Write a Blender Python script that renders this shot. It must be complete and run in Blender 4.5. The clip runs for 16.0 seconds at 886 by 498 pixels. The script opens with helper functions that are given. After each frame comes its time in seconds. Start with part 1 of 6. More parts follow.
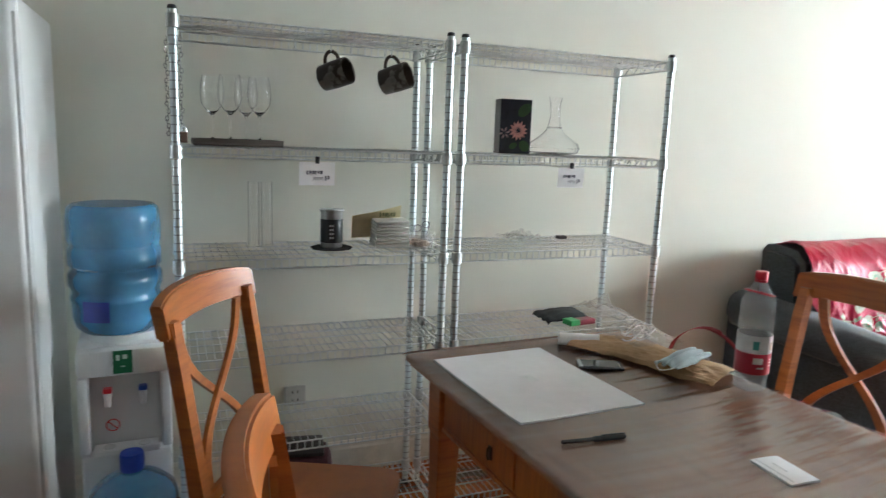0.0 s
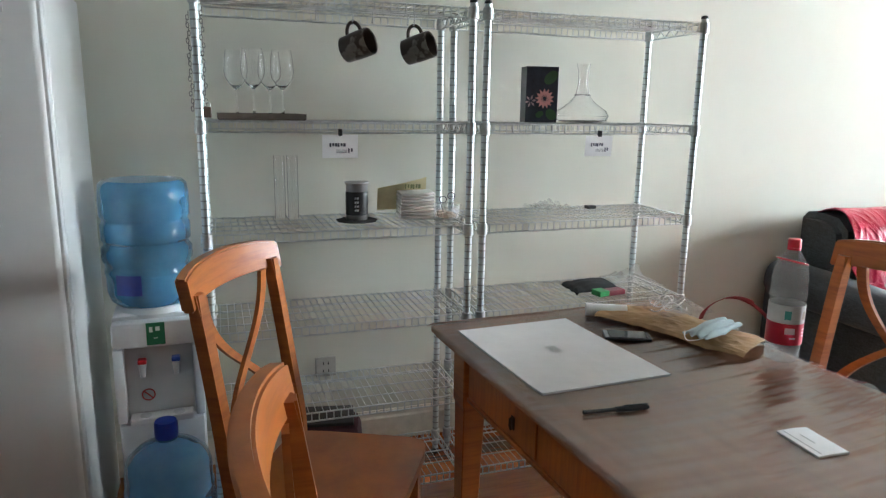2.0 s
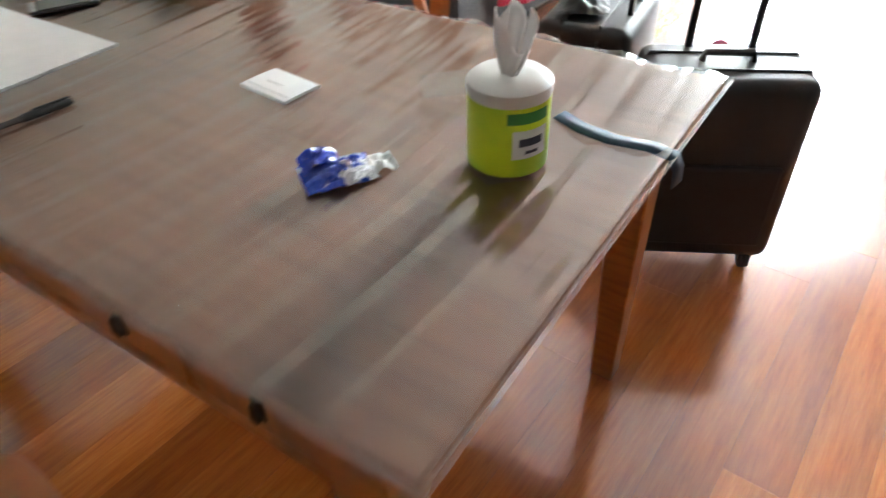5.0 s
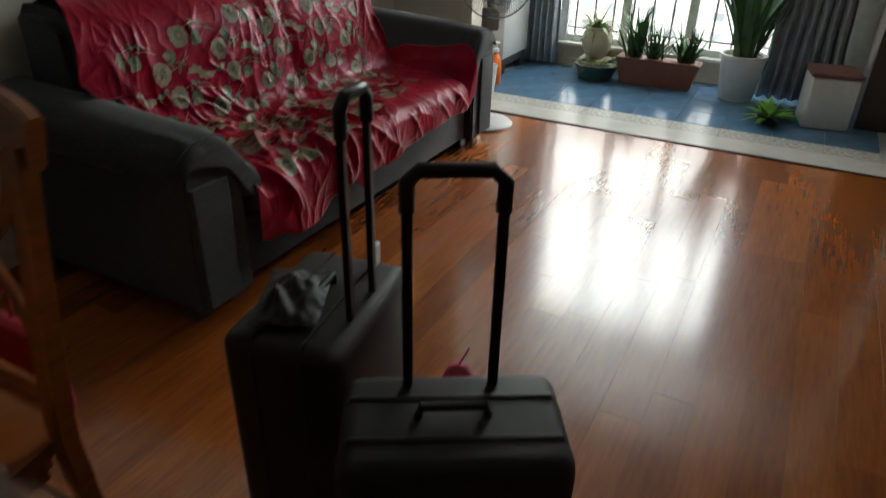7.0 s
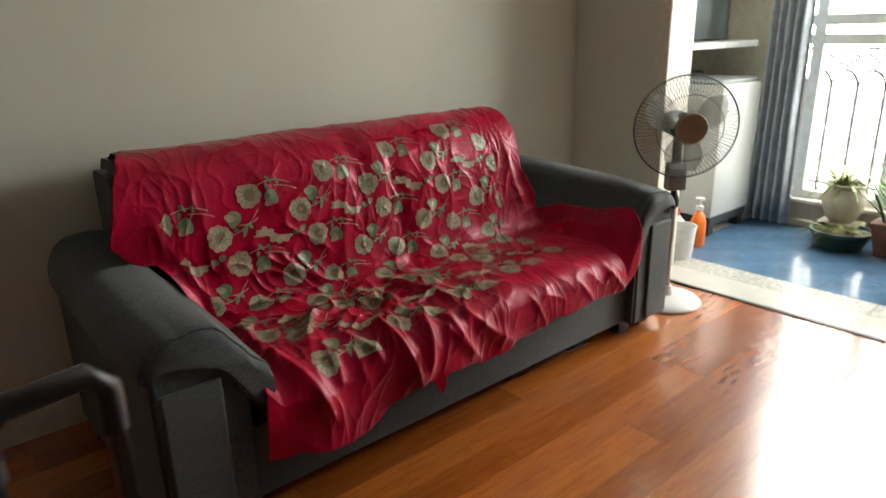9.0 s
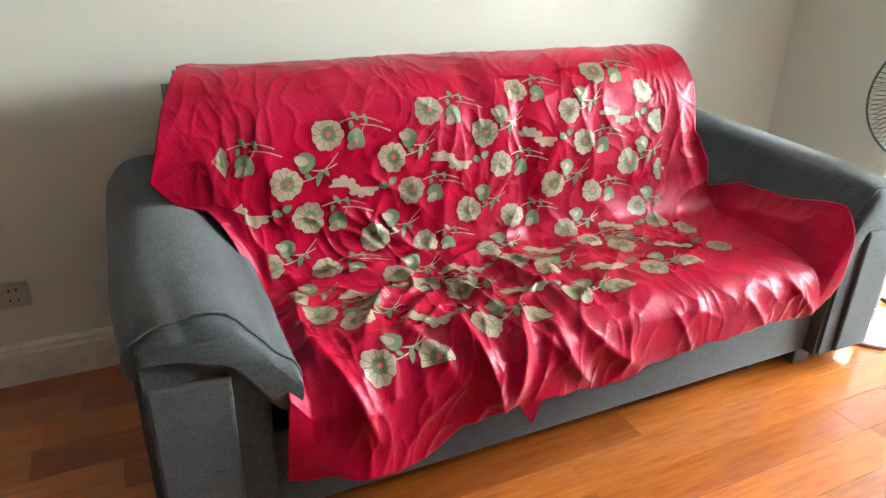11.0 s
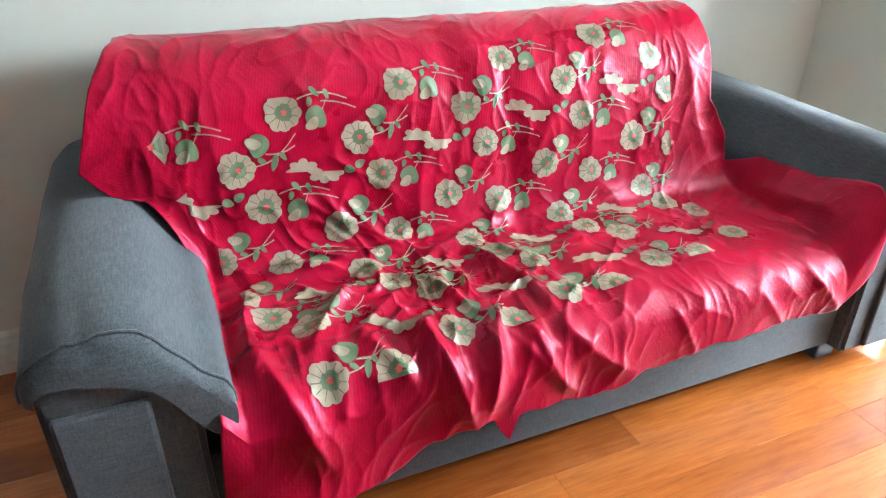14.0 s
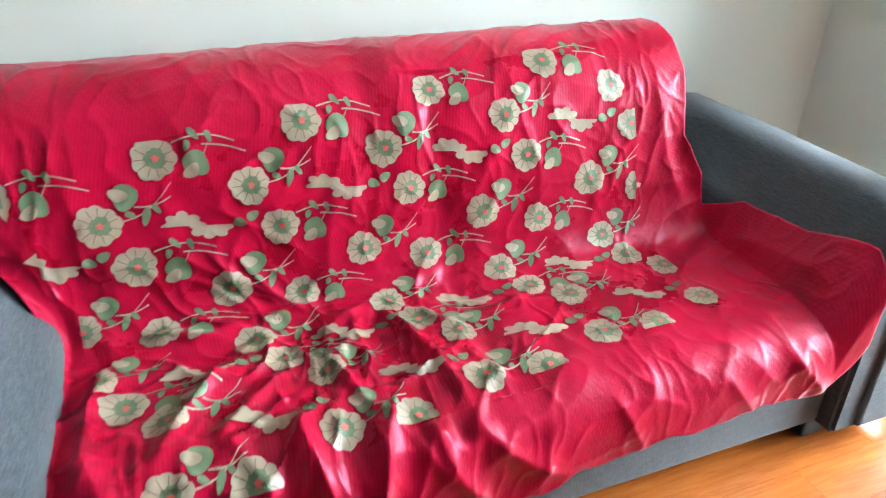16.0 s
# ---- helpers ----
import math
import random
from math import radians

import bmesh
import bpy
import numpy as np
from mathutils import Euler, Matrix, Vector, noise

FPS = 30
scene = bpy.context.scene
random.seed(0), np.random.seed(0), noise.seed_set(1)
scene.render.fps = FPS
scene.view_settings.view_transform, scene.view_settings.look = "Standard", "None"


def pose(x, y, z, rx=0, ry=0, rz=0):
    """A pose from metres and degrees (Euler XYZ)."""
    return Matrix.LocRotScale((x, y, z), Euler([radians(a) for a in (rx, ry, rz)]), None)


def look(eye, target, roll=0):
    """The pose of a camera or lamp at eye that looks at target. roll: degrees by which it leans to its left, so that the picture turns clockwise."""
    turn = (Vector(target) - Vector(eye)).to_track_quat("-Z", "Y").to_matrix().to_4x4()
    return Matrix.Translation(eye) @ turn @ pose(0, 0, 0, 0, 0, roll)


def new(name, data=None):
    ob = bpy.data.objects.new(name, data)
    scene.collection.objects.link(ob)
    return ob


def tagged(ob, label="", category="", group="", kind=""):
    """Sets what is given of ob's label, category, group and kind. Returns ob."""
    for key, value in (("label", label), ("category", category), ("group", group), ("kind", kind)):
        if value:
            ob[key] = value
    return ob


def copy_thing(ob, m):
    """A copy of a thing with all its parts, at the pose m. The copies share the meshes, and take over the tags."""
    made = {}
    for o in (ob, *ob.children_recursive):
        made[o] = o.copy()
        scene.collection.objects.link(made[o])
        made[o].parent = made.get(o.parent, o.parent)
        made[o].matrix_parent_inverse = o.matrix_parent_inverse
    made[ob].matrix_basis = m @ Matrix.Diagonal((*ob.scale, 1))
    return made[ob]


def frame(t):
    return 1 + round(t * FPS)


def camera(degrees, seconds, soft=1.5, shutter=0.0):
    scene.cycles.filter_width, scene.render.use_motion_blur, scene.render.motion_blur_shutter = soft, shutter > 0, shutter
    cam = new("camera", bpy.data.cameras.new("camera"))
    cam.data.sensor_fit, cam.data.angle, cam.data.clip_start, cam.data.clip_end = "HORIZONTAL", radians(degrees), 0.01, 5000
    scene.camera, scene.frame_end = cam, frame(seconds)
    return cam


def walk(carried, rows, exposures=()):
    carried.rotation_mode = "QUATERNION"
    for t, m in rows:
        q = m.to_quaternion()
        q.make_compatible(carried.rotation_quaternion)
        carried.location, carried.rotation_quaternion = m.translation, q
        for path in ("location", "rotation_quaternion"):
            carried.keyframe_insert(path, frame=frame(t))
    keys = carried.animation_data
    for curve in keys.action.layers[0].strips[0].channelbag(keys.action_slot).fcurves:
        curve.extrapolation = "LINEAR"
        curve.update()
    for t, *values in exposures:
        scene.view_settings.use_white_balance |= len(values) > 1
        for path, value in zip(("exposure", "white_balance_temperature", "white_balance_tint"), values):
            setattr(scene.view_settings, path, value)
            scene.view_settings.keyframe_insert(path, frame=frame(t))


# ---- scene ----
cam = camera(67.0, 16.0, soft=1.2, shutter=0.5)
PATH = [
    (0, (-0.104, -2.683, 1.441), (0.634, -0.852, 1.119), 2.1),
    (0.5, (-0.082, -2.693, 1.451), (0.527, -0.821, 1.096), 0.6),
    (1, (-0.091, -2.704, 1.448), (0.488, -0.821, 1.107), 1.4),
    (1.5, (-0.072, -2.700, 1.436), (0.528, -0.825, 1.083), 1.9),
    (2, (-0.060, -2.691, 1.435), (0.569, -0.836, 1.031), 0.9),
    (2.5, (-0.042, -2.696, 1.422), (0.597, -0.853, 0.980), 0.3),
    (3, (-0.004, -2.698, 1.390), (0.699, -0.918, 0.808), 0.2),
    (3.5, (0.022, -2.651, 1.336), (0.870, -1.047, 0.493), -0.9),
    (4, (0.083, -2.578, 1.291), (1.242, -1.326, 0.248), 2.1),
    (4.5, (0.247, -2.597, 1.275), (1.436, -1.526, 0.076), -0.4),
    (5, (0.435, -2.567, 1.264), (1.650, -1.620, -0.011), -2.0),
    (5.2, (0.528, -2.514, 1.276), (1.833, -1.678, 0.012), 0.7),
    (7.3, (1.47, -2.571, 1.372), (3.038, -1.706, 0.483), -0.3),
    (7.5, (1.614, -2.561, 1.357), (3.157, -1.596, 0.53), -0.1),
    (8, (1.826, -2.649, 1.386), (3.145, -1.389, 0.566), -1.6),
    (8.3, (1.921, -2.599, 1.405), (3.181, -1.226, 0.68), -2.5),
    (8.5, (1.989, -2.547, 1.404), (3.263, -1.174, 0.703), -2.1),
    (9, (2.19, -2.54, 1.35), (3.426, -1.096, 0.728), -1.3),
    (9.5, (2.377, -2.561, 1.367), (3.362, -0.949, 0.712), -1.8),
    (9.7, (2.42, -2.517, 1.355), (3.375, -0.892, 0.688), -1.2),
    (11.8, (2.748, -2.077, 1.298), (3.497, -0.449, 0.41), 2.0),
    (12, (2.774, -2.067, 1.297), (3.544, -0.448, 0.411), 2.6),
    (12.5, (2.833, -2.055, 1.296), (3.589, -0.425, 0.416), 2.9),
    (13, (2.846, -2.045, 1.29), (3.619, -0.424, 0.411), 2.9),
    (13.5, (2.875, -2.045, 1.289), (3.588, -0.418, 0.369), 0.7),
    (14, (2.86, -2.042, 1.296), (3.559, -0.416, 0.364), 0.2),
    (14.5, (2.927, -2.048, 1.307), (3.636, -0.398, 0.428), 0.8),
    (15, (3.067, -2.09, 1.321), (3.72, -0.403, 0.467), 0.5),
    (15.5, (3.151, -2.001, 1.318), (3.763, -0.322, 0.42), 1.1),
    (16, (3.214, -1.856, 1.322), (3.846, -0.213, 0.373), 0.2),
]
walk(cam, [(t, look(eye, target, roll)) for t, eye, target, roll in PATH],
     exposures=[(0.0, 0.33, 5950, 4), (3.0, 0.42, 5850, 5), (4.0, 0.92, 5900, 6), (4.5, 1.03, 5950, 6), (5.2, 0.88, 6250, 4), (7.3, -2.7, 6600, 3), (8.0, -2.75, 6600, 3), (8.5, -2.15, 6900, 4),
                (9.0, -1.52, 7100, 6), (9.7, -1.0, 7200, 5), (11.8, 0.27, 5800, 3), (16.0, 0.2, 5550, 2)])

# ---- world and light ----
world = bpy.data.worlds.new("world")
scene.world = world
world.use_nodes = True
wn = world.node_tree
sky = wn.nodes.new("ShaderNodeTexSky")
sky.sky_type = "NISHITA"
sky.sun_disc = False
sky.sun_elevation, sky.sun_rotation = radians(38), radians(70)
sky.air_density, sky.dust_density = 1.0, 3.0
wn.links.new(sky.outputs[0], wn.nodes["Background"].inputs[0])
wn.nodes["Background"].inputs[1].default_value = 0.12


def area_lamp(name, m, sx, sy, power, colour):
    data = bpy.data.lights.new(name, "AREA")
    data.shape, data.size, data.size_y, data.energy, data.color = "RECTANGLE", sx, sy, power, colour
    ob = new(name, data)
    ob.matrix_world = m
    return ob


sun_data = bpy.data.lights.new("sun", "SUN")
sun_data.energy, sun_data.angle, sun_data.color = 1.5, radians(15), (1.0, 0.95, 0.88)
sun = new("sun", sun_data)
sun.matrix_world = look((20, 6, 16), (5, -1, 0))
# daylight that falls in through the upper balcony window
area_lamp("window_light", look((7.25, -1.58, 1.72), (4.0, -1.7, 0.75)), 2.4, 1.65, 300, (0.95, 0.98, 1.0))

# ---- materials ----


class Mat:
    """Small wrapper to write node materials briefly."""

    def __init__(self, name, colour=(0.5, 0.5, 0.5), rough=0.5, metal=0.0, spec=0.5):
        self.m = bpy.data.materials.new(name)
        self.m.use_nodes = True
        self.t = self.m.node_tree
        self.b = self.t.nodes["Principled BSDF"]
        self.b.inputs["Base Color"].default_value = (*colour, 1)
        self.b.inputs["Roughness"].default_value = rough
        self.b.inputs["Metallic"].default_value = metal
        self.b.inputs["Specular IOR Level"].default_value = spec
        self.coord = None

    def node(self, kind, **kw):
        n = self.t.nodes.new(kind)
        for k, v in kw.items():
            n.inputs[k].default_value = v
        return n

    def link(self, a, b):
        self.t.links.new(a, b)

    def space(self, scale=(1, 1, 1), which="Object"):
        c = self.t.nodes.new("ShaderNodeTexCoord")
        mp = self.t.nodes.new("ShaderNodeMapping")
        mp.inputs["Scale"].default_value = scale
        self.link(c.outputs[which], mp.inputs[0])
        return mp.outputs[0]

    def noise(self, scale, detail=4, rough=0.6, stretch=(1, 1, 1), which="Object"):
        n = self.node("ShaderNodeTexNoise", Scale=scale, Detail=detail, Roughness=rough)
        self.link(self.space(stretch, which), n.inputs["Vector"])
        return n.outputs[0]

    def ramp(self, src, stops):
        r = self.t.nodes.new("ShaderNodeValToRGB")
        e = r.color_ramp.elements
        while len(e) < len(stops):
            e.new(0.5)
        for el, (p, c) in zip(e, stops):
            el.position, el.color = p, (*c, 1)
        self.link(src, r.inputs[0])
        return r.outputs[0]

    def mix(self, fac, a, b, kind="MIX"):
        n = self.t.nodes.new("ShaderNodeMix")
        n.data_type, n.blend_type = "RGBA", kind
        for sock, v in ((n.inputs[0], fac), (n.inputs[6], a), (n.inputs[7], b)):
            if isinstance(v, (int, float)):
                sock.default_value = v
            elif isinstance(v, tuple):
                sock.default_value = (*v, 1)
            else:
                self.link(v, sock)
        return n.outputs[2]

    def colour(self, src):
        self.link(src, self.b.inputs["Base Color"])
        return self

    def rough(self, src, lo, hi):
        r = self.node("ShaderNodeMapRange", **{"To Min": lo, "To Max": hi})
        self.link(src, r.inputs[0])
        self.link(r.outputs[0], self.b.inputs["Roughness"])
        return self

    def bump(self, src, strength=0.2, dist=0.002):
        n = self.node("ShaderNodeBump", Strength=strength, Distance=dist)
        self.link(src, n.inputs["Height"])
        self.link(n.outputs[0], self.b.inputs["Normal"])
        return self

    def random(self):
        return self.t.nodes.new("ShaderNodeObjectInfo").outputs["Random"]


def plain(name, colour, rough=0.5, metal=0.0, var=0.12, scale=18, bump=0.08, spec=0.5):
    """Surface with slight blotches, fine grain and uneven gloss."""
    k = Mat(name, colour, rough, metal, spec)
    n = k.noise(scale, 5)
    lo = tuple(c * (1 - var) for c in colour)
    hi = tuple(min(1, c * (1 + var)) for c in colour)
    k.colour(k.ramp(n, [(0.3, lo), (0.7, hi)]))
    k.rough(n, max(0.02, rough - 0.07), min(1, rough + 0.07))
    if bump:
        k.bump(k.noise(scale * 12, 3), bump, 0.001)
    return k.m


def glass(name, colour=(1, 1, 1), rough=0.02, ior=1.45):
    k = Mat(name, colour, rough)
    k.b.inputs["Transmission Weight"].default_value = 1.0
    k.b.inputs["IOR"].default_value = ior
    return k.m


def wood(name, dark, light, rough=0.3, stretch=(2, 2, 22), coat=0.3, which="Object"):
    k = Mat(name, light, rough)
    n = k.noise(3.0, 6, 0.65, stretch, which)
    blot = k.noise(2.5, 3, 0.5)
    c = k.ramp(n, [(0.3, dark), (0.55, light), (0.75, tuple(v * 1.12 for v in light))])
    k.colour(k.mix(0.35, c, k.ramp(blot, [(0.3, dark), (0.7, light)])))
    k.rough(n, rough - 0.06, rough + 0.1)
    k.bump(n, 0.12, 0.001)
    k.b.inputs["Coat Weight"].default_value = coat
    k.b.inputs["Coat Roughness"].default_value = 0.15
    return k.m


def wall_paint():
    k = Mat("wall_paint", (0.7, 0.66, 0.56), 0.75)
    big = k.noise(0.9, 4)
    fine = k.noise(140, 3)
    k.colour(k.ramp(big, [(0.3, (0.66, 0.665, 0.58)), (0.7, (0.72, 0.72, 0.635))]))
    k.bump(fine, 0.12, 0.002)
    return k.m


def floor_wood():
    k = Mat("floor_wood", (0.3, 0.1, 0.04), 0.2)
    n = k.noise(2.2, 6, 0.7, (2.2, 26, 2))
    wave = k.noise(1.2, 4, 0.6, (1.0, 5, 1))
    base = k.ramp(n, [(0.25, (0.22, 0.046, 0.008)), (0.5, (0.40, 0.118, 0.02)), (0.75, (0.52, 0.19, 0.036))])
    tint = k.ramp(k.random(), [(0.0, (0.55, 0.42, 0.36)), (0.5, (0.92, 0.86, 0.8)), (1.0, (1.22, 1.2, 1.08))])
    c = k.mix(1.0, base, tint, "MULTIPLY")
    k.colour(k.mix(0.3, c, k.ramp(wave, [(0.35, (0.24, 0.055, 0.01)), (0.65, (0.46, 0.145, 0.025))])))
    k.rough(k.noise(7, 4), 0.2, 0.3)
    k.bump(n, 0.03, 0.0006)
    k.b.inputs["Coat Weight"].default_value = 1.0
    k.b.inputs["Coat IOR"].default_value = 1.9
    k.b.inputs["Coat Roughness"].default_value = 0.145
    return k.m


def chrome_wire(name="zinc_wire", rings=False):
    k = Mat(name, (0.66, 0.69, 0.70), 0.24, 1.0)
    n = k.noise(40, 3)
    k.rough(n, 0.28, 0.45)
    if rings:
        w = k.node("ShaderNodeTexWave", Scale=12.4)
        w.bands_direction, w.wave_profile = "Z", "SIN"
        k.link(k.space((1, 1, 1)), w.inputs["Vector"])
        r = k.ramp(w.outputs[1], [(0.90, (0.72, 0.79, 0.80)), (0.97, (0.42, 0.45, 0.46))])
        k.colour(r)
        k.bump(w.outputs[1], -0.15, 0.001)
    else:
        k.colour(k.ramp(n, [(0.3, (0.56, 0.59, 0.59)), (0.7, (0.74, 0.77, 0.77))]))
    return k.m


def tweed():
    k = Mat("grey_tweed", (0.075, 0.08, 0.09), 0.9)
    w = k.noise(330, 2, 0.5, (1, 0.10, 1))
    v = k.noise(330, 2, 0.5, (0.10, 1, 1))
    n = k.noise(9, 5)
    c = k.ramp(n, [(0.3, (0.021, 0.027, 0.033)), (0.7, (0.045, 0.055, 0.063))])
    both = k.mix(0.4, w, v)
    k.colour(k.mix(0.5, k.mix(0.45, c, k.ramp(k.noise(260, 2, 0.5, (1, 1, 0.25)), [(0.35, (0.018, 0.022, 0.026)), (0.65, (0.095, 0.107, 0.12))])), k.ramp(both, [(0.36, (0.016, 0.020, 0.018)), (0.64, (0.088, 0.102, 0.116))])))
    k.bump(both, 0.35, 0.002)
    k.b.inputs["Sheen Weight"].default_value = 0.15
    return k.m


def satin(name, a, b, rough=0.3, spec=0.5, tint=(1, 1, 1), figured=False):
    k = Mat(name, a, rough)
    w = k.node("ShaderNodeTexWave", Scale=70.0, Distortion=0.6)
    k.link(k.space((1, 1, 1), "UV"), w.inputs["Vector"])
    n = k.noise(6, 5)
    k.colour(k.mix(0.2, k.ramp(n, [(0.3, a), (0.7, b)]), k.ramp(w.outputs[1], [(0.2, a), (0.8, b)])))
    k.rough(n, rough - 0.05, rough + 0.1)
    fold = k.noise(24, 5, 0.62, (1, 0.7, 0.7))
    if figured:
        # small basket figure of the border weave
        c = k.node("ShaderNodeTexChecker", Scale=1.0)
        k.link(k.space((210, 175, 1), "UV"), c.inputs["Vector"])
        k.bump(k.mix(0.16, fold, c.outputs[1]), 0.42, 0.006)
    else:
        k.bump(k.mix(0.06, fold, w.outputs[1]), 0.32, 0.006)
    k.b.inputs["Specular IOR Level"].default_value = spec
    k.b.inputs["Specular Tint"].default_value = (*tint, 1)
    return k.m


WALL = wall_paint()
# for walls out of view: dark colour holds back bounced fill light
WALL_DIM = plain("dimmed_unseen_wall", (0.13, 0.12, 0.107), 0.8, scale=2)
CEIL = plain("ceiling_paint", (0.62, 0.61, 0.58), 0.8)
TRIM = plain("cream_trim", (0.74, 0.70, 0.60), 0.45)
FLOOR = floor_wood()
WOOD = wood("honey_wood", (0.22, 0.055, 0.008), (0.41, 0.125, 0.02), 0.34, coat=0.15)
WOOD_SIDE = wood("honey_wood_long", (0.22, 0.055, 0.008), (0.41, 0.125, 0.02), 0.34, (2, 22, 2), 0.15)
WOOD_TOP = wood("brown_tabletop", (0.24, 0.102, 0.052), (0.40, 0.20, 0.105), 0.4, (14, 1.5, 2))
WIRE = chrome_wire()
POST = chrome_wire("grooved_zinc_post", True)
BLACK = plain("black_plastic", (0.02, 0.02, 0.022), 0.4)
WHITE = plain("white_plastic", (0.75, 0.76, 0.76), 0.32, var=0.05)
ENAMEL = plain("white_enamel", (0.70, 0.72, 0.71), 0.3, var=0.04, scale=3)
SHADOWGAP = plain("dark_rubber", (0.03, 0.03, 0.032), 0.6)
TWEED = tweed()
RED = satin("red_satin", (0.20, 0.001, 0.011), (0.37, 0.002, 0.030), 0.26, 0.38, (1, 0.26, 0.42))
RED_WEAVE = satin("red_figured_satin", (0.20, 0.001, 0.011), (0.37, 0.002, 0.030), 0.29, 0.38, (1, 0.26, 0.42), True)
GOLD = satin("cream_gold_thread", (0.21, 0.16, 0.105), (0.43, 0.355, 0.255), 0.3)
GREEN = satin("green_thread", (0.085, 0.125, 0.06), (0.15, 0.21, 0.115), 0.4)
PINKRED = satin("pink_thread", (0.55, 0.06, 0.05), (0.65, 0.12, 0.09), 0.4)
jug_mat = Mat("blue_bottle_plastic", (0.10, 0.33, 0.60), 0.14)
jug_mat.colour(jug_mat.ramp(jug_mat.noise(7, 4), [(0.3, (0.06, 0.235, 0.45)), (0.7, (0.10, 0.33, 0.58))]))
jug_mat.b.inputs["Alpha"].default_value = 0.6
JUG = jug_mat.m
GLASS = glass("clear_glass")
PAPER = plain("white_paper", (0.84, 0.84, 0.84), 0.8, var=0.03, bump=0.03)
INK = plain("dark_ink", (0.06, 0.06, 0.09), 0.7)
MARBLE = plain("white_marble", (0.62, 0.61, 0.57), 0.16, var=0.08, scale=6, bump=0.0)
BLUETILE = plain("blue_glazed_tile", (0.075, 0.15, 0.25), 0.15, var=0.25, scale=7, bump=0.02)
PATTERN = plain("ornament_tile", (0.5, 0.49, 0.46), 0.25, var=0.45, scale=42, bump=0.0)
GREYPAINT = plain("grey_white_frame", (0.62, 0.64, 0.63), 0.4)
IRON = plain("pale_iron", (0.16, 0.14, 0.14), 0.6, 0.0)
CURTAIN = plain("grey_blue_curtain", (0.38, 0.42, 0.47), 0.85, var=0.2)
LEAF = plain("plant_leaf", (0.05, 0.12, 0.035), 0.45, var=0.45, scale=9)
LEAF_PALE = plain("plant_leaf_pale", (0.17, 0.22, 0.05), 0.45, var=0.35, scale=9)
SOIL = plain("soil", (0.06, 0.045, 0.03), 0.95, var=0.4, scale=60)
TERRA = plain("brown_red_planter", (0.19, 0.072, 0.05), 0.6)

# ---- mesh helpers ----


def part(name, bm, material, parent, label="", smooth=False):
    """Link a bmesh as one mesh object under a thing or a part."""
    me = bpy.data.meshes.new(name)
    bm.to_mesh(me)
    bm.free()
    me.materials.append(material)
    if smooth:
        for p in me.polygons:
            p.use_smooth = True
        me.set_sharp_from_angle(angle=radians(40))
    ob = new(name, me)
    ob.parent = parent
    if label:
        ob["label"] = label
    return ob


# shift of the plan of the dining corner against the rest of the room
DINING, ROOM = Matrix.Translation((-0.1, 0, 0)), Matrix.Identity(4)
PLAN = ROOM


def thing(name, label, category, m=None, group="", kind=""):
    ob = new(name)
    ob.empty_display_size = 0.1
    ob.matrix_world = PLAN if m is None else PLAN @ m
    return tagged(ob, label, category, group, kind)


def solo(name, bm, material, label, category, m=None, group="", kind="", smooth=False):
    ob = part(name, bm, material, None, "", smooth)
    ob.matrix_world = PLAN if m is None else PLAN @ m
    return tagged(ob, label, category, group, kind)


def box(bm, x0, x1, y0, y1, z0, z1, bevel=0.0, seg=2):
    m = Matrix.LocRotScale(((x0 + x1) / 2, (y0 + y1) / 2, (z0 + z1) / 2), None, (abs(x1 - x0), abs(y1 - y0), abs(z1 - z0)))
    made = bmesh.ops.create_cube(bm, size=1.0, matrix=m)["verts"]
    if bevel:
        edges = list({e for v in made for e in v.link_edges})
        made = bmesh.ops.bevel(bm, geom=edges, offset=bevel, segments=seg, affect="EDGES", profile=0.5)["verts"]
    return made


def boxes(*rows, bevel=0.0):
    bm = bmesh.new()
    for r in rows:
        box(bm, *r, bevel=bevel)
    return bm


def tube(bm, pts, r, seg=6, closed=False, caps=True):
    """Round bar along points; r is one radius or one for each point."""
    pts = [Vector(p) for p in pts]
    rs = r if isinstance(r, (list, tuple)) else [r] * len(pts)
    rings, n = [], len(pts)
    side = None
    for i, p in enumerate(pts):
        a = pts[(i - 1) % n] if closed or i else p
        b = pts[(i + 1) % n] if closed or i < n - 1 else p
        d = (b - a).normalized()
        if side is None:
            side = d.orthogonal().normalized()
        side = (side - d * side.dot(d))
        side = side.normalized() if side.length > 1e-6 else d.orthogonal().normalized()
        up = d.cross(side)
        rings.append([bm.verts.new(p + rs[i] * (math.cos(2 * math.pi * k / seg) * side + math.sin(2 * math.pi * k / seg) * up)) for k in range(seg)])
    for i in range(n if closed else n - 1):
        a, b = rings[i], rings[(i + 1) % n]
        for k in range(seg):
            bm.faces.new((a[k], a[(k + 1) % seg], b[(k + 1) % seg], b[k]))
    if caps and not closed:
        bm.faces.new(rings[0][::-1])
        bm.faces.new(rings[-1])


def lathe(bm, profile, seg=32, c=(0, 0, 0), caps=True):
    """Turned body from rows of (radius, height)."""
    rings = []
    for r, z in profile:
        rings.append([bm.verts.new((c[0] + r * math.cos(2 * math.pi * k / seg), c[1] + r * math.sin(2 * math.pi * k / seg), c[2] + z)) for k in range(seg)])
    for a, b in zip(rings, rings[1:]):
        for k in range(seg):
            bm.faces.new((a[k], a[(k + 1) % seg], b[(k + 1) % seg], b[k]))
    if caps:
        bm.faces.new(rings[0][::-1])
        bm.faces.new(rings[-1])


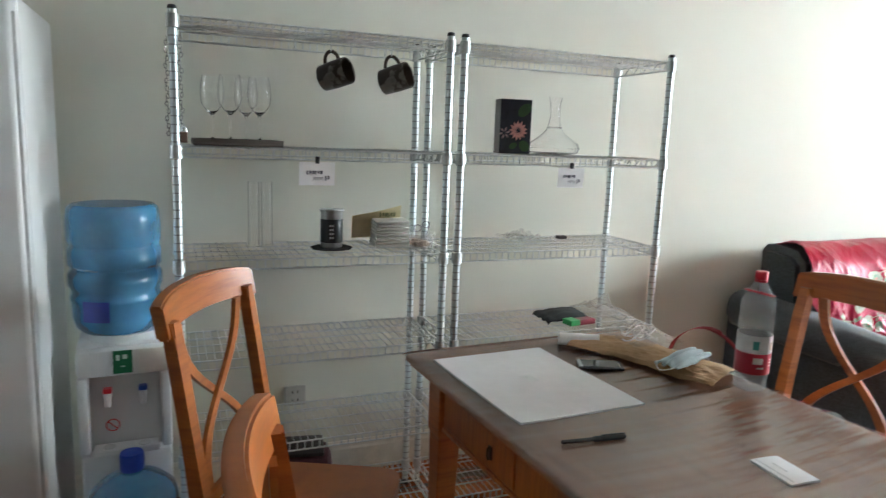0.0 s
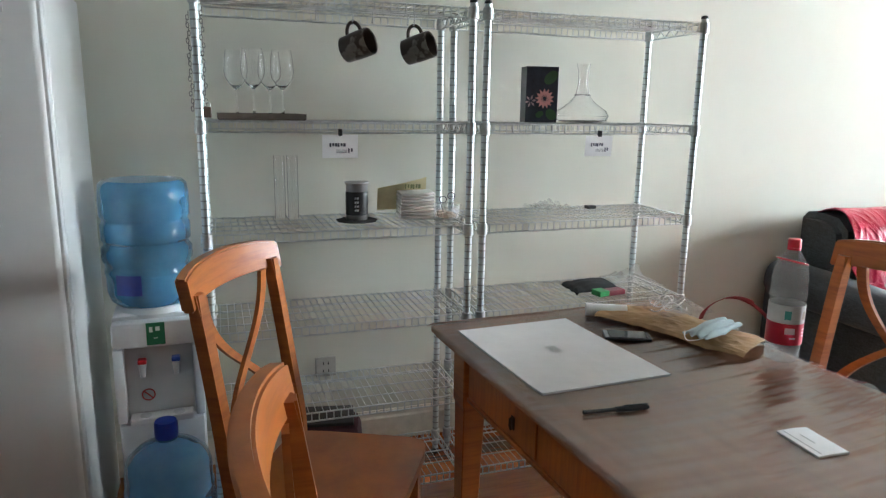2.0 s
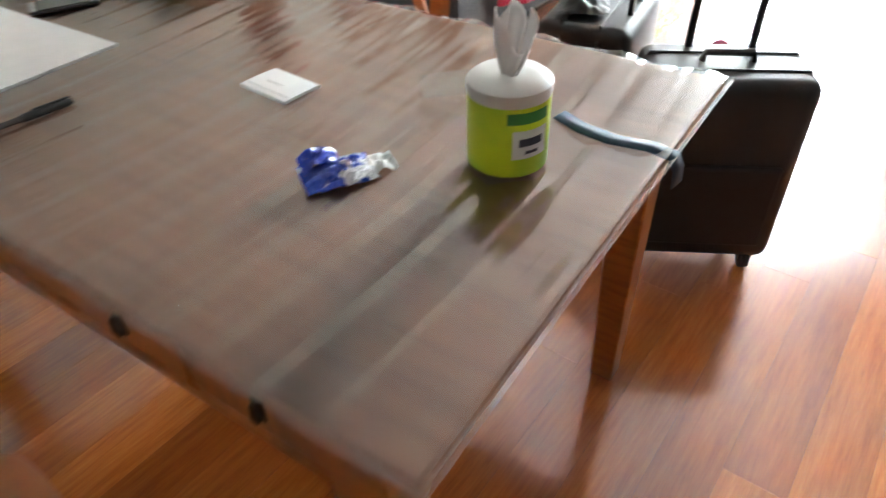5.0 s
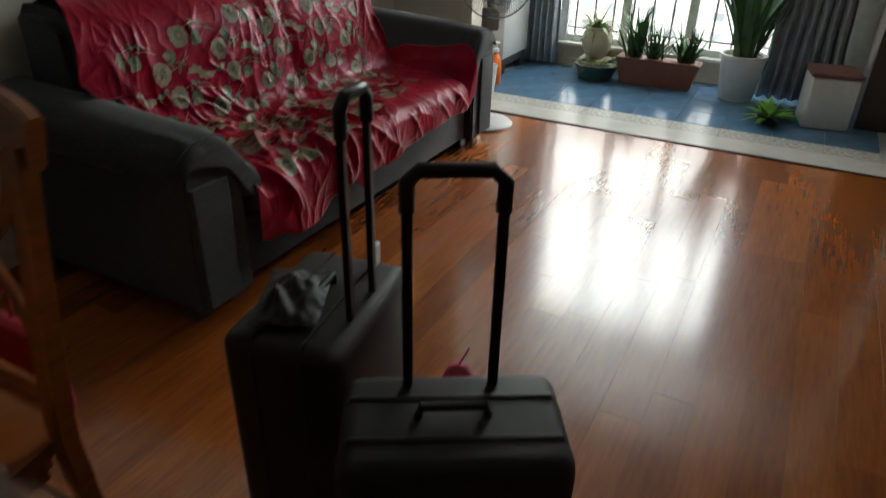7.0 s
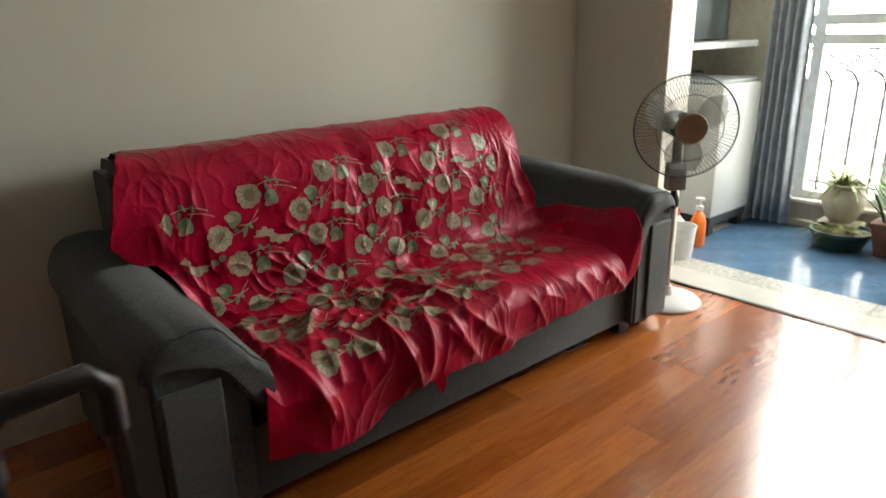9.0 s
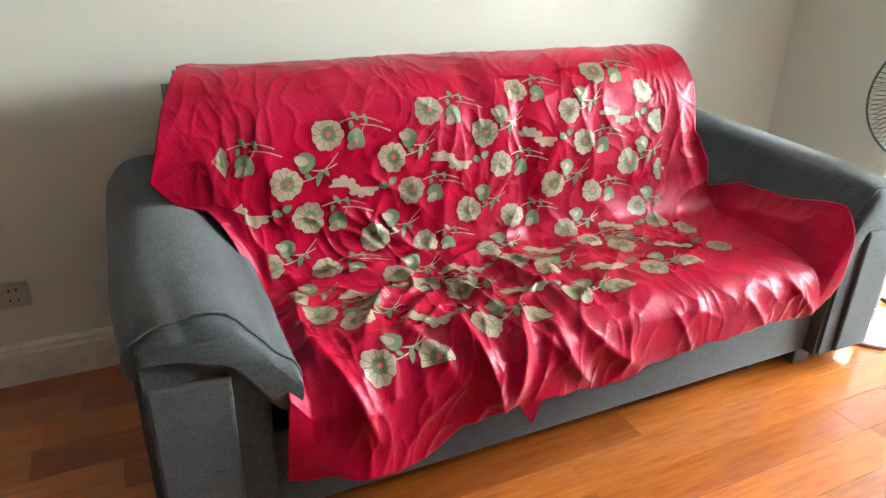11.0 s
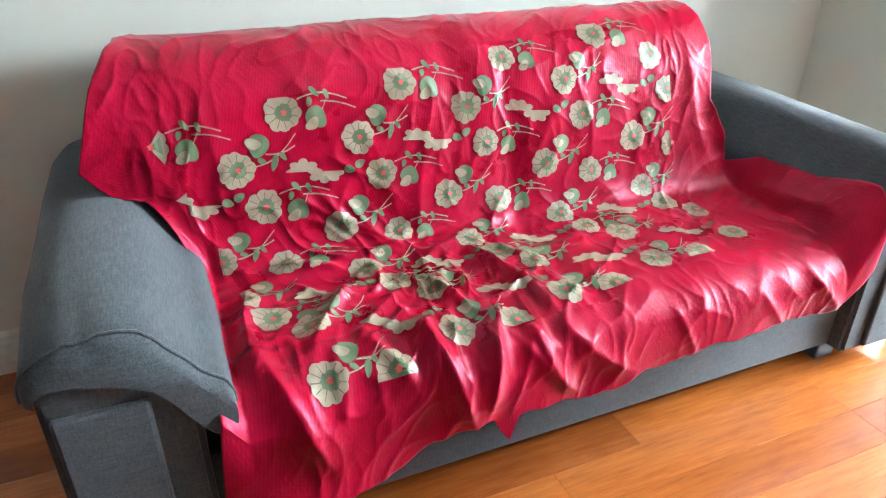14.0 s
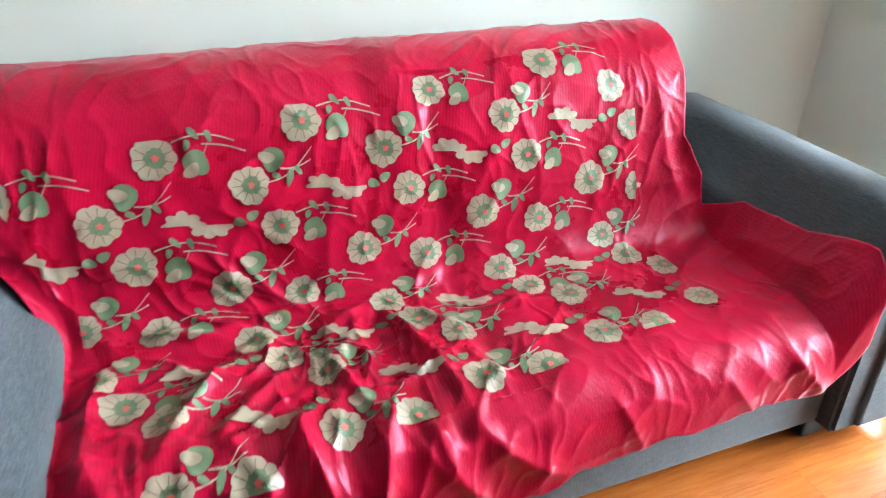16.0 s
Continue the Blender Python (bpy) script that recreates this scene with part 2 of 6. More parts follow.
def sheet(bm, f, nu, nv, uvs=True):
    """Grid surface of f(u, v), u and v from 0 to 1."""
    layer = bm.loops.layers.uv.new("UVMap") if uvs else None
    g = [[bm.verts.new(f(i / nu, j / nv)) for j in range(nv + 1)] for i in range(nu + 1)]
    for i in range(nu):
        for j in range(nv):
            face = bm.faces.new((g[i][j], g[i + 1][j], g[i + 1][j + 1], g[i][j + 1]))
            if uvs:
                for lp, (a, b) in zip(face.loops, ((i, j), (i + 1, j), (i + 1, j + 1), (i, j + 1))):
                    lp[layer].uv = (a / nu, b / nv)


def prism(bm, outline, axis, a, b):
    """Solid from a closed outline of (p, q), drawn out along an axis from a to b."""
    def at(p, q, s):
        return {"x": (s, p, q), "y": (p, s, q), "z": (p, q, s)}[axis]
    lo = [bm.verts.new(at(p, q, a)) for p, q in outline]
    hi = [bm.verts.new(at(p, q, b)) for p, q in outline]
    n = len(lo)
    for k in range(n):
        bm.faces.new((lo[k], lo[(k + 1) % n], hi[(k + 1) % n], hi[k]))
    bm.faces.new(lo[::-1])
    bm.faces.new(hi)
    bmesh.ops.recalc_face_normals(bm, faces=bm.faces)


def disc(bm, c, normal, r, seg=20):
    """Flat round plate as a short stub."""
    c, nrm = Vector(c), Vector(normal).normalized()
    tube(bm, [c, c + nrm * 0.004], r, seg)


def bars(bm, x, y, z, w, h, n, lean="x", pitch=0.0):
    """Unreadable writing as small raised bars."""
    step = w / n
    for i in range(n):
        k = step * (0.55 + 0.3 * ((i * 7) % 3) / 2)
        if lean == "x":
            box(bm, x + i * step, x + i * step + k, y - 0.0012, y, z + 0.12 * h * ((i * 5) % 3), z + h)
        else:
            box(bm, x - 0.0012, x, y - i * step - k, y - i * step, z + 0.12 * h * ((i * 5) % 3), z + h)


def letters(name, text, size, m, material, parent, label=""):
    """Lettering from the built-in font, turned to a mesh."""
    cu = bpy.data.curves.new(name, "FONT")
    cu.body, cu.size, cu.extrude = text, size, 0.0004
    tmp = new(name, cu)
    me = bpy.data.meshes.new_from_object(tmp.evaluated_get(bpy.context.evaluated_depsgraph_get()))
    bpy.data.objects.remove(tmp)
    me.materials.append(material)
    ob = new(name, me)
    ob.parent = parent
    ob.matrix_basis = m
    if label:
        ob["label"] = label
    return ob


# ---- the room ----
X0, X1, Y0, H = -1.3, 5.41, -5.2, 2.65

wall_north = solo("wall_north", boxes((X0 - 0.15, X1, 0, 0.15, 0, H)), WALL, "long cream painted wall behind the shelves and the sofa", "wall", kind="structure")
# west and south walls are unseen; darkened so that shadows stay deep
solo("wall_west", boxes((X0 - 0.15, X0, Y0, 0, 0, H)), WALL_DIM, "plain unseen wall closing the room, darkened to cut bounced light", "wall", kind="structure")
south = boxes((X0 - 0.15, X1 + 0.2, Y0 - 0.15, Y0, 0, H))
solo("wall_south", south, WALL_DIM, "plain unseen wall behind the dining corner, darkened to cut bounced light", "wall", kind="structure")
# end wall with the wide balcony opening
JY, OY = -0.58, -3.3
end = boxes((X1, X1 + 0.2, JY, 0.15, 0, H), (X1, X1 + 0.2, Y0, OY, 0, H), (X1, X1 + 0.2, OY, JY, 2.35, H))
solo("wall_east", end, WALL, "cream painted end wall with a wide opening to the balcony", "wall", kind="structure")
jamb = boxes((X1 - 0.015, X1 + 0.215, JY - 0.025, JY, 0, 2.35), (X1 - 0.018, X1, JY - 0.02, JY + 0.05, 0, 2.35),
             (X1 - 0.015, X1 + 0.215, OY, OY + 0.025, 0, 2.35), (X1 - 0.015, X1 + 0.215, OY + 0.025, JY - 0.025, 2.325, 2.35))
solo("door_frame", jamb, TRIM, "cream painted lining of the balcony opening", "trim", kind="structure")
solo("ceiling", boxes((X0 - 0.15, 7.5, Y0 - 0.15, 0.4, H, H + 0.12)), CEIL, "plain white ceiling", "ceiling", kind="structure")


def skirting(name, x0, x1, y0, y1, along):
    bm = bmesh.new()
    if along == "x":
        prism(bm, [(y1, 0), (y0, 0), (y0, 0.105), (y0 + 0.004, 0.115), (y0 + 0.004, 0.128), (y0 + 0.010, 0.14), (y1, 0.14)], "x", x0, x1)
    else:
        prism(bm, [(x1, 0), (x0, 0), (x0, 0.105), (x0 + 0.004, 0.115), (x0 + 0.004, 0.128), (x0 + 0.010, 0.14), (x1, 0.14)], "y", y0, y1)
    return solo(name, bm, TRIM, "cream moulded skirting board along the wall", "baseboard", kind="structure")


skirting("baseboard", X0, X1, -0.018, -0.001, "x")
skirting("baseboard", X1 - 0.018, X1 - 0.001, JY + 0.05, -0.018, "y")

# wooden floor: a dark bed, with the planks as pieces on it at the end of the file
floor = solo("floor", boxes((X0, X1, Y0, 0, -0.1, -0.004)), plain("floor_bed", (0.07, 0.02, 0.008), 0.5), "glossy red-brown wooden plank floor", "floor", kind="structure")

# ---- dining corner ----
PLAN = DINING


BRONZE = plain("dark_bronze", (0.055, 0.035, 0.02), 0.45, 0.4)


def make_table():
    """Long dining table; x across, y along, from its far left corner."""
    t = thing("dining_table", "honey-coloured wooden dining table under a clear plastic cover", "table", pose(0.672, -0.716, 0, 0, 0, 3.0))
    W, L, Z = 0.895, 1.645, 0.755
    bm = bmesh.new()
    box(bm, 0, W, -L, 0, Z - 0.022, Z, 0.006)
    part("tabletop", bm, WOOD_TOP, t, "brown wooden tabletop")
    part("moulding", boxes((0.012, W - 0.012, -L + 0.012, -0.012, Z - 0.036, Z - 0.0225), bevel=0.004), WOOD_SIDE, t)
    for x0, x1, y0, y1 in ((0.035, 0.055, -L + 0.141, -0.231), (W - 0.055, W - 0.035, -L + 0.141, -0.231), (0.101, W - 0.101, -0.175, -0.155), (0.101, W - 0.101, -L + 0.065, -L + 0.085)):
        part("apron", boxes((x0, x1, y0, y1, Z - 0.155, Z - 0.037), bevel=0.002), WOOD_SIDE, t)
        part("bead", boxes((x0 - 0.006, x1 + 0.006, y0, y1, Z - 0.170, Z - 0.156), bevel=0.004), WOOD_SIDE, t)
    for x in (0.06, W - 0.06):
        for y in (-0.19, -L + 0.10):
            bm = bmesh.new()
            tx = 0.016 if x < W / 2 else -0.016
            ty = -0.016 if y > -L / 2 else 0.016
            rows = [(Z - 0.037, 0.040, 0, 0), (Z - 0.185, 0.040, 0, 0), (Z - 0.20, 0.036, 0, 0), (0.03, 0.026, -tx * 0.4, -ty * 0.4), (0, 0.025, -tx * 0.4, -ty * 0.4)]
            rings = [[bm.verts.new((x + dx + sx * r, y + dy + sy * r, z)) for sx, sy in ((-1, -1), (1, -1), (1, 1), (-1, 1))] for z, r, dx, dy in rows]
            for a, b in zip(rings, rings[1:]):
                for k in range(4):
                    bm.faces.new((a[k], b[k], b[(k + 1) % 4], a[(k + 1) % 4]))
            bm.faces.new(rings[0])
            bm.faces.new(rings[-1][::-1])
            bmesh.ops.recalc_face_normals(bm, faces=bm.faces)
            bmesh.ops.bevel(bm, geom=bm.edges[:], offset=0.003, segments=1, affect="EDGES")
            part("leg", bm, WOOD, t)
    # drawers in the long side, with dark iron pulls
    for y in (-0.53, -1.15, -1.40):
        part("drawer_front", boxes((0.029, 0.0345, y - 0.115, y + 0.115, Z - 0.148, Z - 0.05), bevel=0.002), WOOD_SIDE, t)
        bm = boxes((0.025, 0.0285, y - 0.009, y + 0.009, Z - 0.118, Z - 0.082), bevel=0.001)
        tube(bm, [(0.024, y, Z - 0.085), (0.019, y, Z - 0.088), (0.018, y, Z - 0.105), (0.022, y, Z - 0.118)], 0.0035, 8)
        part("drawer_pull", bm, BRONZE, t, "dark iron drop pull", True)
    # clear plastic cover, with the ripples that it keeps from its roll
    k = Mat("clear_plastic_cover", (0.9, 0.9, 0.9), 0.1)
    fres = k.node("ShaderNodeFresnel", IOR=2.4)
    gl = k.node("ShaderNodeBsdfGlossy", Roughness=0.19)
    tr = k.node("ShaderNodeBsdfTransparent", Color=(0.97, 0.955, 0.94, 1))
    both = k.t.nodes.new("ShaderNodeMixShader")
    cap = k.t.nodes.new("ShaderNodeMath")
    cap.operation = "MULTIPLY"
    cap.inputs[1].default_value = 1.0
    k.link(fres.outputs[0], cap.inputs[0])
    k.link(cap.outputs[0], both.inputs[0])
    k.link(tr.outputs[0], both.inputs[1])
    k.link(gl.outputs[0], both.inputs[2])
    k.link(both.outputs[0], k.t.nodes["Material Output"].inputs[0])
    bm = bmesh.new()

    def rip(u, v):
        x, y = -0.012 + u * (W + 0.024), 0.012 - v * (L + 0.024)
        s = y * 1.0 + 0.02 * math.sin(3.1 * x + 0.4) + 0.02 * noise.noise((x * 1.6, y * 1.2, 3.0))
        amp = 0.0026 + 0.0010 * noise.noise((x * 1.3 + 4, y * 1.1, 0.5))
        # lies flat where the paper weighs it down
        held = max(0, min(1, 8 * min(x - 0.03, 0.49 - x, y + 0.66, -0.10 - y) / 0.3 + 0.1))
        amp *= 1 - 0.97 * held
        z = Z + 0.0042 + 0.9 * amp * math.sin(s * 2 * math.pi / 0.078) + 0.9 * amp * math.exp(-(math.sin(s * math.pi / 0.078 + 0.6) / 0.34) ** 2) + 0.0005 * noise.noise((x * 9, y * 9, 1))
        edge = min(u, 1 - u, v, 1 - v)
        if edge < 0.006:
            z -= 0.006 + 0.004 * math.sin(s * 40)
        return (x, y, z)

    sheet(bm, rip, 40, 640)
    bmesh.ops.reverse_faces(bm, faces=bm.faces)
    cover = part("plastic_cover", bm, k.m, t, "clear plastic sheet, rippled and glossy", True)
    cover.visible_shadow = False
    return t


table = make_table()


def make_chair():
    """Cross-back dining chair that faces +y from its own middle."""
    c = thing("dining_chair", "honey-coloured wooden dining chair with a crossed back", "chair", group="chairs round the table")
    SH, TOP, W = 0.455, 1.05, 0.228

    def back_y(z):
        return -0.195 - 0.085 * max(0, (z - SH) / (TOP - SH)) ** 1.15

    bm = bmesh.new()

    def seat(u, v):
        return (0, 0, 0)
    ol = []
    for k in range(40):
        a = 2 * math.pi * k / 40
        cx, cy = math.cos(a), math.sin(a)
        ex = 0.225 * math.copysign(abs(cx) ** 0.28, cx)
        ey = 0.215 * math.copysign(abs(cy) ** 0.28, cy)
        ol.append((ex * (1.0 + 0.07 * ey / 0.215), ey))
    prism(bm, ol, "z", SH - 0.028, SH)
    part("seat", bm, WOOD, c, "smooth wooden seat")
    for x0, x1, y0, y1 in ((-0.17, 0.17, 0.165, 0.183), (-0.17, 0.17, -0.183, -0.165), (-0.193, -0.175, -0.16, 0.16), (0.175, 0.193, -0.16, 0.16)):
        part("seat_rail", boxes((x0, x1, y0, y1, SH - 0.085, SH - 0.0285), bevel=0.003), WOOD_SIDE, c)
    for s in (-1, 1):
        bm = bmesh.new()
        n = 14
        rings = []
        for i in range(n + 1):
            z = i / n * (TOP - 0.05)
            y = back_y(z) if z > SH else -0.195 - 0.05 * (1 - z / SH) ** 1.6
            w = 0.017 if z < SH else 0.019
            d = 0.016 + 0.006 * math.exp(-((z - SH) / 0.15) ** 2)
            x = s * (W - 0.02)
            rings.append([bm.verts.new((x + a * w, y + b * d, z)) for a, b in ((-1, -1), (1, -1), (1, 1), (-1, 1))])
        for a, b in zip(rings, rings[1:]):
            for k in range(4):
                bm.faces.new((a[k], a[(k + 1) % 4], b[(k + 1) % 4], b[k]))
        bm.faces.new(rings[0][::-1])
        bm.faces.new(rings[-1])
        bmesh.ops.bevel(bm, geom=[e for e in bm.edges if abs(e.verts[0].co.z - e.verts[1].co.z) > 0.01], offset=0.005, segments=2, affect="EDGES")
        part("back_post", bm, WOOD, c, "", True)
        bm = bmesh.new()
        rows = [(SH - 0.0285, 0.021, 0.0), (0.3, 0.02, 0.0), (0.12, 0.016, 0.004), (0, 0.0155, 0.022)]
        rings = [[bm.verts.new((s * (0.185 + dx * 0.4) + a * r, 0.172 + dx + b * r, z)) for a, b in ((-1, -1), (1, -1), (1, 1), (-1, 1))] for z, r, dx in rows]
        for a, b in zip(rings, rings[1:]):
            for k in range(4):
                bm.faces.new((a[k], b[k], b[(k + 1) % 4], a[(k + 1) % 4]))
        bm.faces.new(rings[0])
        bm.faces.new(rings[-1][::-1])
        bmesh.ops.bevel(bm, geom=[e for e in bm.edges if abs(e.verts[0].co.z - e.verts[1].co.z) > 0.01], offset=0.004, segments=2, affect="EDGES")
        part("front_leg", bm, WOOD, c)
        part("stretcher", boxes((s * 0.186 - 0.009, s * 0.186 + 0.009, -0.2, 0.165, 0.155, 0.18), bevel=0.003), WOOD_SIDE, c)
    part("stretcher", boxes((-0.17, 0.17, -0.225, -0.207, 0.2, 0.225), bevel=0.003), WOOD_SIDE, c)
    # broad top rail, bowed backwards
    bm = bmesh.new()
    n = 18
    rings = []
    for i in range(n + 1):
        u = -1 + 2 * i / n
        x = u * (W + 0.018)
        bow = -0.045 * (1 - u * u)
        top = TOP + 0.012 * (1 - u * u) - 0.006 * abs(u) ** 6
        low = TOP - 0.075 - 0.012 * abs(u) ** 3
        yc = back_y(TOP) + bow
        d = 0.016
        rings.append([bm.verts.new(p) for p in ((x, yc - d + 0.012, low), (x, yc + d + 0.012, low), (x, yc + d - 0.004, top), (x, yc - d - 0.004, top))])
    for a, b in zip(rings, rings[1:]):
        for k in range(4):
            bm.faces.new((a[k], a[(k + 1) % 4], b[(k + 1) % 4], b[k]))
    bm.faces.new(rings[0][::-1])
    bm.faces.new(rings[-1])
    bmesh.ops.recalc_face_normals(bm, faces=bm.faces)
    bmesh.ops.bevel(bm, geom=[e for e in bm.edges if abs(e.verts[0].co.x - e.verts[1].co.x) > 0.005], offset=0.005, segments=2, affect="EDGES")
    part("top_rail", bm, WOOD, c, "bowed wooden top rail", True)
    part("lower_back_rail", boxes((-W + 0.04, W - 0.04, back_y(0.54) - 0.009, back_y(0.54) + 0.009, 0.52, 0.56), bevel=0.004), WOOD_SIDE, c)
    # two curved slats that cross
    for s in (-1, 1):
        bm = bmesh.new()
        n = 16
        rings = []
        for i in range(n + 1):
            u = i / n
            z = 0.535 + u * (TOP - 0.075 - 0.535)
            x = s * (0.155 - 0.31 * u + 0.04 * math.sin(2 * math.pi * u))
            y = back_y(z) - 0.030 * math.sin(math.pi * min(1, u * 0.75 + 0.1)) + s * 0.006
            rings.append([bm.verts.new((x + a * 0.017, y + b * 0.006, z)) for a, b in ((-1, -1), (1, -1), (1, 1), (-1, 1))])
        for a, b in zip(rings, rings[1:]):
            for k in range(4):
                bm.faces.new((a[k], a[(k + 1) % 4], b[(k + 1) % 4], b[k]))
        bm.faces.new(rings[0][::-1])
        bm.faces.new(rings[-1])
        part("cross_slat", bm, WOOD, c, "", True)
    return c


chair = make_chair()
chair.matrix_world = PLAN @ pose(0.315, -1.0, 0, 0, 0, -119)
copy_thing(chair, PLAN @ pose(0.38, -1.933, 0, 0, 0, -94))
copy_thing(chair, PLAN @ pose(1.67, -1.32, 0, 0, 0, 90))

# ---- wire shelving ----
LEVELS = (0.10, 0.408, 0.72, 1.043, 1.392, 1.768)
SW, SD = 0.87, 0.34


def make_shelving():
    s = thing("wire_shelving_unit", "chrome wire shelving unit with six shelves on grooved posts", "shelf", group="wire shelving units")
    bm = bmesh.new()
    tube(bm, [(0, 0, 0), (0, SD, 0)], 0.0013, 4)
    wire_mesh = bpy.data.meshes.new("deck_wire")
    bm.to_mesh(wire_mesh)
    bm.free()
    wire_mesh.materials.append(WIRE)
    for x in (0, SW):
        for y in (0, SD):
            bm = bmesh.new()
            tube(bm, [(x, y, 0.02), (x, y, 1.785)], 0.0125, 14)
            p = part("post", bm, POST, s, "grooved chrome post", True)
            bm = bmesh.new()
            lathe(bm, [(0.0135, 1.785), (0.0135, 1.791), (0.011, 1.796), (0.004, 1.798)], 14, (x, y, 0))
            part("end_cap", bm, BLACK, p, "black plastic cap", True)
            bm = bmesh.new()
            lathe(bm, [(0.018, 0), (0.018, 0.008), (0.007, 0.012), (0.007, 0.025)], 12, (x, y, 0))
            part("levelling_foot", bm, BLACK, p, "", True)
    for z in LEVELS:
        bm = bmesh.new()
        r = 0.0026
        for y in (0, SD):
            for dz in (0.0, -0.03):
                tube(bm, [(0.02, y, z + dz), (SW - 0.02, y, z + dz)], r * 1.2, 6)
            n = 33
            for i in range(n):
                x = 0.028 + (SW - 0.056) * i / (n - 1)
                tube(bm, [(x, y + (0.003 if y else -0.003), z), (x, y + (0.003 if y else -0.003), z - 0.03)], r, 4)
        for x in (0, SW):
            for dz in (0.0, -0.03):
                tube(bm, [(x, 0.02, z + dz), (x, SD - 0.02, z + dz)], r * 1.2, 6)
            zig = [(x, 0.02 + (SD - 0.04) * i / 10, z - 0.03 * (i % 2)) for i in range(11)]
            tube(bm, zig, r, 5)
        rim = part("shelf", bm, WIRE, s, "chrome wire shelf")
        n = 34
        for i in range(n):
            w = new("deck_wire", wire_mesh)
            w.parent = rim
            w.location = (0.026 + (SW - 0.052) * i / (n - 1), 0.0, z + 0.004)
        for y in (SD * 0.25, SD * 0.5, SD * 0.75):
            bm = bmesh.new()
            tube(bm, [(0, y, z - 0.001), (SW, y, z - 0.001)], 0.0028, 6)
            part("long_wire", bm, WIRE, rim)
        for x in (0, SW):
            for y in (0, SD):
                bm = bmesh.new()
                lathe(bm, [(0.0155, z - 0.036), (0.0185, z - 0.034), (0.0175, z + 0.004), (0.0145, z + 0.006)], 14, (x, y, 0))
                part("collar", bm, WIRE, rim, "", True)
    return s


shelving = make_shelving()
shelving.matrix_world = PLAN @ pose(0.0, -0.52, 0)
copy_thing(shelving, PLAN @ pose(0.922, -0.52, 0))

# ---- fridge ----
def make_fridge():
    f = thing("fridge", "tall white fridge with a small badge on its door", "fridge", pose(-0.362, -0.70, 0))
    W, D, Z = 0.56, 0.56, 1.765
    bm = bmesh.new()
    box(bm, -W, 0, 0.055, D, 0.04, Z, 0.012, 3)
    part("body", bm, ENAMEL, f)
    for z0, z1 in ((0.06, Z),):
        bm = bmesh.new()
        box(bm, -W, 0, -0.012, 0.048, z0, z1, 0.02, 4)
        d = part("door", bm, ENAMEL, f, "white enamelled door with rounded edges", True)
        part("door_seal", boxes((-W + 0.02, -0.012, 0.046, 0.057, z0 + 0.02, z1 - 0.02)), SHADOWGAP, d)
        part("grip_strip", boxes((-0.010, 0.004, -0.004, 0.030, z0 + 0.05, z1 - 0.05), bevel=0.003), GREYPAINT, d)
    b = part("badge", boxes((-0.15, -0.075, -0.0165, -0.0125, 1.655, 1.682), bevel=0.001), GREYPAINT, f, "small silver badge")
    bm = bmesh.new()
    bars(bm, -0.143, -0.0168, 1.662, 0.06, 0.012, 5)
    part("badge_writing", bm, INK, b)
    for x in (-0.5, -0.06):
        for y in (0.1, D - 0.06):
            bm = bmesh.new()
            lathe(bm, [(0.02, 0), (0.02, 0.041)], 10, (x, y, 0))
            part("foot", bm, BLACK, f)
    return f


make_fridge()

# ---- water dispenser and its bottles ----
def jug_profile(inner=0.0):
    p = [(0.118, 0.0), (0.13, 0.012), (0.134, 0.05), (0.134, 0.115), (0.127, 0.124), (0.127, 0.132), (0.134, 0.142), (0.134, 0.19),
         (0.127, 0.198), (0.127, 0.208), (0.136, 0.22), (0.136, 0.255), (0.128, 0.268), (0.128, 0.285), (0.131, 0.292), (0.131, 0.302), (0.127, 0.310), (0.127, 0.36), (0.118, 0.39), (0.09, 0.415), (0.05, 0.432), (0.029, 0.44), (0.027, 0.485)]
    return [(max(0.004, r - inner), z) for r, z in p]


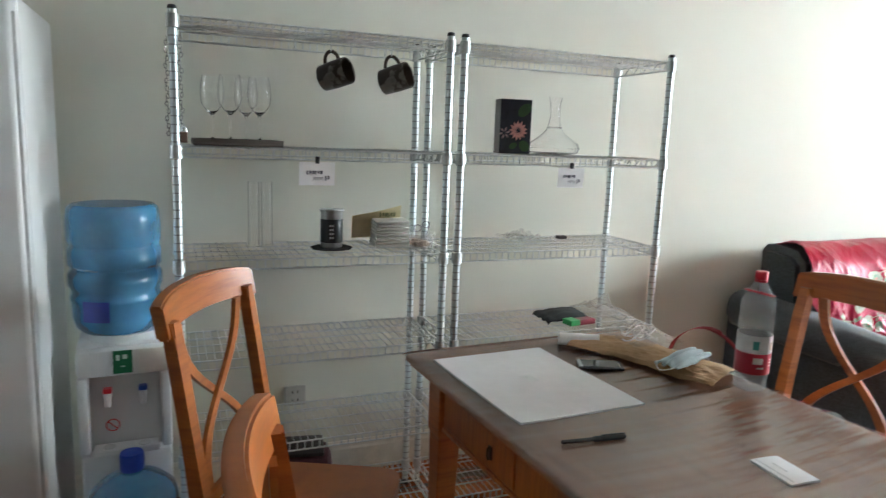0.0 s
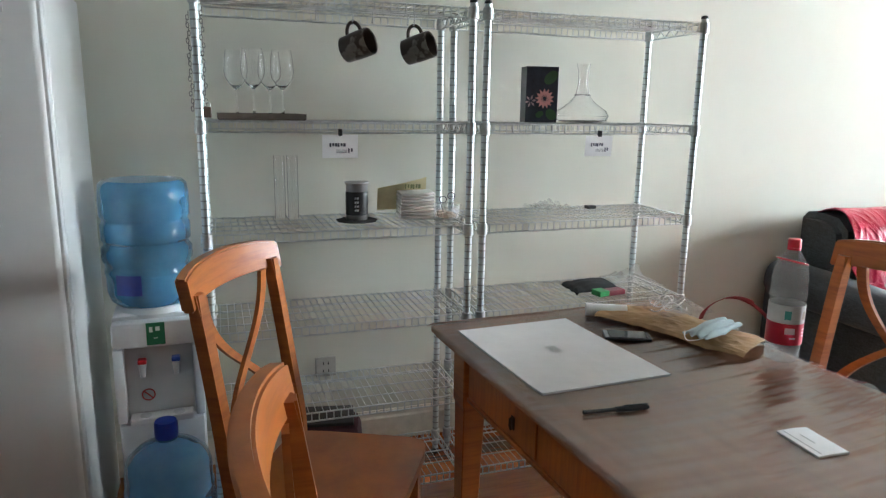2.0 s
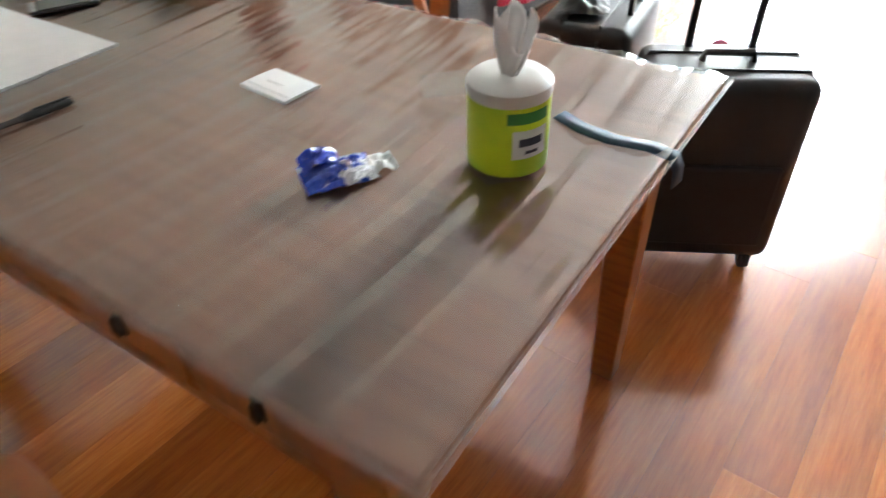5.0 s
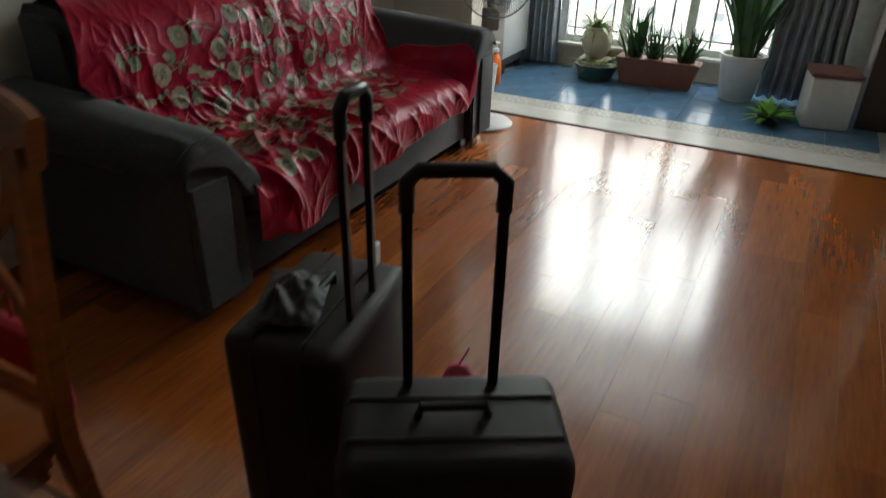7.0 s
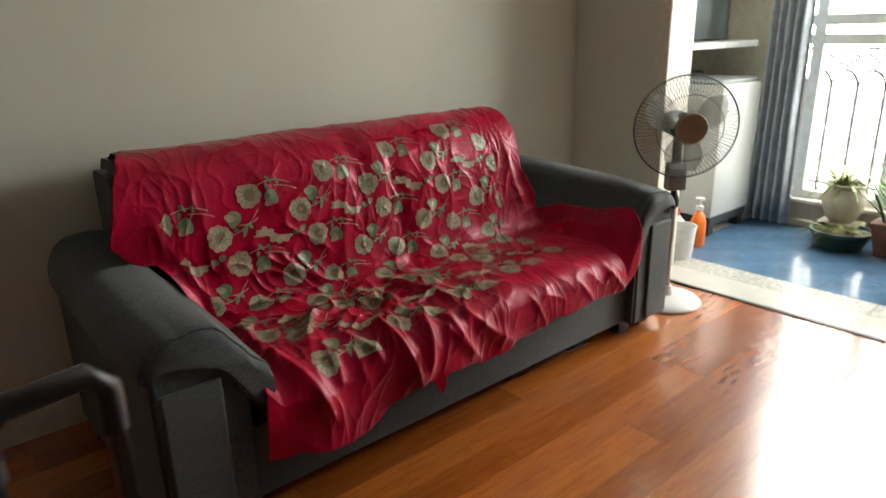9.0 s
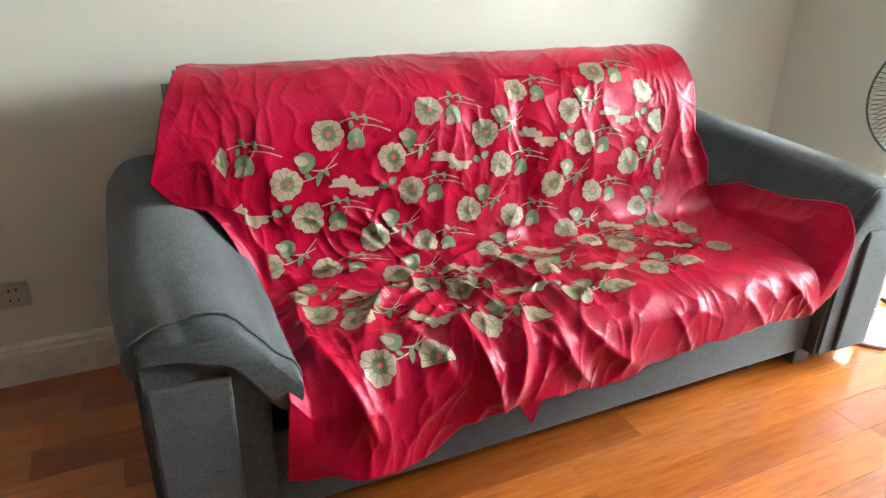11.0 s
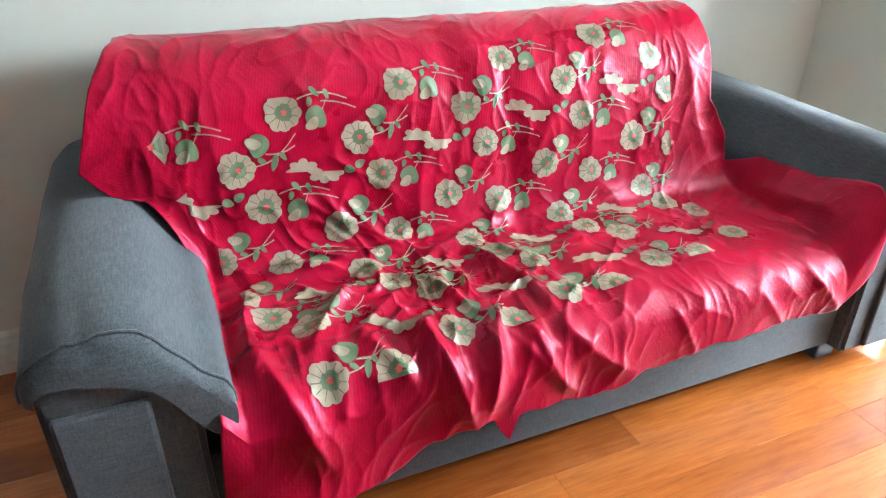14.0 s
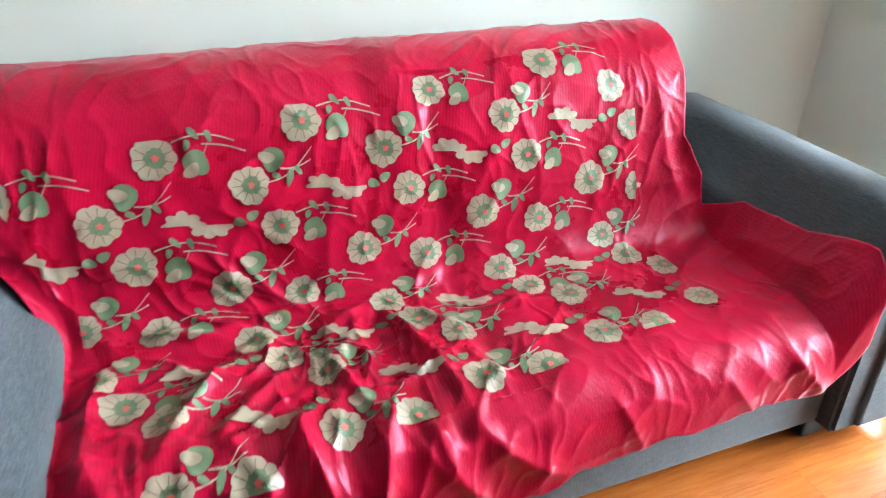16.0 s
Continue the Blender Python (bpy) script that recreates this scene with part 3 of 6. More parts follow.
def make_dispenser():
    d = thing("water_dispenser", "white standing water dispenser with red and blue taps", "water dispenser", pose(-0.165, -0.50, 0, 0, 0, 2))
    W, D, Z = 0.132, 0.30, 0.785
    bm = boxes((-W, W, 0.05, D, 0.012, Z), bevel=0.012)
    part("body", bm, WHITE, d, "white plastic casing", True)
    for x0 in (-W, W - 0.03):
        part("side_panel", boxes((x0, x0 + 0.03, 0.0, 0.049, 0.442, 0.688), bevel=0.006), WHITE, d, "", True)
    part("head_panel", boxes((-W, W, -0.004, 0.049, 0.69, Z - 0.01), bevel=0.014), WHITE, d, "", True)
    part("lower_door", boxes((-W + 0.004, W - 0.004, 0.0, 0.049, 0.018, 0.438), bevel=0.010), WHITE, d, "", True)
    part("recess_back", boxes((-W + 0.03, W - 0.03, 0.047, 0.0505, 0.44, 0.69)), ENAMEL, d)
    part("drip_tray", boxes((-0.095, 0.095, -0.012, 0.045, 0.436, 0.458), bevel=0.005), WHITE, d)
    for x in (-0.05, 0.05):
        bm = bmesh.new()
        disc(bm, (x, 0.012, 0.456), (0, 0, 1), 0.018, 16)
        part("tray_hole", bm, GREYPAINT, d)
    for x, colour, label in ((-0.05, (0.6, 0.02, 0.03), "red hot-water tap"), (0.05, (0.02, 0.08, 0.45), "blue cold-water tap")):
        bm = bmesh.new()
        tube(bm, [(x, 0.048, 0.62), (x, 0.022, 0.62)], 0.011, 12)
        tube(bm, [(x, 0.020, 0.632), (x, 0.020, 0.588)], [0.012, 0.008], 12)
        tap = part("tap", bm, WHITE, d, label, True)
        part("tap_lever", boxes((x - 0.013, x + 0.013, 0.004, 0.034, 0.633, 0.648), bevel=0.004), plain("tap_colour", colour, 0.35), tap)
    sign = bmesh.new()
    tube(sign, [(-0.04 + 0.019 * math.cos(a * math.pi / 8), 0.0465, 0.515 + 0.019 * math.sin(a * math.pi / 8)) for a in range(16)], 0.0022, 6, True)
    tube(sign, [(-0.053, 0.0465, 0.528), (-0.027, 0.0465, 0.502)], 0.0022, 6)
    part("warning_sign", sign, plain("sign_red", (0.6, 0.05, 0.05), 0.5), d, "round red warning sign")
    lab = part("label", boxes((-0.030, 0.024, -0.0065, -0.0045, 0.70, 0.772)), plain("label_green", (0.012, 0.14, 0.055), 0.35), d, "green label with pale writing")
    bm = bmesh.new()
    bars(bm, -0.021, -0.0067, 0.742, 0.036, 0.017, 2)
    bars(bm, -0.008, -0.0067, 0.72, 0.012, 0.004, 2)
    part("label_writing", bm, plain("label_cream", (0.6, 0.7, 0.6), 0.5), lab)
    bm = bmesh.new()
    lathe(bm, [(0.125, 0.775), (0.125, 0.785), (0.112, 0.80), (0.096, 0.801), (0.09, 0.78)], 28, (0, 0.165, 0))
    part("bottle_seat", bm, WHITE, d, "", True)
    return d


make_dispenser()


def make_jug(name, label, m, upside, cap):
    j = thing(name, label, "water bottle", m, "large water bottles")
    bm = bmesh.new()
    prof = jug_profile()
    lathe(bm, prof, 36)
    body = part("bottle_body", bm, JUG, j, "translucent blue plastic", True)
    bm = bmesh.new()
    water = [(r - 0.003, z) for r, z in prof if (z >= 0.195 if upside else z <= 0.045)]
    if upside:
        lathe(bm, [(0.124, 0.1945)] + water[1:], 36)
    else:
        lathe(bm, [(0.11, 0.004)] + water[1:], 36)
    if upside:
        part("water", bm, glass("water", (0.80, 0.92, 0.97), 0.0, 1.33), body, "clear water", True)
    else:
        bm.free()
    if cap:
        bm = bmesh.new()
        lathe(bm, [(0.033, 0.448), (0.034, 0.455), (0.034, 0.488), (0.031, 0.495), (0.01, 0.4955)], 24)
        part("cap", bm, plain("blue_cap", (0.01, 0.05, 0.42), 0.35), body, "deep blue cap", True)
    # curved paper label
    bm = bmesh.new()
    a0 = radians(-128)

    def wrap(u, v):
        a = a0 + u * 0.62
        r = 0.1372 if not upside else 0.1325
        return (r * math.cos(a), r * math.sin(a), (0.15 + 0.04 * v) if not upside else 0.29 + 0.065 * v)
    sheet(bm, wrap, 10, 2)
    part("label", bm, plain("label_blue", (0.01, 0.03, 0.24), 0.35), j, "dark blue paper label")
    return j


make_jug("water_bottle", "blue water bottle, part full, upside down on the dispenser", Matrix.LocRotScale((-0.189, -0.335, 1.205), pose(0, 0, 0, 180, 0, 137).to_quaternion(), (1.02, 1.02, 1.0)), True, False)
make_jug("water_bottle", "empty blue water bottle with a blue cap, on the floor", Matrix.LocRotScale((-0.14, -0.70, 0), None, (0.97, 0.97, 1.07)), False, True)

# ---- suitcases ----
PLAN = ROOM


def make_suitcase(m, h, w, d, ext, label, grip=0.077):
    s = thing("suitcase", label, "suitcase", m, "suitcases beside the table")
    bm = bmesh.new()
    box(bm, -w / 2, w / 2, -d / 2, d / 2, 0.055, h, 0.035, 4)
    body = part("body", bm, plain("black_case_cloth", (0.012, 0.0125, 0.014), 0.55, var=0.3), s, "black cloth shell", True)
    bm = bmesh.new()
    for y in (-d * 0.22, d * 0.18):
        pts = [(sx * (w / 2 + 0.001), y, z) for sx, z in ((-1, 0.10), (-1, h - 0.04), (-0.9, h + 0.001), (0.9, h + 0.001), (1, h - 0.04), (1, 0.10))]
        tube(bm, pts, 0.004, 6)
    part("zip", bm, BLACK, body)
    part("front_pocket", boxes((-w * 0.4, w * 0.4, -d / 2 - 0.014, -d / 2 + 0.01, 0.11, h * 0.62), bevel=0.01), body.data.materials[0], body)
    bm = bmesh.new()
    pts = [(-0.06, 0, h), (-0.055, 0, h + 0.022), (0.055, 0, h + 0.022), (0.06, 0, h)]
    tube(bm, pts, 0.009, 8)
    part("carry_handle", bm, BLACK, s, "", True)
    for x in (-grip, grip):
        bm = boxes((x - 0.009, x + 0.009, d / 2 - 0.046, d / 2 - 0.032, h - 0.02, ext - 0.03), bevel=0.002)
        part("handle_rod", bm, plain("dark_rod", (0.03, 0.03, 0.032), 0.3, 0.6), s, "dark metal telescopic rod")
    bm = bmesh.new()
    wx = grip
    tube(bm, [(-wx, d / 2 - 0.039, ext - 0.07), (-wx, d / 2 - 0.039, ext - 0.02), (-wx + 0.02, d / 2 - 0.039, ext), (wx - 0.02, d / 2 - 0.039, ext), (wx, d / 2 - 0.039, ext - 0.02), (wx, d / 2 - 0.039, ext - 0.07)], 0.0135, 10)
    part("pull_grip", bm, BLACK, s, "black plastic pull grip", True)
    for x in (-w / 2 + 0.045, w / 2 - 0.045):
        for y in (-d / 2 + 0.045, d / 2 - 0.045):
            bm = bmesh.new()
            tube(bm, [(x - 0.011, y, 0.025), (x + 0.011, y, 0.025)], 0.025, 16)
            wheel = part("wheel", bm, BLACK, s, "", True)
            bm = boxes((x - 0.016, x - 0.0115, y - 0.012, y + 0.012, 0.02, 0.056), (x + 0.0115, x + 0.016, y - 0.012, y + 0.012, 0.02, 0.056))
            box(bm, x - 0.016, x + 0.016, y - 0.013, y + 0.013, 0.05, 0.058)
            part("fork", bm, BLACK, wheel)
    return s


case_a = make_suitcase(pose(2.055, -2.19, 0, 0, 0, -59), 0.57, 0.39, 0.25, 0.985, "black cloth suitcase with its handle pulled out")
case_b = make_suitcase(pose(2.25, -1.765, 0, 0, 0, 190), 0.57, 0.40, 0.27, 1.03, "black cloth suitcase with a raised handle beside the sofa", 0.058)
part("buckle", boxes((-0.175, -0.14, 0.05, 0.068, 0.57, 0.63), bevel=0.006), WIRE, case_b, "chrome buckle")
part("name_tag", boxes((-0.03, 0.04, -0.152, -0.150, 0.42, 0.46)), PAPER, case_b, "white paper tag")

# ---- sofa ----
SX0, SX1 = 2.555, 4.91
SF = -0.97


def make_sofa():
    s = thing("sofa", "wide dark grey fabric sofa against the wall", "sofa")
    bm = boxes((SX0 + 0.06, SX1 - 0.06, SF + 0.03, -0.07, 0.055, 0.30), bevel=0.02)
    part("base", bm, TWEED, s, "grey fabric base", True)
    bm = bmesh.new()
    prism(bm, [(-0.06, 0.30), (-0.06, 0.93), (-0.09, 0.965), (-0.16, 0.968), (-0.27, 0.955), (-0.33, 0.90), (-0.38, 0.30)], "x", SX0 + 0.19, SX1 - 0.50)
    bmesh.ops.bevel(bm, geom=[e for e in bm.edges if abs(e.verts[0].co.x - e.verts[1].co.x) < 0.01], offset=0.035, segments=4, affect="EDGES")
    part("backrest", bm, TWEED, s, "upholstered back", True)
    xm = (SX0 + SX1) / 2
    for x0, x1 in ((SX0 + 0.315, xm - 0.003), (xm + 0.003, SX1 - 0.315)):
        bm = bmesh.new()
        box(bm, x0, x1, SF + 0.005, -0.37, 0.30, 0.425, 0.045, 5)
        part("seat_cushion", bm, TWEED, s, "", True)
        bm = bmesh.new()
        box(bm, x0, min(x1, SX1 - 0.49), -0.445, -0.26, 0.42, 0.90, 0.06, 5)
        for v in bm.verts:
            v.co.y += 0.11 * max(0, v.co.z - 0.45)
        part("back_cushion", bm, TWEED, s, "", True)
    for side in (0, 1):
        a, b = (SX0, SX0 + 0.32) if side == 0 else (SX1 - 0.32, SX1)
        out = [(0.02, 0.055), (0.27, 0.055), (0.27, 0.46), (0.24, 0.55), (0.16, 0.615), (0.05, 0.625), (0.02, 0.60)]
        out = [(a + p, q) if side == 0 else (b - p, q) for p, q in out]
        bm = bmesh.new()
        prism(bm, out, "y", SF - 0.020, -0.06)
        bmesh.ops.bevel(bm, geom=bm.edges[:], offset=0.012, segments=2, affect="EDGES")
        arm = part("armrest", bm, TWEED, s, "", True)
        # padded roll that leans over the inner side and sags towards the front
        bm = bmesh.new()
        cx = (a + b) / 2
        inner = 1 if side == 0 else -1
        rows, n = [], 60
        stations = [(-0.055, 0.70, 0.05, 0.128, 0.058), (-0.06, 0.86, 0.03, 0.128, 0.058), (-0.10, 0.97, 0.01, 0.128, 0.058), (-0.3, 1.0, 0.0, 0.128, 0.058), (-0.55, 1.0, -0.012, 0.126, 0.055), (-0.72, 1.02, -0.02, 0.122, 0.045), (SF + 0.17, 1.0, -0.02, 0.118, 0.03),
                    (SF + 0.11, 0.99, -0.02, 0.115, 0.016), (SF + 0.06, 0.98, -0.02, 0.112, 0.008), (SF + 0.02, 0.975, -0.021, 0.108, 0.006), (SF - 0.012, 0.965, -0.022, 0.100, 0.006), (SF - 0.030, 0.94, -0.024, 0.086, 0.004), (SF - 0.038, 0.90, -0.026, 0.066, 0.002)]
        for y, k, dz, up, low in stations:
            ring = []
            for i in range(n):
                t = 2 * math.pi * i / n
                c, sn = math.cos(t), math.sin(t)
                px = math.copysign(abs(c) ** (0.62 if y > SF + 0.15 else 0.78), c) * 0.172 * k
                lean = px * inner / 0.172
                under = low + 0.045 * max(0, lean) if y > SF + 0.2 else low + (0.10 if lean > 0 else 0.062) * lean
                pz = math.copysign(abs(sn) ** 0.72, sn) * (up if sn > 0 else under) * k
                sag = max(0.0, min(1.0, (lean - 0.05) / 0.75))
                drop = -0.105 * sag * sag * (3 - 2 * sag)
                pucker = 0.005 * math.sin(i * 1.7) * math.sin(i * 0.45) * max(0, sn) * (1 if y < SF + 0.2 else 0) * max(0, 1 - (y - SF + 0.05) / 0.28)
                ring.append(bm.verts.new((cx + inner * (0.005 + 0.16 * max(0, 1 - k) * (y < -0.5)) + px, y, 0.578 + dz + pz + drop + pucker)))
            rows.append(ring)
        for p, q in zip(rows, rows[1:]):
            for i in range(n):
                bm.faces.new((p[i], p[(i + 1) % n], q[(i + 1) % n], q[i]))
        bm.faces.new(rows[0])
        bm.faces.new(rows[-1][::-1])
        bmesh.ops.recalc_face_normals(bm, faces=bm.faces)
        seam = bmesh.new()
        tube(seam, [v.co + Vector((0, -0.001, 0.0015)) for v in rows[10][0:n // 2 + 1]], 0.0035, 6)
        part("seam", seam, TWEED, arm, "", True)
        part("arm_roll", bm, TWEED, arm, "padded grey fabric roll", True)
        part("front_panel", boxes((*((a + 0.035, a + 0.195) if side == 0 else (b - 0.195, b - 0.035)), SF - 0.034, SF - 0.016, 0.07, 0.515), bevel=0.008), TWEED, arm)
        for x in (a + 0.07, b - 0.09):
            for y in (SF + 0.08, -0.14):
                part("foot", boxes((x - 0.04, x + 0.04, y - 0.04, y + 0.04, 0, 0.058), bevel=0.006), BLACK, s)
    return s


make_sofa()

# red satin throw: its fall over the sofa, seen from the side, as (y, z)
FALL = [(-0.115, 0.80), (-0.118, 0.93), (-0.15, 0.972), (-0.22, 0.987), (-0.30, 0.977), (-0.365, 0.94), (-0.42, 0.875), (-0.45, 0.78), (-0.468, 0.66), (-0.49, 0.55),
        (-0.53, 0.478), (-0.60, 0.447), (-0.72, 0.44), (-0.84, 0.44), (-0.94, 0.43), (-0.995, 0.40), (-1.015, 0.35), (-1.022, 0.28), (-1.028, 0.20)]
ARC = [0.0]
for p, q in zip(FALL, FALL[1:]):
    ARC.append(ARC[-1] + math.dist(p, q))
CX0, CX1 = 2.70, 4.62
S_SEAT, S_EDGE = ARC[10], ARC[15]


# the same fall with its corners rounded
CURVE = [Vector(p) for p in FALL]
for again in range(3):
    CURVE = [CURVE[0]] + [q for a, b in zip(CURVE, CURVE[1:]) for q in (a * 0.75 + b * 0.25, a * 0.25 + b * 0.75)] + [CURVE[-1]]
RUN = np.concatenate(([0.0], np.cumsum([(b - a).length for a, b in zip(CURVE, CURVE[1:])])))
RUN *= ARC[-1] / RUN[-1]


def fall_at(s):
    s = max(0.0, min(ARC[-1], s))
    k = min(len(CURVE) - 2, max(0, int(np.searchsorted(RUN, s)) - 1))
    f = (s - RUN[k]) / (RUN[k + 1] - RUN[k])
    p, d = CURVE[k].lerp(CURVE[k + 1], f), (CURVE[k + 1] - CURVE[k]).normalized()
    return p.x, p.y, -d.y, d.x


def between(v, *rows):
    """Straight steps from row to row of (at, value)."""
    return float(np.interp(v, [r[0] for r in rows], [r[1] for r in rows]))


class Fold:
    """A ridge (or, with a negative height, a furrow) in the cloth along a bent line of three points (x, arc length)."""

    def __init__(self, a, b, c, width, height):
        self.w, self.h, self.pts = width * 1.2, height * 0.82, []
        for i in range(9):
            t = i / 8
            self.pts.append(tuple((1 - t) * (1 - 2 * t) * a[k] + 4 * t * (1 - t) * b[k] + t * (2 * t - 1) * c[k] for k in (0, 1)))
        m = width * 3
        self.box = (min(p[0] for p in self.pts) - m, max(p[0] for p in self.pts) + m, min(p[1] for p in self.pts) - m, max(p[1] for p in self.pts) + m)

    def at(self, x, s):
        if not (self.box[0] < x < self.box[1] and self.box[2] < s < self.box[3]):
            return 0.0
        best, where = 9.0, 0.0
        for i, (p, q) in enumerate(zip(self.pts, self.pts[1:])):
            dx, ds = q[0] - p[0], q[1] - p[1]
            f = max(0.0, min(1.0, ((x - p[0]) * dx + (s - p[1]) * ds) / (dx * dx + ds * ds + 1e-9)))
            d = math.hypot(x - p[0] - f * dx, s - p[1] - f * ds)
            if d < best:
                best, where = d, (i + f) / 8
        ends = min(1.0, 4.5 * where + 0.12, 4.5 * (1 - where) + 0.12)
        return self.h * ends * math.exp(-1.1 * (best / self.w) ** 1.4)


# the bunched middle of the seat, where the throw is pulled into the joint
FOLDS = [Fold((3.28, 1.02), (3.126, 1.172), (3.042, 1.345), 0.026, 0.028), Fold((3.342, 1.099), (3.22, 1.211), (3.156, 1.295), 0.020, 0.024),
         Fold((3.54, 0.975), (3.589, 1.136), (3.627, 1.359), 0.022, 0.030), Fold((3.395, 1.034), (3.477, 0.981), (3.537, 0.995), 0.024, 0.018),
         Fold((3.0, 0.944), (3.148, 0.962), (3.273, 0.925), 0.026, 0.014), Fold((3.273, 0.925), (3.491, 0.944), (3.669, 0.906), 0.024, 0.015),
         Fold((3.643, 0.902), (3.791, 0.798), (3.913, 0.699), 0.020, 0.012), Fold((3.42, 1.02), (3.40, 1.13), (3.44, 1.25), 0.016, 0.015)]
# folds that run down over the front edge
FOLDS += [Fold((3.291, 1.241), (3.325, 1.39), (3.373, 1.554), 0.024, 0.040), Fold((3.514, 1.251), (3.443, 1.365), (3.391, 1.523), 0.022, 0.034),
          Fold((3.541, 1.329), (3.559, 1.426), (3.646, 1.532), 0.020, 0.022), Fold((3.61, 1.347), (3.679, 1.428), (3.805, 1.514), 0.020, 0.018),
          Fold((2.978, 0.992), (2.943, 1.146), (2.942, 1.364), 0.024, 0.026), Fold((2.937, 1.234), (2.978, 1.349), (3.05, 1.52), 0.026, 0.032),
          Fold((3.172, 1.281), (3.207, 1.332), (3.249, 1.425), 0.020, 0.020), Fold((4.194, 1.40), (4.24, 1.46), (4.291, 1.53), 0.014, 0.010),
          Fold((4.376, 1.40), (4.43, 1.45), (4.479, 1.509), 0.018, 0.016), Fold((3.92, 1.38), (3.95, 1.44), (3.99, 1.52), 0.013, 0.008)]
# soft folds of the back, and the border that is rucked up along the arms
FOLDS += [Fold((3.585, 0.30), (3.571, 0.474), (3.60, 0.70), 0.04, -0.010), Fold((3.64, 0.28), (3.66, 0.45), (3.70, 0.66), 0.035, 0.007), Fold((3.12, 0.27), (3.15, 0.42), (3.24, 0.62), 0.032, 0.005),
          Fold((2.78, 0.50), (2.86, 0.72), (2.95, 0.93), 0.03, 0.010), Fold((2.93, 0.52), (2.98, 0.70), (3.02, 0.90), 0.024, 0.006), Fold((3.30, 0.56), (3.36, 0.70), (3.40, 0.90), 0.02, 0.005),
          Fold((3.50, 0.62), (3.46, 0.76), (3.44, 0.92), 0.022, 0.008), Fold((3.98, 0.42), (3.90, 0.58), (3.80, 0.76), 0.022, 0.006), Fold((4.36, 0.45), (4.38, 0.65), (4.46, 0.86), 0.024, 0.010),
          Fold((4.44, 0.62), (4.50, 0.76), (4.56, 0.95), 0.02, 0.018), Fold((4.52, 1.0), (4.54, 1.15), (4.55, 1.32), 0.022, 0.016)]
random.seed(11)
for k in range(64):  # small sharp creases, most of them near the bunched middle
    cx, cs = random.gauss(3.35, 0.28), random.gauss(1.12, 0.17)
    ang, ln = math.atan2(cs - 0.95, cx - 3.45) + random.uniform(-0.6, 0.6), random.uniform(0.05, 0.13)
    d = (ln * math.cos(ang), ln * math.sin(ang))
    FOLDS.append(Fold((cx - d[0], cs - d[1]), (cx + random.uniform(-0.015, 0.015), cs + random.uniform(-0.015, 0.015)), (cx + d[0], cs + d[1]), random.uniform(0.007, 0.013), random.uniform(0.004, 0.011)))
for k in range(44):
    cx, cs, ang, ln = random.uniform(2.8, 4.5), random.uniform(0.3, 1.5), radians(random.uniform(50, 135)), random.uniform(0.05, 0.14)
    d = (ln * math.cos(ang), ln * math.sin(ang))
    FOLDS.append(Fold((cx - d[0], cs - d[1]), (cx + random.uniform(-0.02, 0.02), cs), (cx + d[0], cs + d[1]), random.uniform(0.008, 0.016), random.uniform(0.0015, 0.004)))


def hem(x):
    """Arc length at which the throw ends below the seat edge."""
    drop = between(x, (2.8, 1.56), (2.92, 1.60), (3.02, 1.605), (3.12, 1.57), (3.22, 1.545), (3.33, 1.515), (3.372, 1.575), (3.40, 1.525), (3.50, 1.535), (3.70, 1.547), (3.79, 1.525), (4.14, 1.50), (4.51, 1.50), (4.64, 1.47))
    return drop + 0.005 * math.sin(x * 23) + 0.003 * math.sin(x * 51)


def cloth_point(x, s, lift=0.0):
    y, z, ny, nz = fall_at(s)
    ny, nz = (-abs(ny), abs(nz)) if s > ARC[2] else (abs(ny), abs(nz))
    h = 0.012 + lift + 0.006 * noise.noise((x * 3.1, s * 3.0, 0.0)) + 0.003 * noise.noise((x * 11, s * 9.0, 4.0))
    q = noise.noise((x * 4.2 + 3, s * 3.1, 7.0))
    busy = math.exp(-((x - 3.35) / 0.42) ** 2 - ((s - 1.15) / 0.24) ** 2)
    ridge = 1 - abs(noise.noise((x * 6.5 + s * 3.0 + q, s * 4.5 - x * 1.5, 2.0)))
    h += (0.0045 + 0.012 * busy) * ridge ** 9
    fine = 1 - abs(noise.noise((x * 15 + q * 2, s * 11 + x * 4, 5.0)))
    h += (0.0024 + 0.003 * busy) * fine ** 8
    for fold in FOLDS:
        h += fold.at(x, s)
    if s > S_EDGE:  # loose hanging part swings out a little
        h += (s - S_EDGE) * ((0.05 if x < 3.6 else 0.02) + (0.09 if x < 3.6 else 0.03) * math.sin(x * 17 + 1.2 * math.sin(x * 5)))
    # sinks a little into the joint of the two cushions
    h -= 0.012 * math.exp(-((x - 3.735) / 0.05) ** 2) * (1 if ARC[5] < s < ARC[14] else 0)
    zz = z + nz * h
    yy = y + ny * h
    # the sides climb the arms
    if s > S_SEAT - 0.22:
        side = max(0.0, x - 4.505) if x > 4 else max(0.0, 2.90 - x)
        zz += 1.25 * side * min(1, (s - S_SEAT + 0.22) / 0.18) * (1 if s < S_EDGE + 0.05 else max(0, 1 - (s - S_EDGE - 0.05) / 0.08))
    return Vector((x, yy, zz))


def left_edge(s):
    """The left border runs slanting: over the arm at the back, inside it at the front."""
    return between(s, (0.0, 2.80), (0.3, 2.78), (0.45, 2.72), (0.62, 2.667), (0.66, 2.70), (0.743, 2.79), (0.925, 2.87), (1.08, 2.888), (1.35, 2.867), (1.55, 2.834))


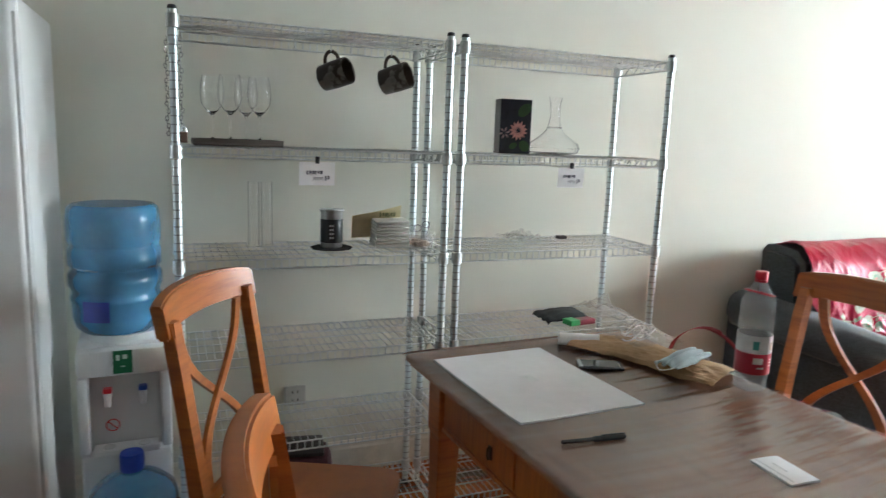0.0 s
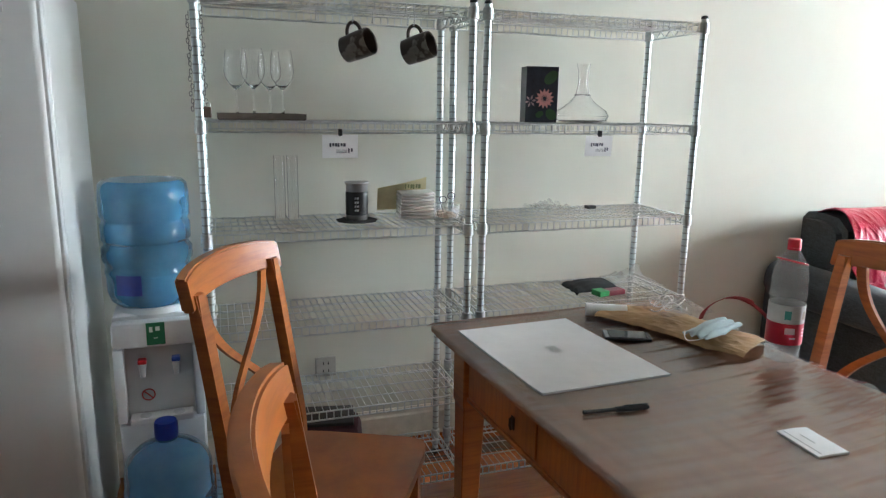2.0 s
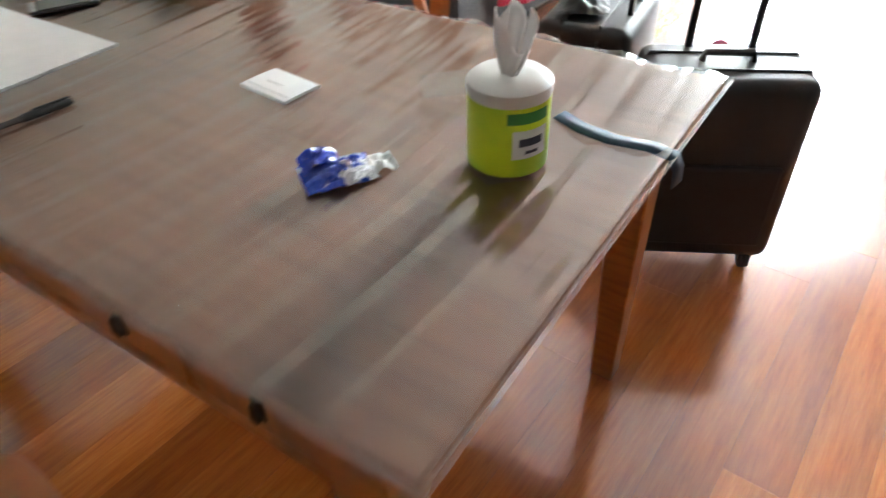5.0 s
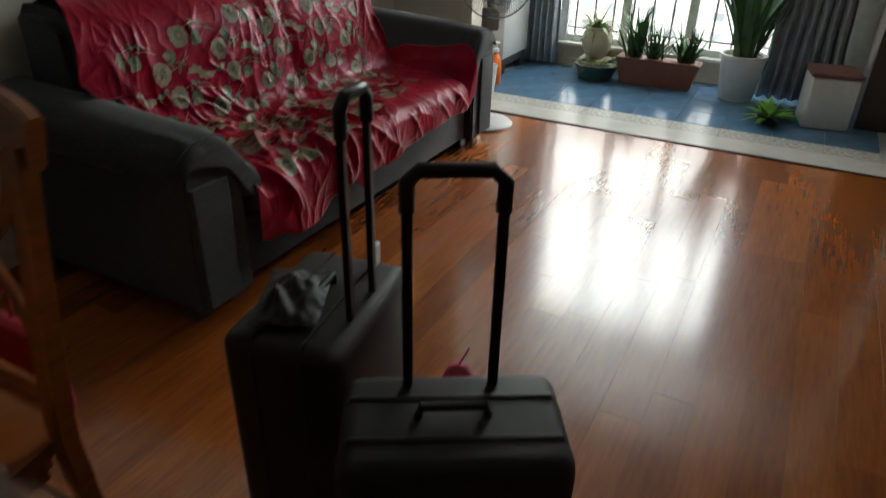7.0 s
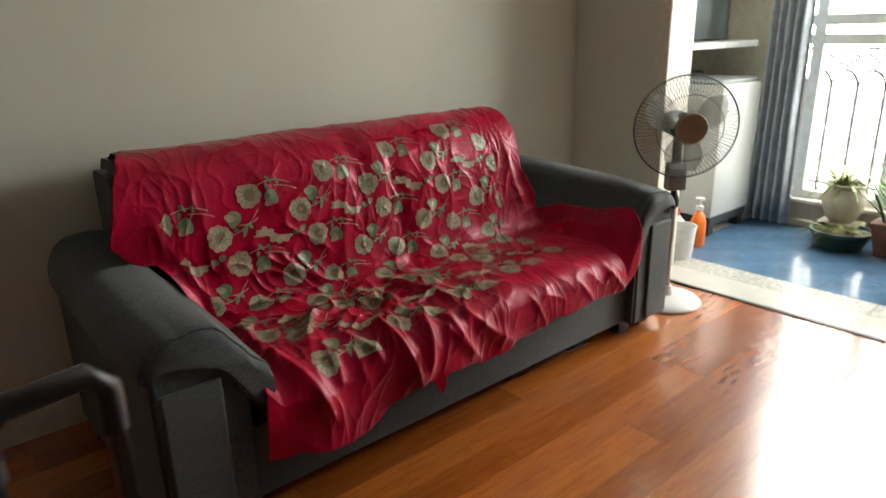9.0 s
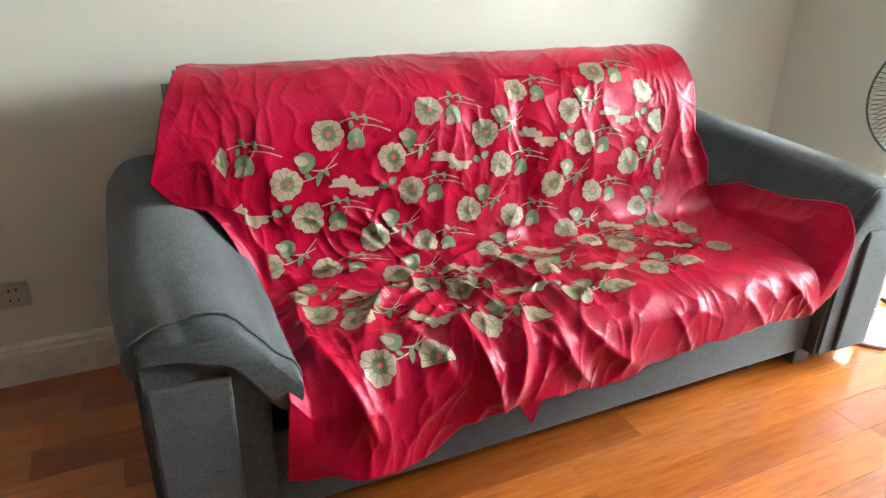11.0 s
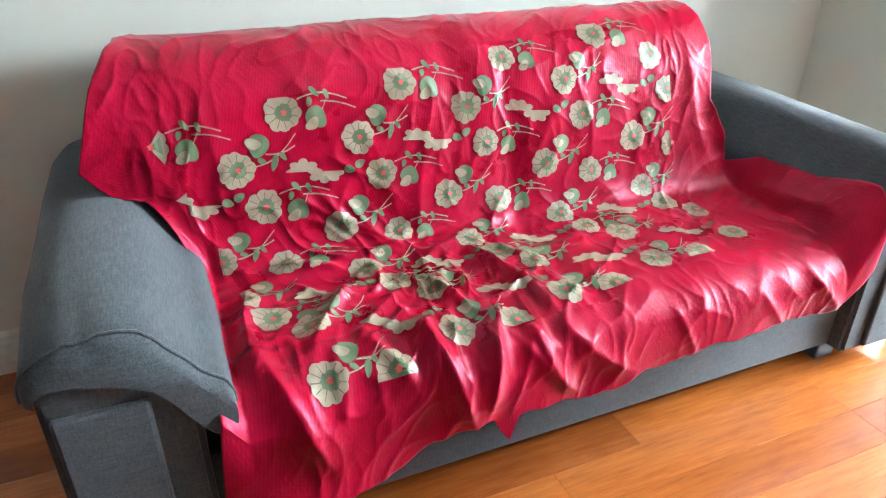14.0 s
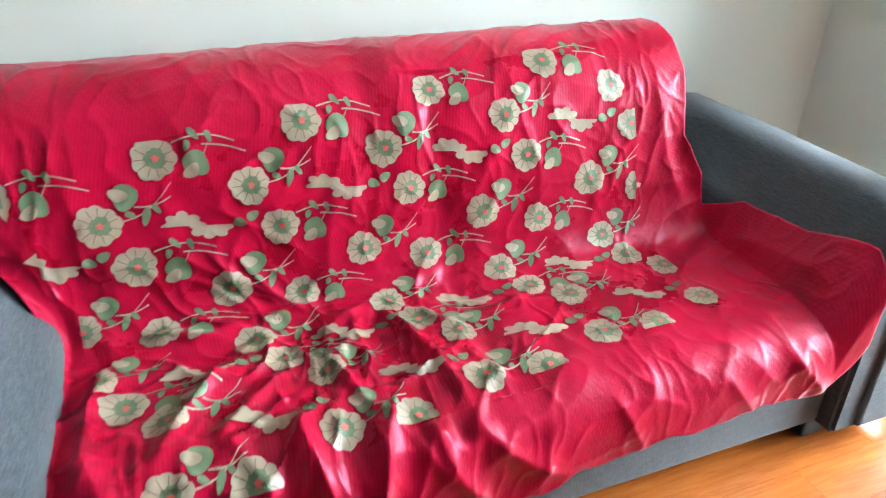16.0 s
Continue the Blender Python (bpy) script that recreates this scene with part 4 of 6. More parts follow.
def right_edge(s):
    return between(s, (0.0, 4.45), (0.47, 4.455), (0.635, 4.44), (0.747, 4.497), (0.84, 4.505), (0.97, 4.59), (1.18, 4.60), (1.34, 4.635), (1.42, 4.615), (1.5, 4.58))


BROWNLINE = plain("brown_thread", (0.14, 0.085, 0.06), 0.6)


def make_throw():
    t = thing("sofa_throw", "crumpled red satin throw with woven cream and green flowers", "throw")
    bm = bmesh.new()

    def f(u, v):
        sx = CX0 + u * (CX1 - CX0)
        s = v * hem(sx)
        a, b = left_edge(s), right_edge(s)
        return cloth_point(a + u * (b - a), s)
    sheet(bm, f, 420, 340)
    cloth = part("cloth", bm, RED, t, "glossy red satin", True)
    # the border round the flowered panel is figured
    cloth.data.materials.append(RED_WEAVE)
    layer = cloth.data.uv_layers[0].data
    for p in cloth.data.polygons:
        u, v = layer[p.loop_start].uv
        sx = CX0 + u * (CX1 - CX0)
        s = v * hem(sx)
        a, b = left_edge(s), right_edge(s)
        x = a + u * (b - a)
        down = s + 0.14 * (x - 3.0)
        inside = 0.52 < down < 1.415 and between(s, (0.55, 2.84), (0.7, 2.87), (0.966, 2.95), (1.2, 2.955), (1.4, 3.0)) < x < between(s, (0.38, 4.21), (0.5, 4.285), (0.83, 4.29), (1.25, 4.35))
        p.material_index = 0 if inside else 1
    mod = cloth.modifiers.new("thickness", "SOLIDIFY")
    mod.thickness, mod.offset = 0.0025, 1
    # woven motifs follow the cloth a hair above it

    def flat(bm, ring, c, rings=7, up=0.0022):
        """A motif patch: rings of points in cloth measure round a middle, laid on the cloth."""
        n = len(ring)
        mid = bm.verts.new(cloth_point(c[0], c[1], up))
        last = None
        for k in range(1, rings + 1):
            f = k / rings
            now = [bm.verts.new(cloth_point(c[0] + (p[0] - c[0]) * f, c[1] + (p[1] - c[1]) * f, up)) for p in ring]
            for i in range(n):
                j = (i + 1) % n
                if last is None:
                    bm.faces.new((mid, now[j], now[i]))
                else:
                    bm.faces.new((last[i], last[j], now[j], now[i]))
            last = now
        bmesh.ops.recalc_face_normals(bm, faces=bm.faces)

    def blossom(c, r, lobes=7, turn=0.0, cut=False, k=0.14):
        out = []
        for i in range(42):
            a = 2 * math.pi * i / 42
            rr = r * (1 - k + k * abs(math.cos(lobes * a / 2 + turn)) ** 0.7)
            rr *= 1 + 0.055 * math.sin(3 * a + turn * 5)
            dy = rr * math.sin(a)
            if cut:
                dy = max(-r * 0.12, dy * 0.8)
            out.append((c[0] + rr * math.cos(a), c[1] + dy))
        return out

    def leaf(c, ang, ln, wd):
        out = []
        for i in range(16):
            a = 2 * math.pi * i / 16
            u, w = ln / 2 * math.cos(a), wd / 2 * math.sin(a) * (1 - 0.3 * math.cos(a))
            out.append((c[0] + u * math.cos(ang) - w * math.sin(ang), c[1] + u * math.sin(ang) + w * math.cos(ang)))
        return out

    def stroke(bm, p, q, bend, w):
        n = 10
        prev = None
        for i in range(n + 1):
            f = i / n
            x = p[0] + (q[0] - p[0]) * f
            s = p[1] + (q[1] - p[1]) * f + bend * math.sin(math.pi * f)
            a, b = bm.verts.new(cloth_point(x, s - w / 2, 0.002)), bm.verts.new(cloth_point(x, s + w / 2, 0.002))
            if prev:
                bm.faces.new((prev[0], a, b, prev[1]))
            prev = (a, b)

    # rows of the woven repeat: how far down the cloth, shift along the row, kind of motif; they run up slantwise
    random.seed(5)
    period, slope = 0.305, 0.14
    back_rows = [(0.555, 0.134, "edge"), (0.658, 0.008, "up"), (0.712, 0.19, "half"), (0.765, 0.06, "down"), (0.875, 0.24, "up"), (0.937, 0.086, "down")]
    seat_rows = [(1.045, 0.268, "up"), (1.10, 0.142, "half"), (1.13, 0.012, "down"), (1.21, 0.085, "up"), (1.285, 0.245, "half"), (1.365, 0.08, "up"), (1.398, 0.22, "down")]
    placed = []
    for down, along, style in back_rows + seat_rows:
        for k in range(-1, 6):
            x = 2.99 + along + period * k
            s = down - slope * (x - 3.0)
            lo = between(s, (0.55, 2.84), (0.7, 2.87), (0.966, 2.95), (1.2, 2.955), (1.4, 3.0))
            hi = between(s, (0.38, 4.21), (0.5, 4.285), (0.83, 4.29), (1.25, 4.35))
            if x < lo - 0.03 or x > hi + 0.02 or any(math.dist((x, s), q) < 0.062 for q in placed):
                continue
            placed.append((x, s))
            cut = style == "half"
            bm = bmesh.new()
            r = random.uniform(0.040, 0.046)
            ring = blossom((x, s), r, 9, random.uniform(0, 3))
            top = 0.52 - slope * (x - 3.0)
            low = 1.41 - slope * (x - 3.0)
            if cut:
                for cx, up in ((x - 0.022, True), (x + 0.030, False)):
                    half = [(p[0], min(s, p[1]) if up else max(s, p[1])) for p in blossom((cx, s), r * 1.05, 8, random.uniform(0, 3), False, 0.3)]
                    flat(bm, [(max(lo, min(hi, p[0])), s + 0.72 * (p[1] - s) + 0.10 * (p[0] - x)) for p in half], (cx, s + (-0.010 if up else 0.010) + 0.10 * (cx - x)), 5)
            else:
                flat(bm, [(max(lo, min(hi, p[0])), min(low, max(top, p[1]))) for p in ring], (x, s))
            fl = part("woven_flower", bm, GOLD, t, "", True)
            bm = bmesh.new()
            mid = bm.verts.new(cloth_point(x, s, 0.0026))
            for i in range(11):
                a = 2 * math.pi * i / 11 + 0.3
                if cut:
                    continue
                d = Vector((math.cos(a), math.sin(a) * (0.8 if cut else 1)))
                e = Vector((-d.y, d.x)) * 0.0008
                pts = [(x + d.x * r * q, s + d.y * r * q) for q in (0.4, 0.55, 0.7, 0.86)]
                if any(p[0] < lo or p[0] > hi or p[1] < top or p[1] > low for p in pts):
                    continue
                prev = None
                for px, ps in pts:
                    now = (bm.verts.new(cloth_point(px - e.x, ps - e.y, 0.0027)), bm.verts.new(cloth_point(px + e.x, ps + e.y, 0.0027)))
                    if prev:
                        bm.faces.new((prev[0], now[0], now[1], prev[1]))
                    else:
                        bm.faces.new((mid, now[0], now[1]))
                    prev = now
            part("petal_veining", bm, BROWNLINE, fl)
            if not cut:
                bm = bmesh.new()
                ring = blossom((x + 0.004, s), r * 0.48, 9, 1.0, False, 0.2)
                ring = [(max(lo, min(hi, p[0])), min(low, max(top, p[1]))) for p in ring]
                flat(bm, ring, (x + 0.004, s), 3, 0.0032)
                part("flower_heart", bm, GREEN, fl)
                bm = bmesh.new()
                flat(bm, blossom((x + 0.004, s), 0.0075, 5, 0.4, False, 0.55), (x + 0.004, s), 1, 0.0042)
                part("stamen", bm, PINKRED, fl)
            u = r / 70
            bx, bs = (x + 90 * u, s - 78 * u) if style == "up" else (x + 128 * u, s + 30 * u)
            if not cut and bx < hi - 0.02 and bs < 1.385 - slope * (bx - 3.0):
                if style == "up":
                    leaves = ((97, -22, 0.5, 34, 20), (141, -8, 1.9, 64, 24), (176, -30, 1.0, 38, 18))
                    stems = ((66, -3, 232, -108, 26), (112, -46, 224, -64, 12))
                else:
                    leaves = ((105, -28, 1.9, 34, 20), (130, -62, 0.9, 48, 20), (176, -50, 1.3, 40, 18))
                    stems = ((62, -42, 255, -28, -22), (150, -28, 285, 8, -8), (150, 6, 172, -32, 0))
                bm = bmesh.new()
                flat(bm, leaf((bx, bs), 1.9 if style == "up" else 0.9, 88 * u, 74 * u), (bx, bs), 4)
                bud = part("woven_bud", bm, GREEN, t, "", True)
                bm = bmesh.new()
                tip = bx - 0.012, bs - 0.006 if style == "up" else bs + 0.014
                flat(bm, leaf(tip, 1.9 if style == "up" else 0.9, 40 * u, 58 * u), tip, 3, 0.0027)
                part("bud_tip", bm, GOLD, bud)
                bm = bmesh.new()
                for ex, es, a, ln, wd in leaves:
                    c = (x + ex * u, s + es * u)
                    if c[0] < hi:
                        flat(bm, leaf(c, a, ln * u, wd * u), c, 2)
                part("woven_leaves", bm, GREEN, bud)
                bm = bmesh.new()
                for ax, az, ex, es, bend in stems:
                    stroke(bm, (x + ax * u, s + az * u), (min(hi + 0.015, x + ex * u), s + es * u), bend * u, 0.0034)
                part("woven_stem", bm, GOLD, bud)
            elif cut:
                bm = bmesh.new()
                for d, a in ((0.092, 0.4), (0.120, -0.5)):
                    c = (x + d, s + 0.006 * math.sin(d * 90))
                    flat(bm, leaf(c, a, 0.028, 0.02), c, 1)
                part("woven_leaves", bm, GREEN, fl)
    return t


make_throw()

# ---- standing fan ----
def make_fan():
    f = thing("standing_fan", "white and grey standing fan beside the sofa, switched off", "fan", Matrix.LocRotScale((5.12, -0.86, 0), pose(0, 0, 0, 0, 0, -38).to_quaternion(), (1.05, 1.05, 1.0)))
    bm = bmesh.new()
    lathe(bm, [(0.165, 0), (0.168, 0.012), (0.155, 0.026), (0.09, 0.036), (0.035, 0.045), (0.026, 0.09)], 36)
    part("base", bm, WHITE, f, "round white base", True)
    bm = bmesh.new()
    tube(bm, [(0, 0, 0.08), (0, 0, 0.52)], 0.0165, 14)
    part("lower_pole", bm, plain("satin_steel", (0.5, 0.51, 0.5), 0.3, 0.6), f, "", True)
    bm = bmesh.new()
    lathe(bm, [(0.022, 0.50), (0.026, 0.505), (0.026, 0.545), (0.018, 0.56), (0.0145, 0.58), (0.0145, 0.70)], 16)
    part("collar", bm, BLACK, f, "", True)
    bm = boxes((-0.045, 0.045, -0.03, 0.032, 0.585, 0.72), bevel=0.012)
    part("control_box", bm, plain("grey_plastic", (0.28, 0.29, 0.29), 0.4), f, "grey switch box", True)
    Z = 0.90
    GREYP = plain("dark_grey_plastic", (0.07, 0.075, 0.08), 0.4)
    bm = bmesh.new()
    tube(bm, [(0, 0.0, 0.72), (0, 0.01, Z - 0.03)], 0.022, 12)
    tube(bm, [(0, 0.10, Z), (0, 0.085, Z), (0, -0.035, Z)], [0.035, 0.058, 0.062], 20)
    part("motor", bm, GREYP, f, "dark grey motor housing", True)
    R = 0.235
    bm = bmesh.new()
    for yy, rr in ((-0.075, R), (-0.13, 0.07), (-0.115, 0.15)):
        tube(bm, [(rr * math.cos(a * math.pi / 24), yy, Z + rr * math.sin(a * math.pi / 24)) for a in range(48)], 0.004 if rr == R else 0.002, 6, True)
    for side in (0, 1):
        for i in range(84):
            a = 2 * math.pi * i / 84
            ca, sa = math.cos(a), math.sin(a)
            yo = -0.135 if side == 0 else -0.015
            tube(bm, [(0.05 * ca, yo, Z + 0.05 * sa), (0.15 * ca, yo * 0.97 - 0.002, Z + 0.15 * sa), (0.215 * ca, -0.075 + (yo + 0.075) * 0.55, Z + 0.215 * sa), (R * ca, -0.075, Z + R * sa)], 0.0012, 3, False, False)
    part("guard", bm, plain("guard_wire", (0.10, 0.11, 0.11), 0.35, 0.5), f, "round wire guard")
    bm = bmesh.new()
    tube(bm, [(0, -0.128, Z), (0, -0.142, Z)], [0.074, 0.066], 28)
    part("guard_badge", bm, plain("brown_badge", (0.28, 0.19, 0.13), 0.4), f, "brown round badge", True)
    k = Mat("blade_plastic", (0.55, 0.60, 0.59), 0.2)
    k.b.inputs["Alpha"].default_value = 0.38
    bm = bmesh.new()
    tube(bm, [(0, -0.04, Z), (0, -0.105, Z)], 0.035, 20)
    hub = part("blade_hub", bm, GREYP, f, "", True)
    for b in range(3):
        bm = bmesh.new()

        def blade(u, v, b=b):
            r = 0.03 + 0.175 * u
            a = 2 * math.pi * b / 3 + 0.5 + (v - 0.5) * (1.25 * math.sin(math.pi * (0.25 + 0.62 * u)))
            return (r * math.cos(a), -0.07 - 0.028 * (v - 0.5) * 2, Z + r * math.sin(a))
        sheet(bm, blade, 8, 8)
        bl = part("blade", bm, k.m, hub, "pale translucent blade", True)
        mod = bl.modifiers.new("thickness", "SOLIDIFY")
        mod.thickness = 0.002
    return f


make_fan()

# ---- balcony ----
BX1 = 6.97
bal = solo("balcony_floor", boxes((X1, BX1 + 0.15, -3.6, 0.3, -0.1, -0.006)), plain("screed", (0.3, 0.3, 0.3), 0.8), "balcony floor of blue glazed tiles with a patterned border", "floor", kind="structure")
solo("threshold", boxes((X1 + 0.0, 5.645, OY, JY, -0.02, 0.004), bevel=0.003), MARBLE, "white marble threshold of the balcony", "trim", kind="structure")
solo("threshold_strip", boxes((X1 - 0.022, X1 - 0.001, OY, JY, -0.004, 0.006)), plain("dark_strip", (0.03, 0.022, 0.02), 0.4), "dark metal strip where wood and marble meet", "trim", kind="structure")
solo("balcony_wall_north", boxes((X1 + 0.2, BX1 + 0.2, 0.2, 0.35, 0, H)), WALL, "plain wall at the end of the balcony", "wall", kind="structure")
solo("balcony_wall_south", boxes((X1 + 0.2, BX1 + 0.2, -3.65, -3.5, 0, H)), WALL, "plain wall at the end of the balcony", "wall", kind="structure")
# low sill, wall stubs beside the window and the window
SILL = plain("sill_stone", (0.42, 0.38, 0.31), 0.5)
front = boxes((BX1, BX1 + 0.2, -3.5, 0.2, 0, 0.17), (BX1, BX1 + 0.2, -0.45, 0.2, 0.17, H), (BX1, BX1 + 0.2, -3.5, -2.75, 0.17, H), (BX1, BX1 + 0.2, -2.75, -0.45, 2.55, H))
solo("balcony_wall_east", front, SILL, "low stone-coloured wall under the balcony window", "wall", kind="structure")
solo("window_sill", boxes((BX1 - 0.03, BX1 + 0.06, -2.75, -0.45, 0.171, 0.195), bevel=0.004), MARBLE, "pale stone window sill", "sill", kind="structure")


def make_window():
    w = thing("window_1", "tall balcony window in pale grey frames", "window", kind="structure")
    xs0, xs1 = BX1 + 0.05, BX1 + 0.11
    ys = (-2.75, -2.17, -1.79, -1.22, -0.66, -0.45)
    for y in (-2.75, -2.13, -1.74, -1.22, -0.70, -0.45):
        part("window_frame", boxes((xs0, xs1, y - 0.035, y + 0.035, 0.196, 2.55), bevel=0.004), GREYPAINT, w)
    for z in (0.215, 1.24, 1.36, 2.53):
        part("window_bar", boxes((xs0 + 0.004, xs1 - 0.004, -2.72, -0.48, z - 0.032, z + 0.032), bevel=0.004), GREYPAINT, w)
    k = glass("window_glass", (1, 1, 1), 0.0, 1.1)
    for y0, y1 in ((-2.715, -2.165), (-2.095, -1.775), (-1.705, -1.255), (-1.185, -0.735)):
        for z0, z1 in ((0.25, 1.205), (1.395, 2.495)):
            pane = part("pane", boxes((xs0 + 0.028, xs0 + 0.032, y0, y1, z0, z1)), k, w)
            pane.visible_shadow = False
    return w


make_window()


def make_grille():
    """Wrought iron grille outside the window: upright bars joined by pointed arches with scrolls."""
    g = thing("window_grille", "pale wrought-iron grille with arches and scrolls outside the window", "grille", kind="structure")
    x = BX1 + 0.22
    for z in (0.28, 1.18):
        bm = bmesh.new()
        tube(bm, [(x, -2.72, z), (x, -0.48, z)], 0.008, 6)
        part("rail", bm, IRON, g)
    step = 0.162
    n = 14
    for i in range(n):
        y = -2.7 + step * i
        bm = bmesh.new()
        tube(bm, [(x, y, 0.2), (x, y, 0.96)], 0.009, 6)
        part("bar", bm, IRON, g)
        bm = bmesh.new()
        arch = [(x, y + step * (0.5 - 0.5 * math.cos(math.pi * k / 12)), 0.92 + 0.12 * math.sin(math.pi * k / 12)) for k in range(13)]
        tube(bm, arch, 0.008, 5)
        for s in (-1, 1):
            sc = [(x, y + step / 2 + s * (0.038 + 0.032 * (1 - k / 18) * math.cos(k * 0.5)), 1.105 + 0.040 * (1 - k / 24) * math.sin(k * 0.5)) for k in range(18)]
            tube(bm, sc, 0.0065, 5)
        tube(bm, [(x, y + step / 2, 1.04), (x, y + step / 2, 1.18)], 0.007, 5)
        part("scroll", bm, IRON, g)
    return g


make_grille()


def sky_backdrop():
    """Bright haze with a pale apartment block, far behind the grille."""
    k = Mat("hazy_distance", (0, 0, 0), 1.0)
    br = k.node("ShaderNodeTexBrick", **{"Scale": 1.0, "Mortar Size": 0.3, "Brick Width": 1.15, "Row Height": 1.0, "Color1": (0.11, 0.12, 0.13, 1), "Color2": (0.17, 0.18, 0.19, 1), "Mortar": (1, 1, 1, 1)})
    br.offset = 0.0
    k.link(k.space((1, 1, 1), "UV"), br.inputs["Vector"])
    e = k.b.inputs["Emission Color"]
    k.link(br.outputs[0], e)
    k.b.inputs["Emission Strength"].default_value = 36.0
    bm = bmesh.new()
    layer = bm.loops.layers.uv.new("UVMap")
    vs = [bm.verts.new(p) for p in ((40, 40, -30), (40, -40, -30), (40, -40, 50), (40, 40, 50))]
    face = bm.faces.new(vs[::-1])
    for lp in face.loops:
        lp[layer].uv = (lp.vert.co.y, lp.vert.co.z)
    return solo("backdrop", bm, k.m, "hazy bright sky with a pale apartment block far off", "backdrop", kind="structure")


sky_backdrop()


def curtain(y0, y1, x, z1, label, folds):
    bm = bmesh.new()

    def f(u, v):
        w = 1 - 0.15 * math.sin(math.pi * v)
        y = (y0 + y1) / 2 + (u - 0.5) * (y1 - y0) * w
        return (x + 0.04 * math.sin(u * folds * 2 * math.pi + 0.5 * math.sin(v * 3)) + 0.015 * noise.noise((u * 5, v * 2, 1)), y, 0.03 + v * (z1 - 0.03))
    sheet(bm, f, 90, 14)
    ob = solo("curtain", bm, CURTAIN, label, "curtain", group="balcony curtains", smooth=True)
    mod = ob.modifiers.new("thickness", "SOLIDIFY")
    mod.thickness = 0.003
    return ob


curtain(-0.72, -0.42, BX1 - 0.09, 2.45, "grey-blue cloth curtain drawn to the side of the window", 5)
curtain(-2.85, -2.33, BX1 - 0.28, 2.45, "grey-blue cloth curtain gathered beside a potted plant", 7)
rod = bmesh.new()
tube(rod, [(BX1 - 0.09, -3.5, 2.47), (BX1 - 0.09, 0.2, 2.47)], 0.012, 10)
solo("curtain_rod", rod, GREYPAINT, "pale metal curtain rod along the window", "curtain rod")


def make_washer():
    w = thing("washing_machine", "white top-loading washing machine on a dark stand", "washing machine", pose(6.28, -0.47, 0))
    bm = boxes((0, 0.52, 0, 0.54, 0.13, 0.985), bevel=0.018)
    part("body", bm, ENAMEL, w, "white enamelled casing", True)
    part("lid", boxes((0.02, 0.50, 0.02, 0.40, 0.986, 1.012), bevel=0.012), plain("grey_lid", (0.42, 0.46, 0.47), 0.2), w, "grey lid")
    part("control_panel", boxes((0.02, 0.50, 0.41, 0.53, 0.986, 1.04), bevel=0.012), plain("dark_panel", (0.12, 0.13, 0.14), 0.25), w)
    bm = boxes((0.015, 0.505, 0.012, 0.53, 0.07, 0.129), bevel=0.006)
    part("plinth", bm, plain("dark_blue_plinth", (0.045, 0.055, 0.07), 0.5), w)
    for x in (0.06, 0.46):
        for y in (0.05, 0.49):
            part("foot", boxes((x - 0.04, x + 0.04, y - 0.03, y + 0.03, 0, 0.069), bevel=0.006), BLACK, w)
    return w


make_washer()
solo("wall_cabinet", boxes((5.85, 6.94, -0.12, 0.19, 1.25, 2.2), bevel=0.004), plain("cabinet_grey", (0.10, 0.12, 0.13), 0.4), "dark grey cabinet on the balcony wall over the washing machine", "cabinet")
solo("cabinet_shelf", boxes((5.70, 6.93, -0.35, 0.199, 1.20, 1.24), bevel=0.004), GREYPAINT, "pale shelf board on the balcony wall", "shelf")

bucket = thing("bucket", "small white plastic bucket on the balcony tiles", "bucket", pose(5.80, -0.53, 0))
bm = bmesh.new()
lathe(bm, [(0.075, 0.0), (0.08, 0.004), (0.095, 0.19), (0.1, 0.194), (0.1, 0.2), (0.091, 0.198), (0.077, 0.012), (0.02, 0.01)], 26)
part("bucket_body", bm, WHITE, bucket, "", True)
bottle = thing("detergent_bottle", "orange detergent bottle with a white pump cap", "bottle", pose(6.07, -0.50, 0))
bm = bmesh.new()
lathe(bm, [(0.055, 0), (0.062, 0.01), (0.065, 0.1), (0.06, 0.17), (0.035, 0.215), (0.022, 0.225), (0.022, 0.24)], 22)
for v in bm.verts:
    v.co.y *= 0.7
part("bottle_body", bm, plain("orange_plastic", (0.75, 0.16, 0.02), 0.3), bottle, "", True)
bm = bmesh.new()
lathe(bm, [(0.024, 0.24), (0.024, 0.265), (0.008, 0.27), (0.008, 0.30), (0.03, 0.305), (0.03, 0.315)], 14)
part("pump_cap", bm, WHITE, bottle, "", True)
redb = thing("detergent_bottle", "white bottle with a red cap behind the bucket", "bottle", pose(5.97, -0.40, 0))
bm = bmesh.new()
lathe(bm, [(0.05, 0), (0.055, 0.01), (0.055, 0.17), (0.03, 0.2), (0.02, 0.21)], 20)
part("bottle_body", bm, WHITE, redb, "", True)
bm = bmesh.new()
lathe(bm, [(0.023, 0.21), (0.023, 0.25), (0.01, 0.255)], 16)
part("cap", bm, plain("red_cap", (0.55, 0.02, 0.03), 0.35), redb, "", True)


def blade_leaf(bm, base, yaw, lean, length, width, curl):
    """One long stiff leaf, as a thick tapering strip."""
    n = 8
    prev = None
    d = Vector((math.cos(yaw), math.sin(yaw), 0))
    side = Vector((-d.y, d.x, 0))
    for i in range(n + 1):
        u = i / n
        a = lean + curl * u
        p = Vector(base) + d * (length * u * math.sin(a)) + Vector((0, 0, length * u * math.cos(a)))
        w = width * (1 - u ** 2.2) * (0.55 + 0.9 * u * (1.2 - u)) + 0.0006
        row = [bm.verts.new(p - side * w), bm.verts.new(p - d * w * 0.35), bm.verts.new(p + side * w)]
        if prev:
            bm.faces.new((prev[0], prev[1], row[1], row[0]))
            bm.faces.new((prev[1], prev[2], row[2], row[1]))
        prev = row


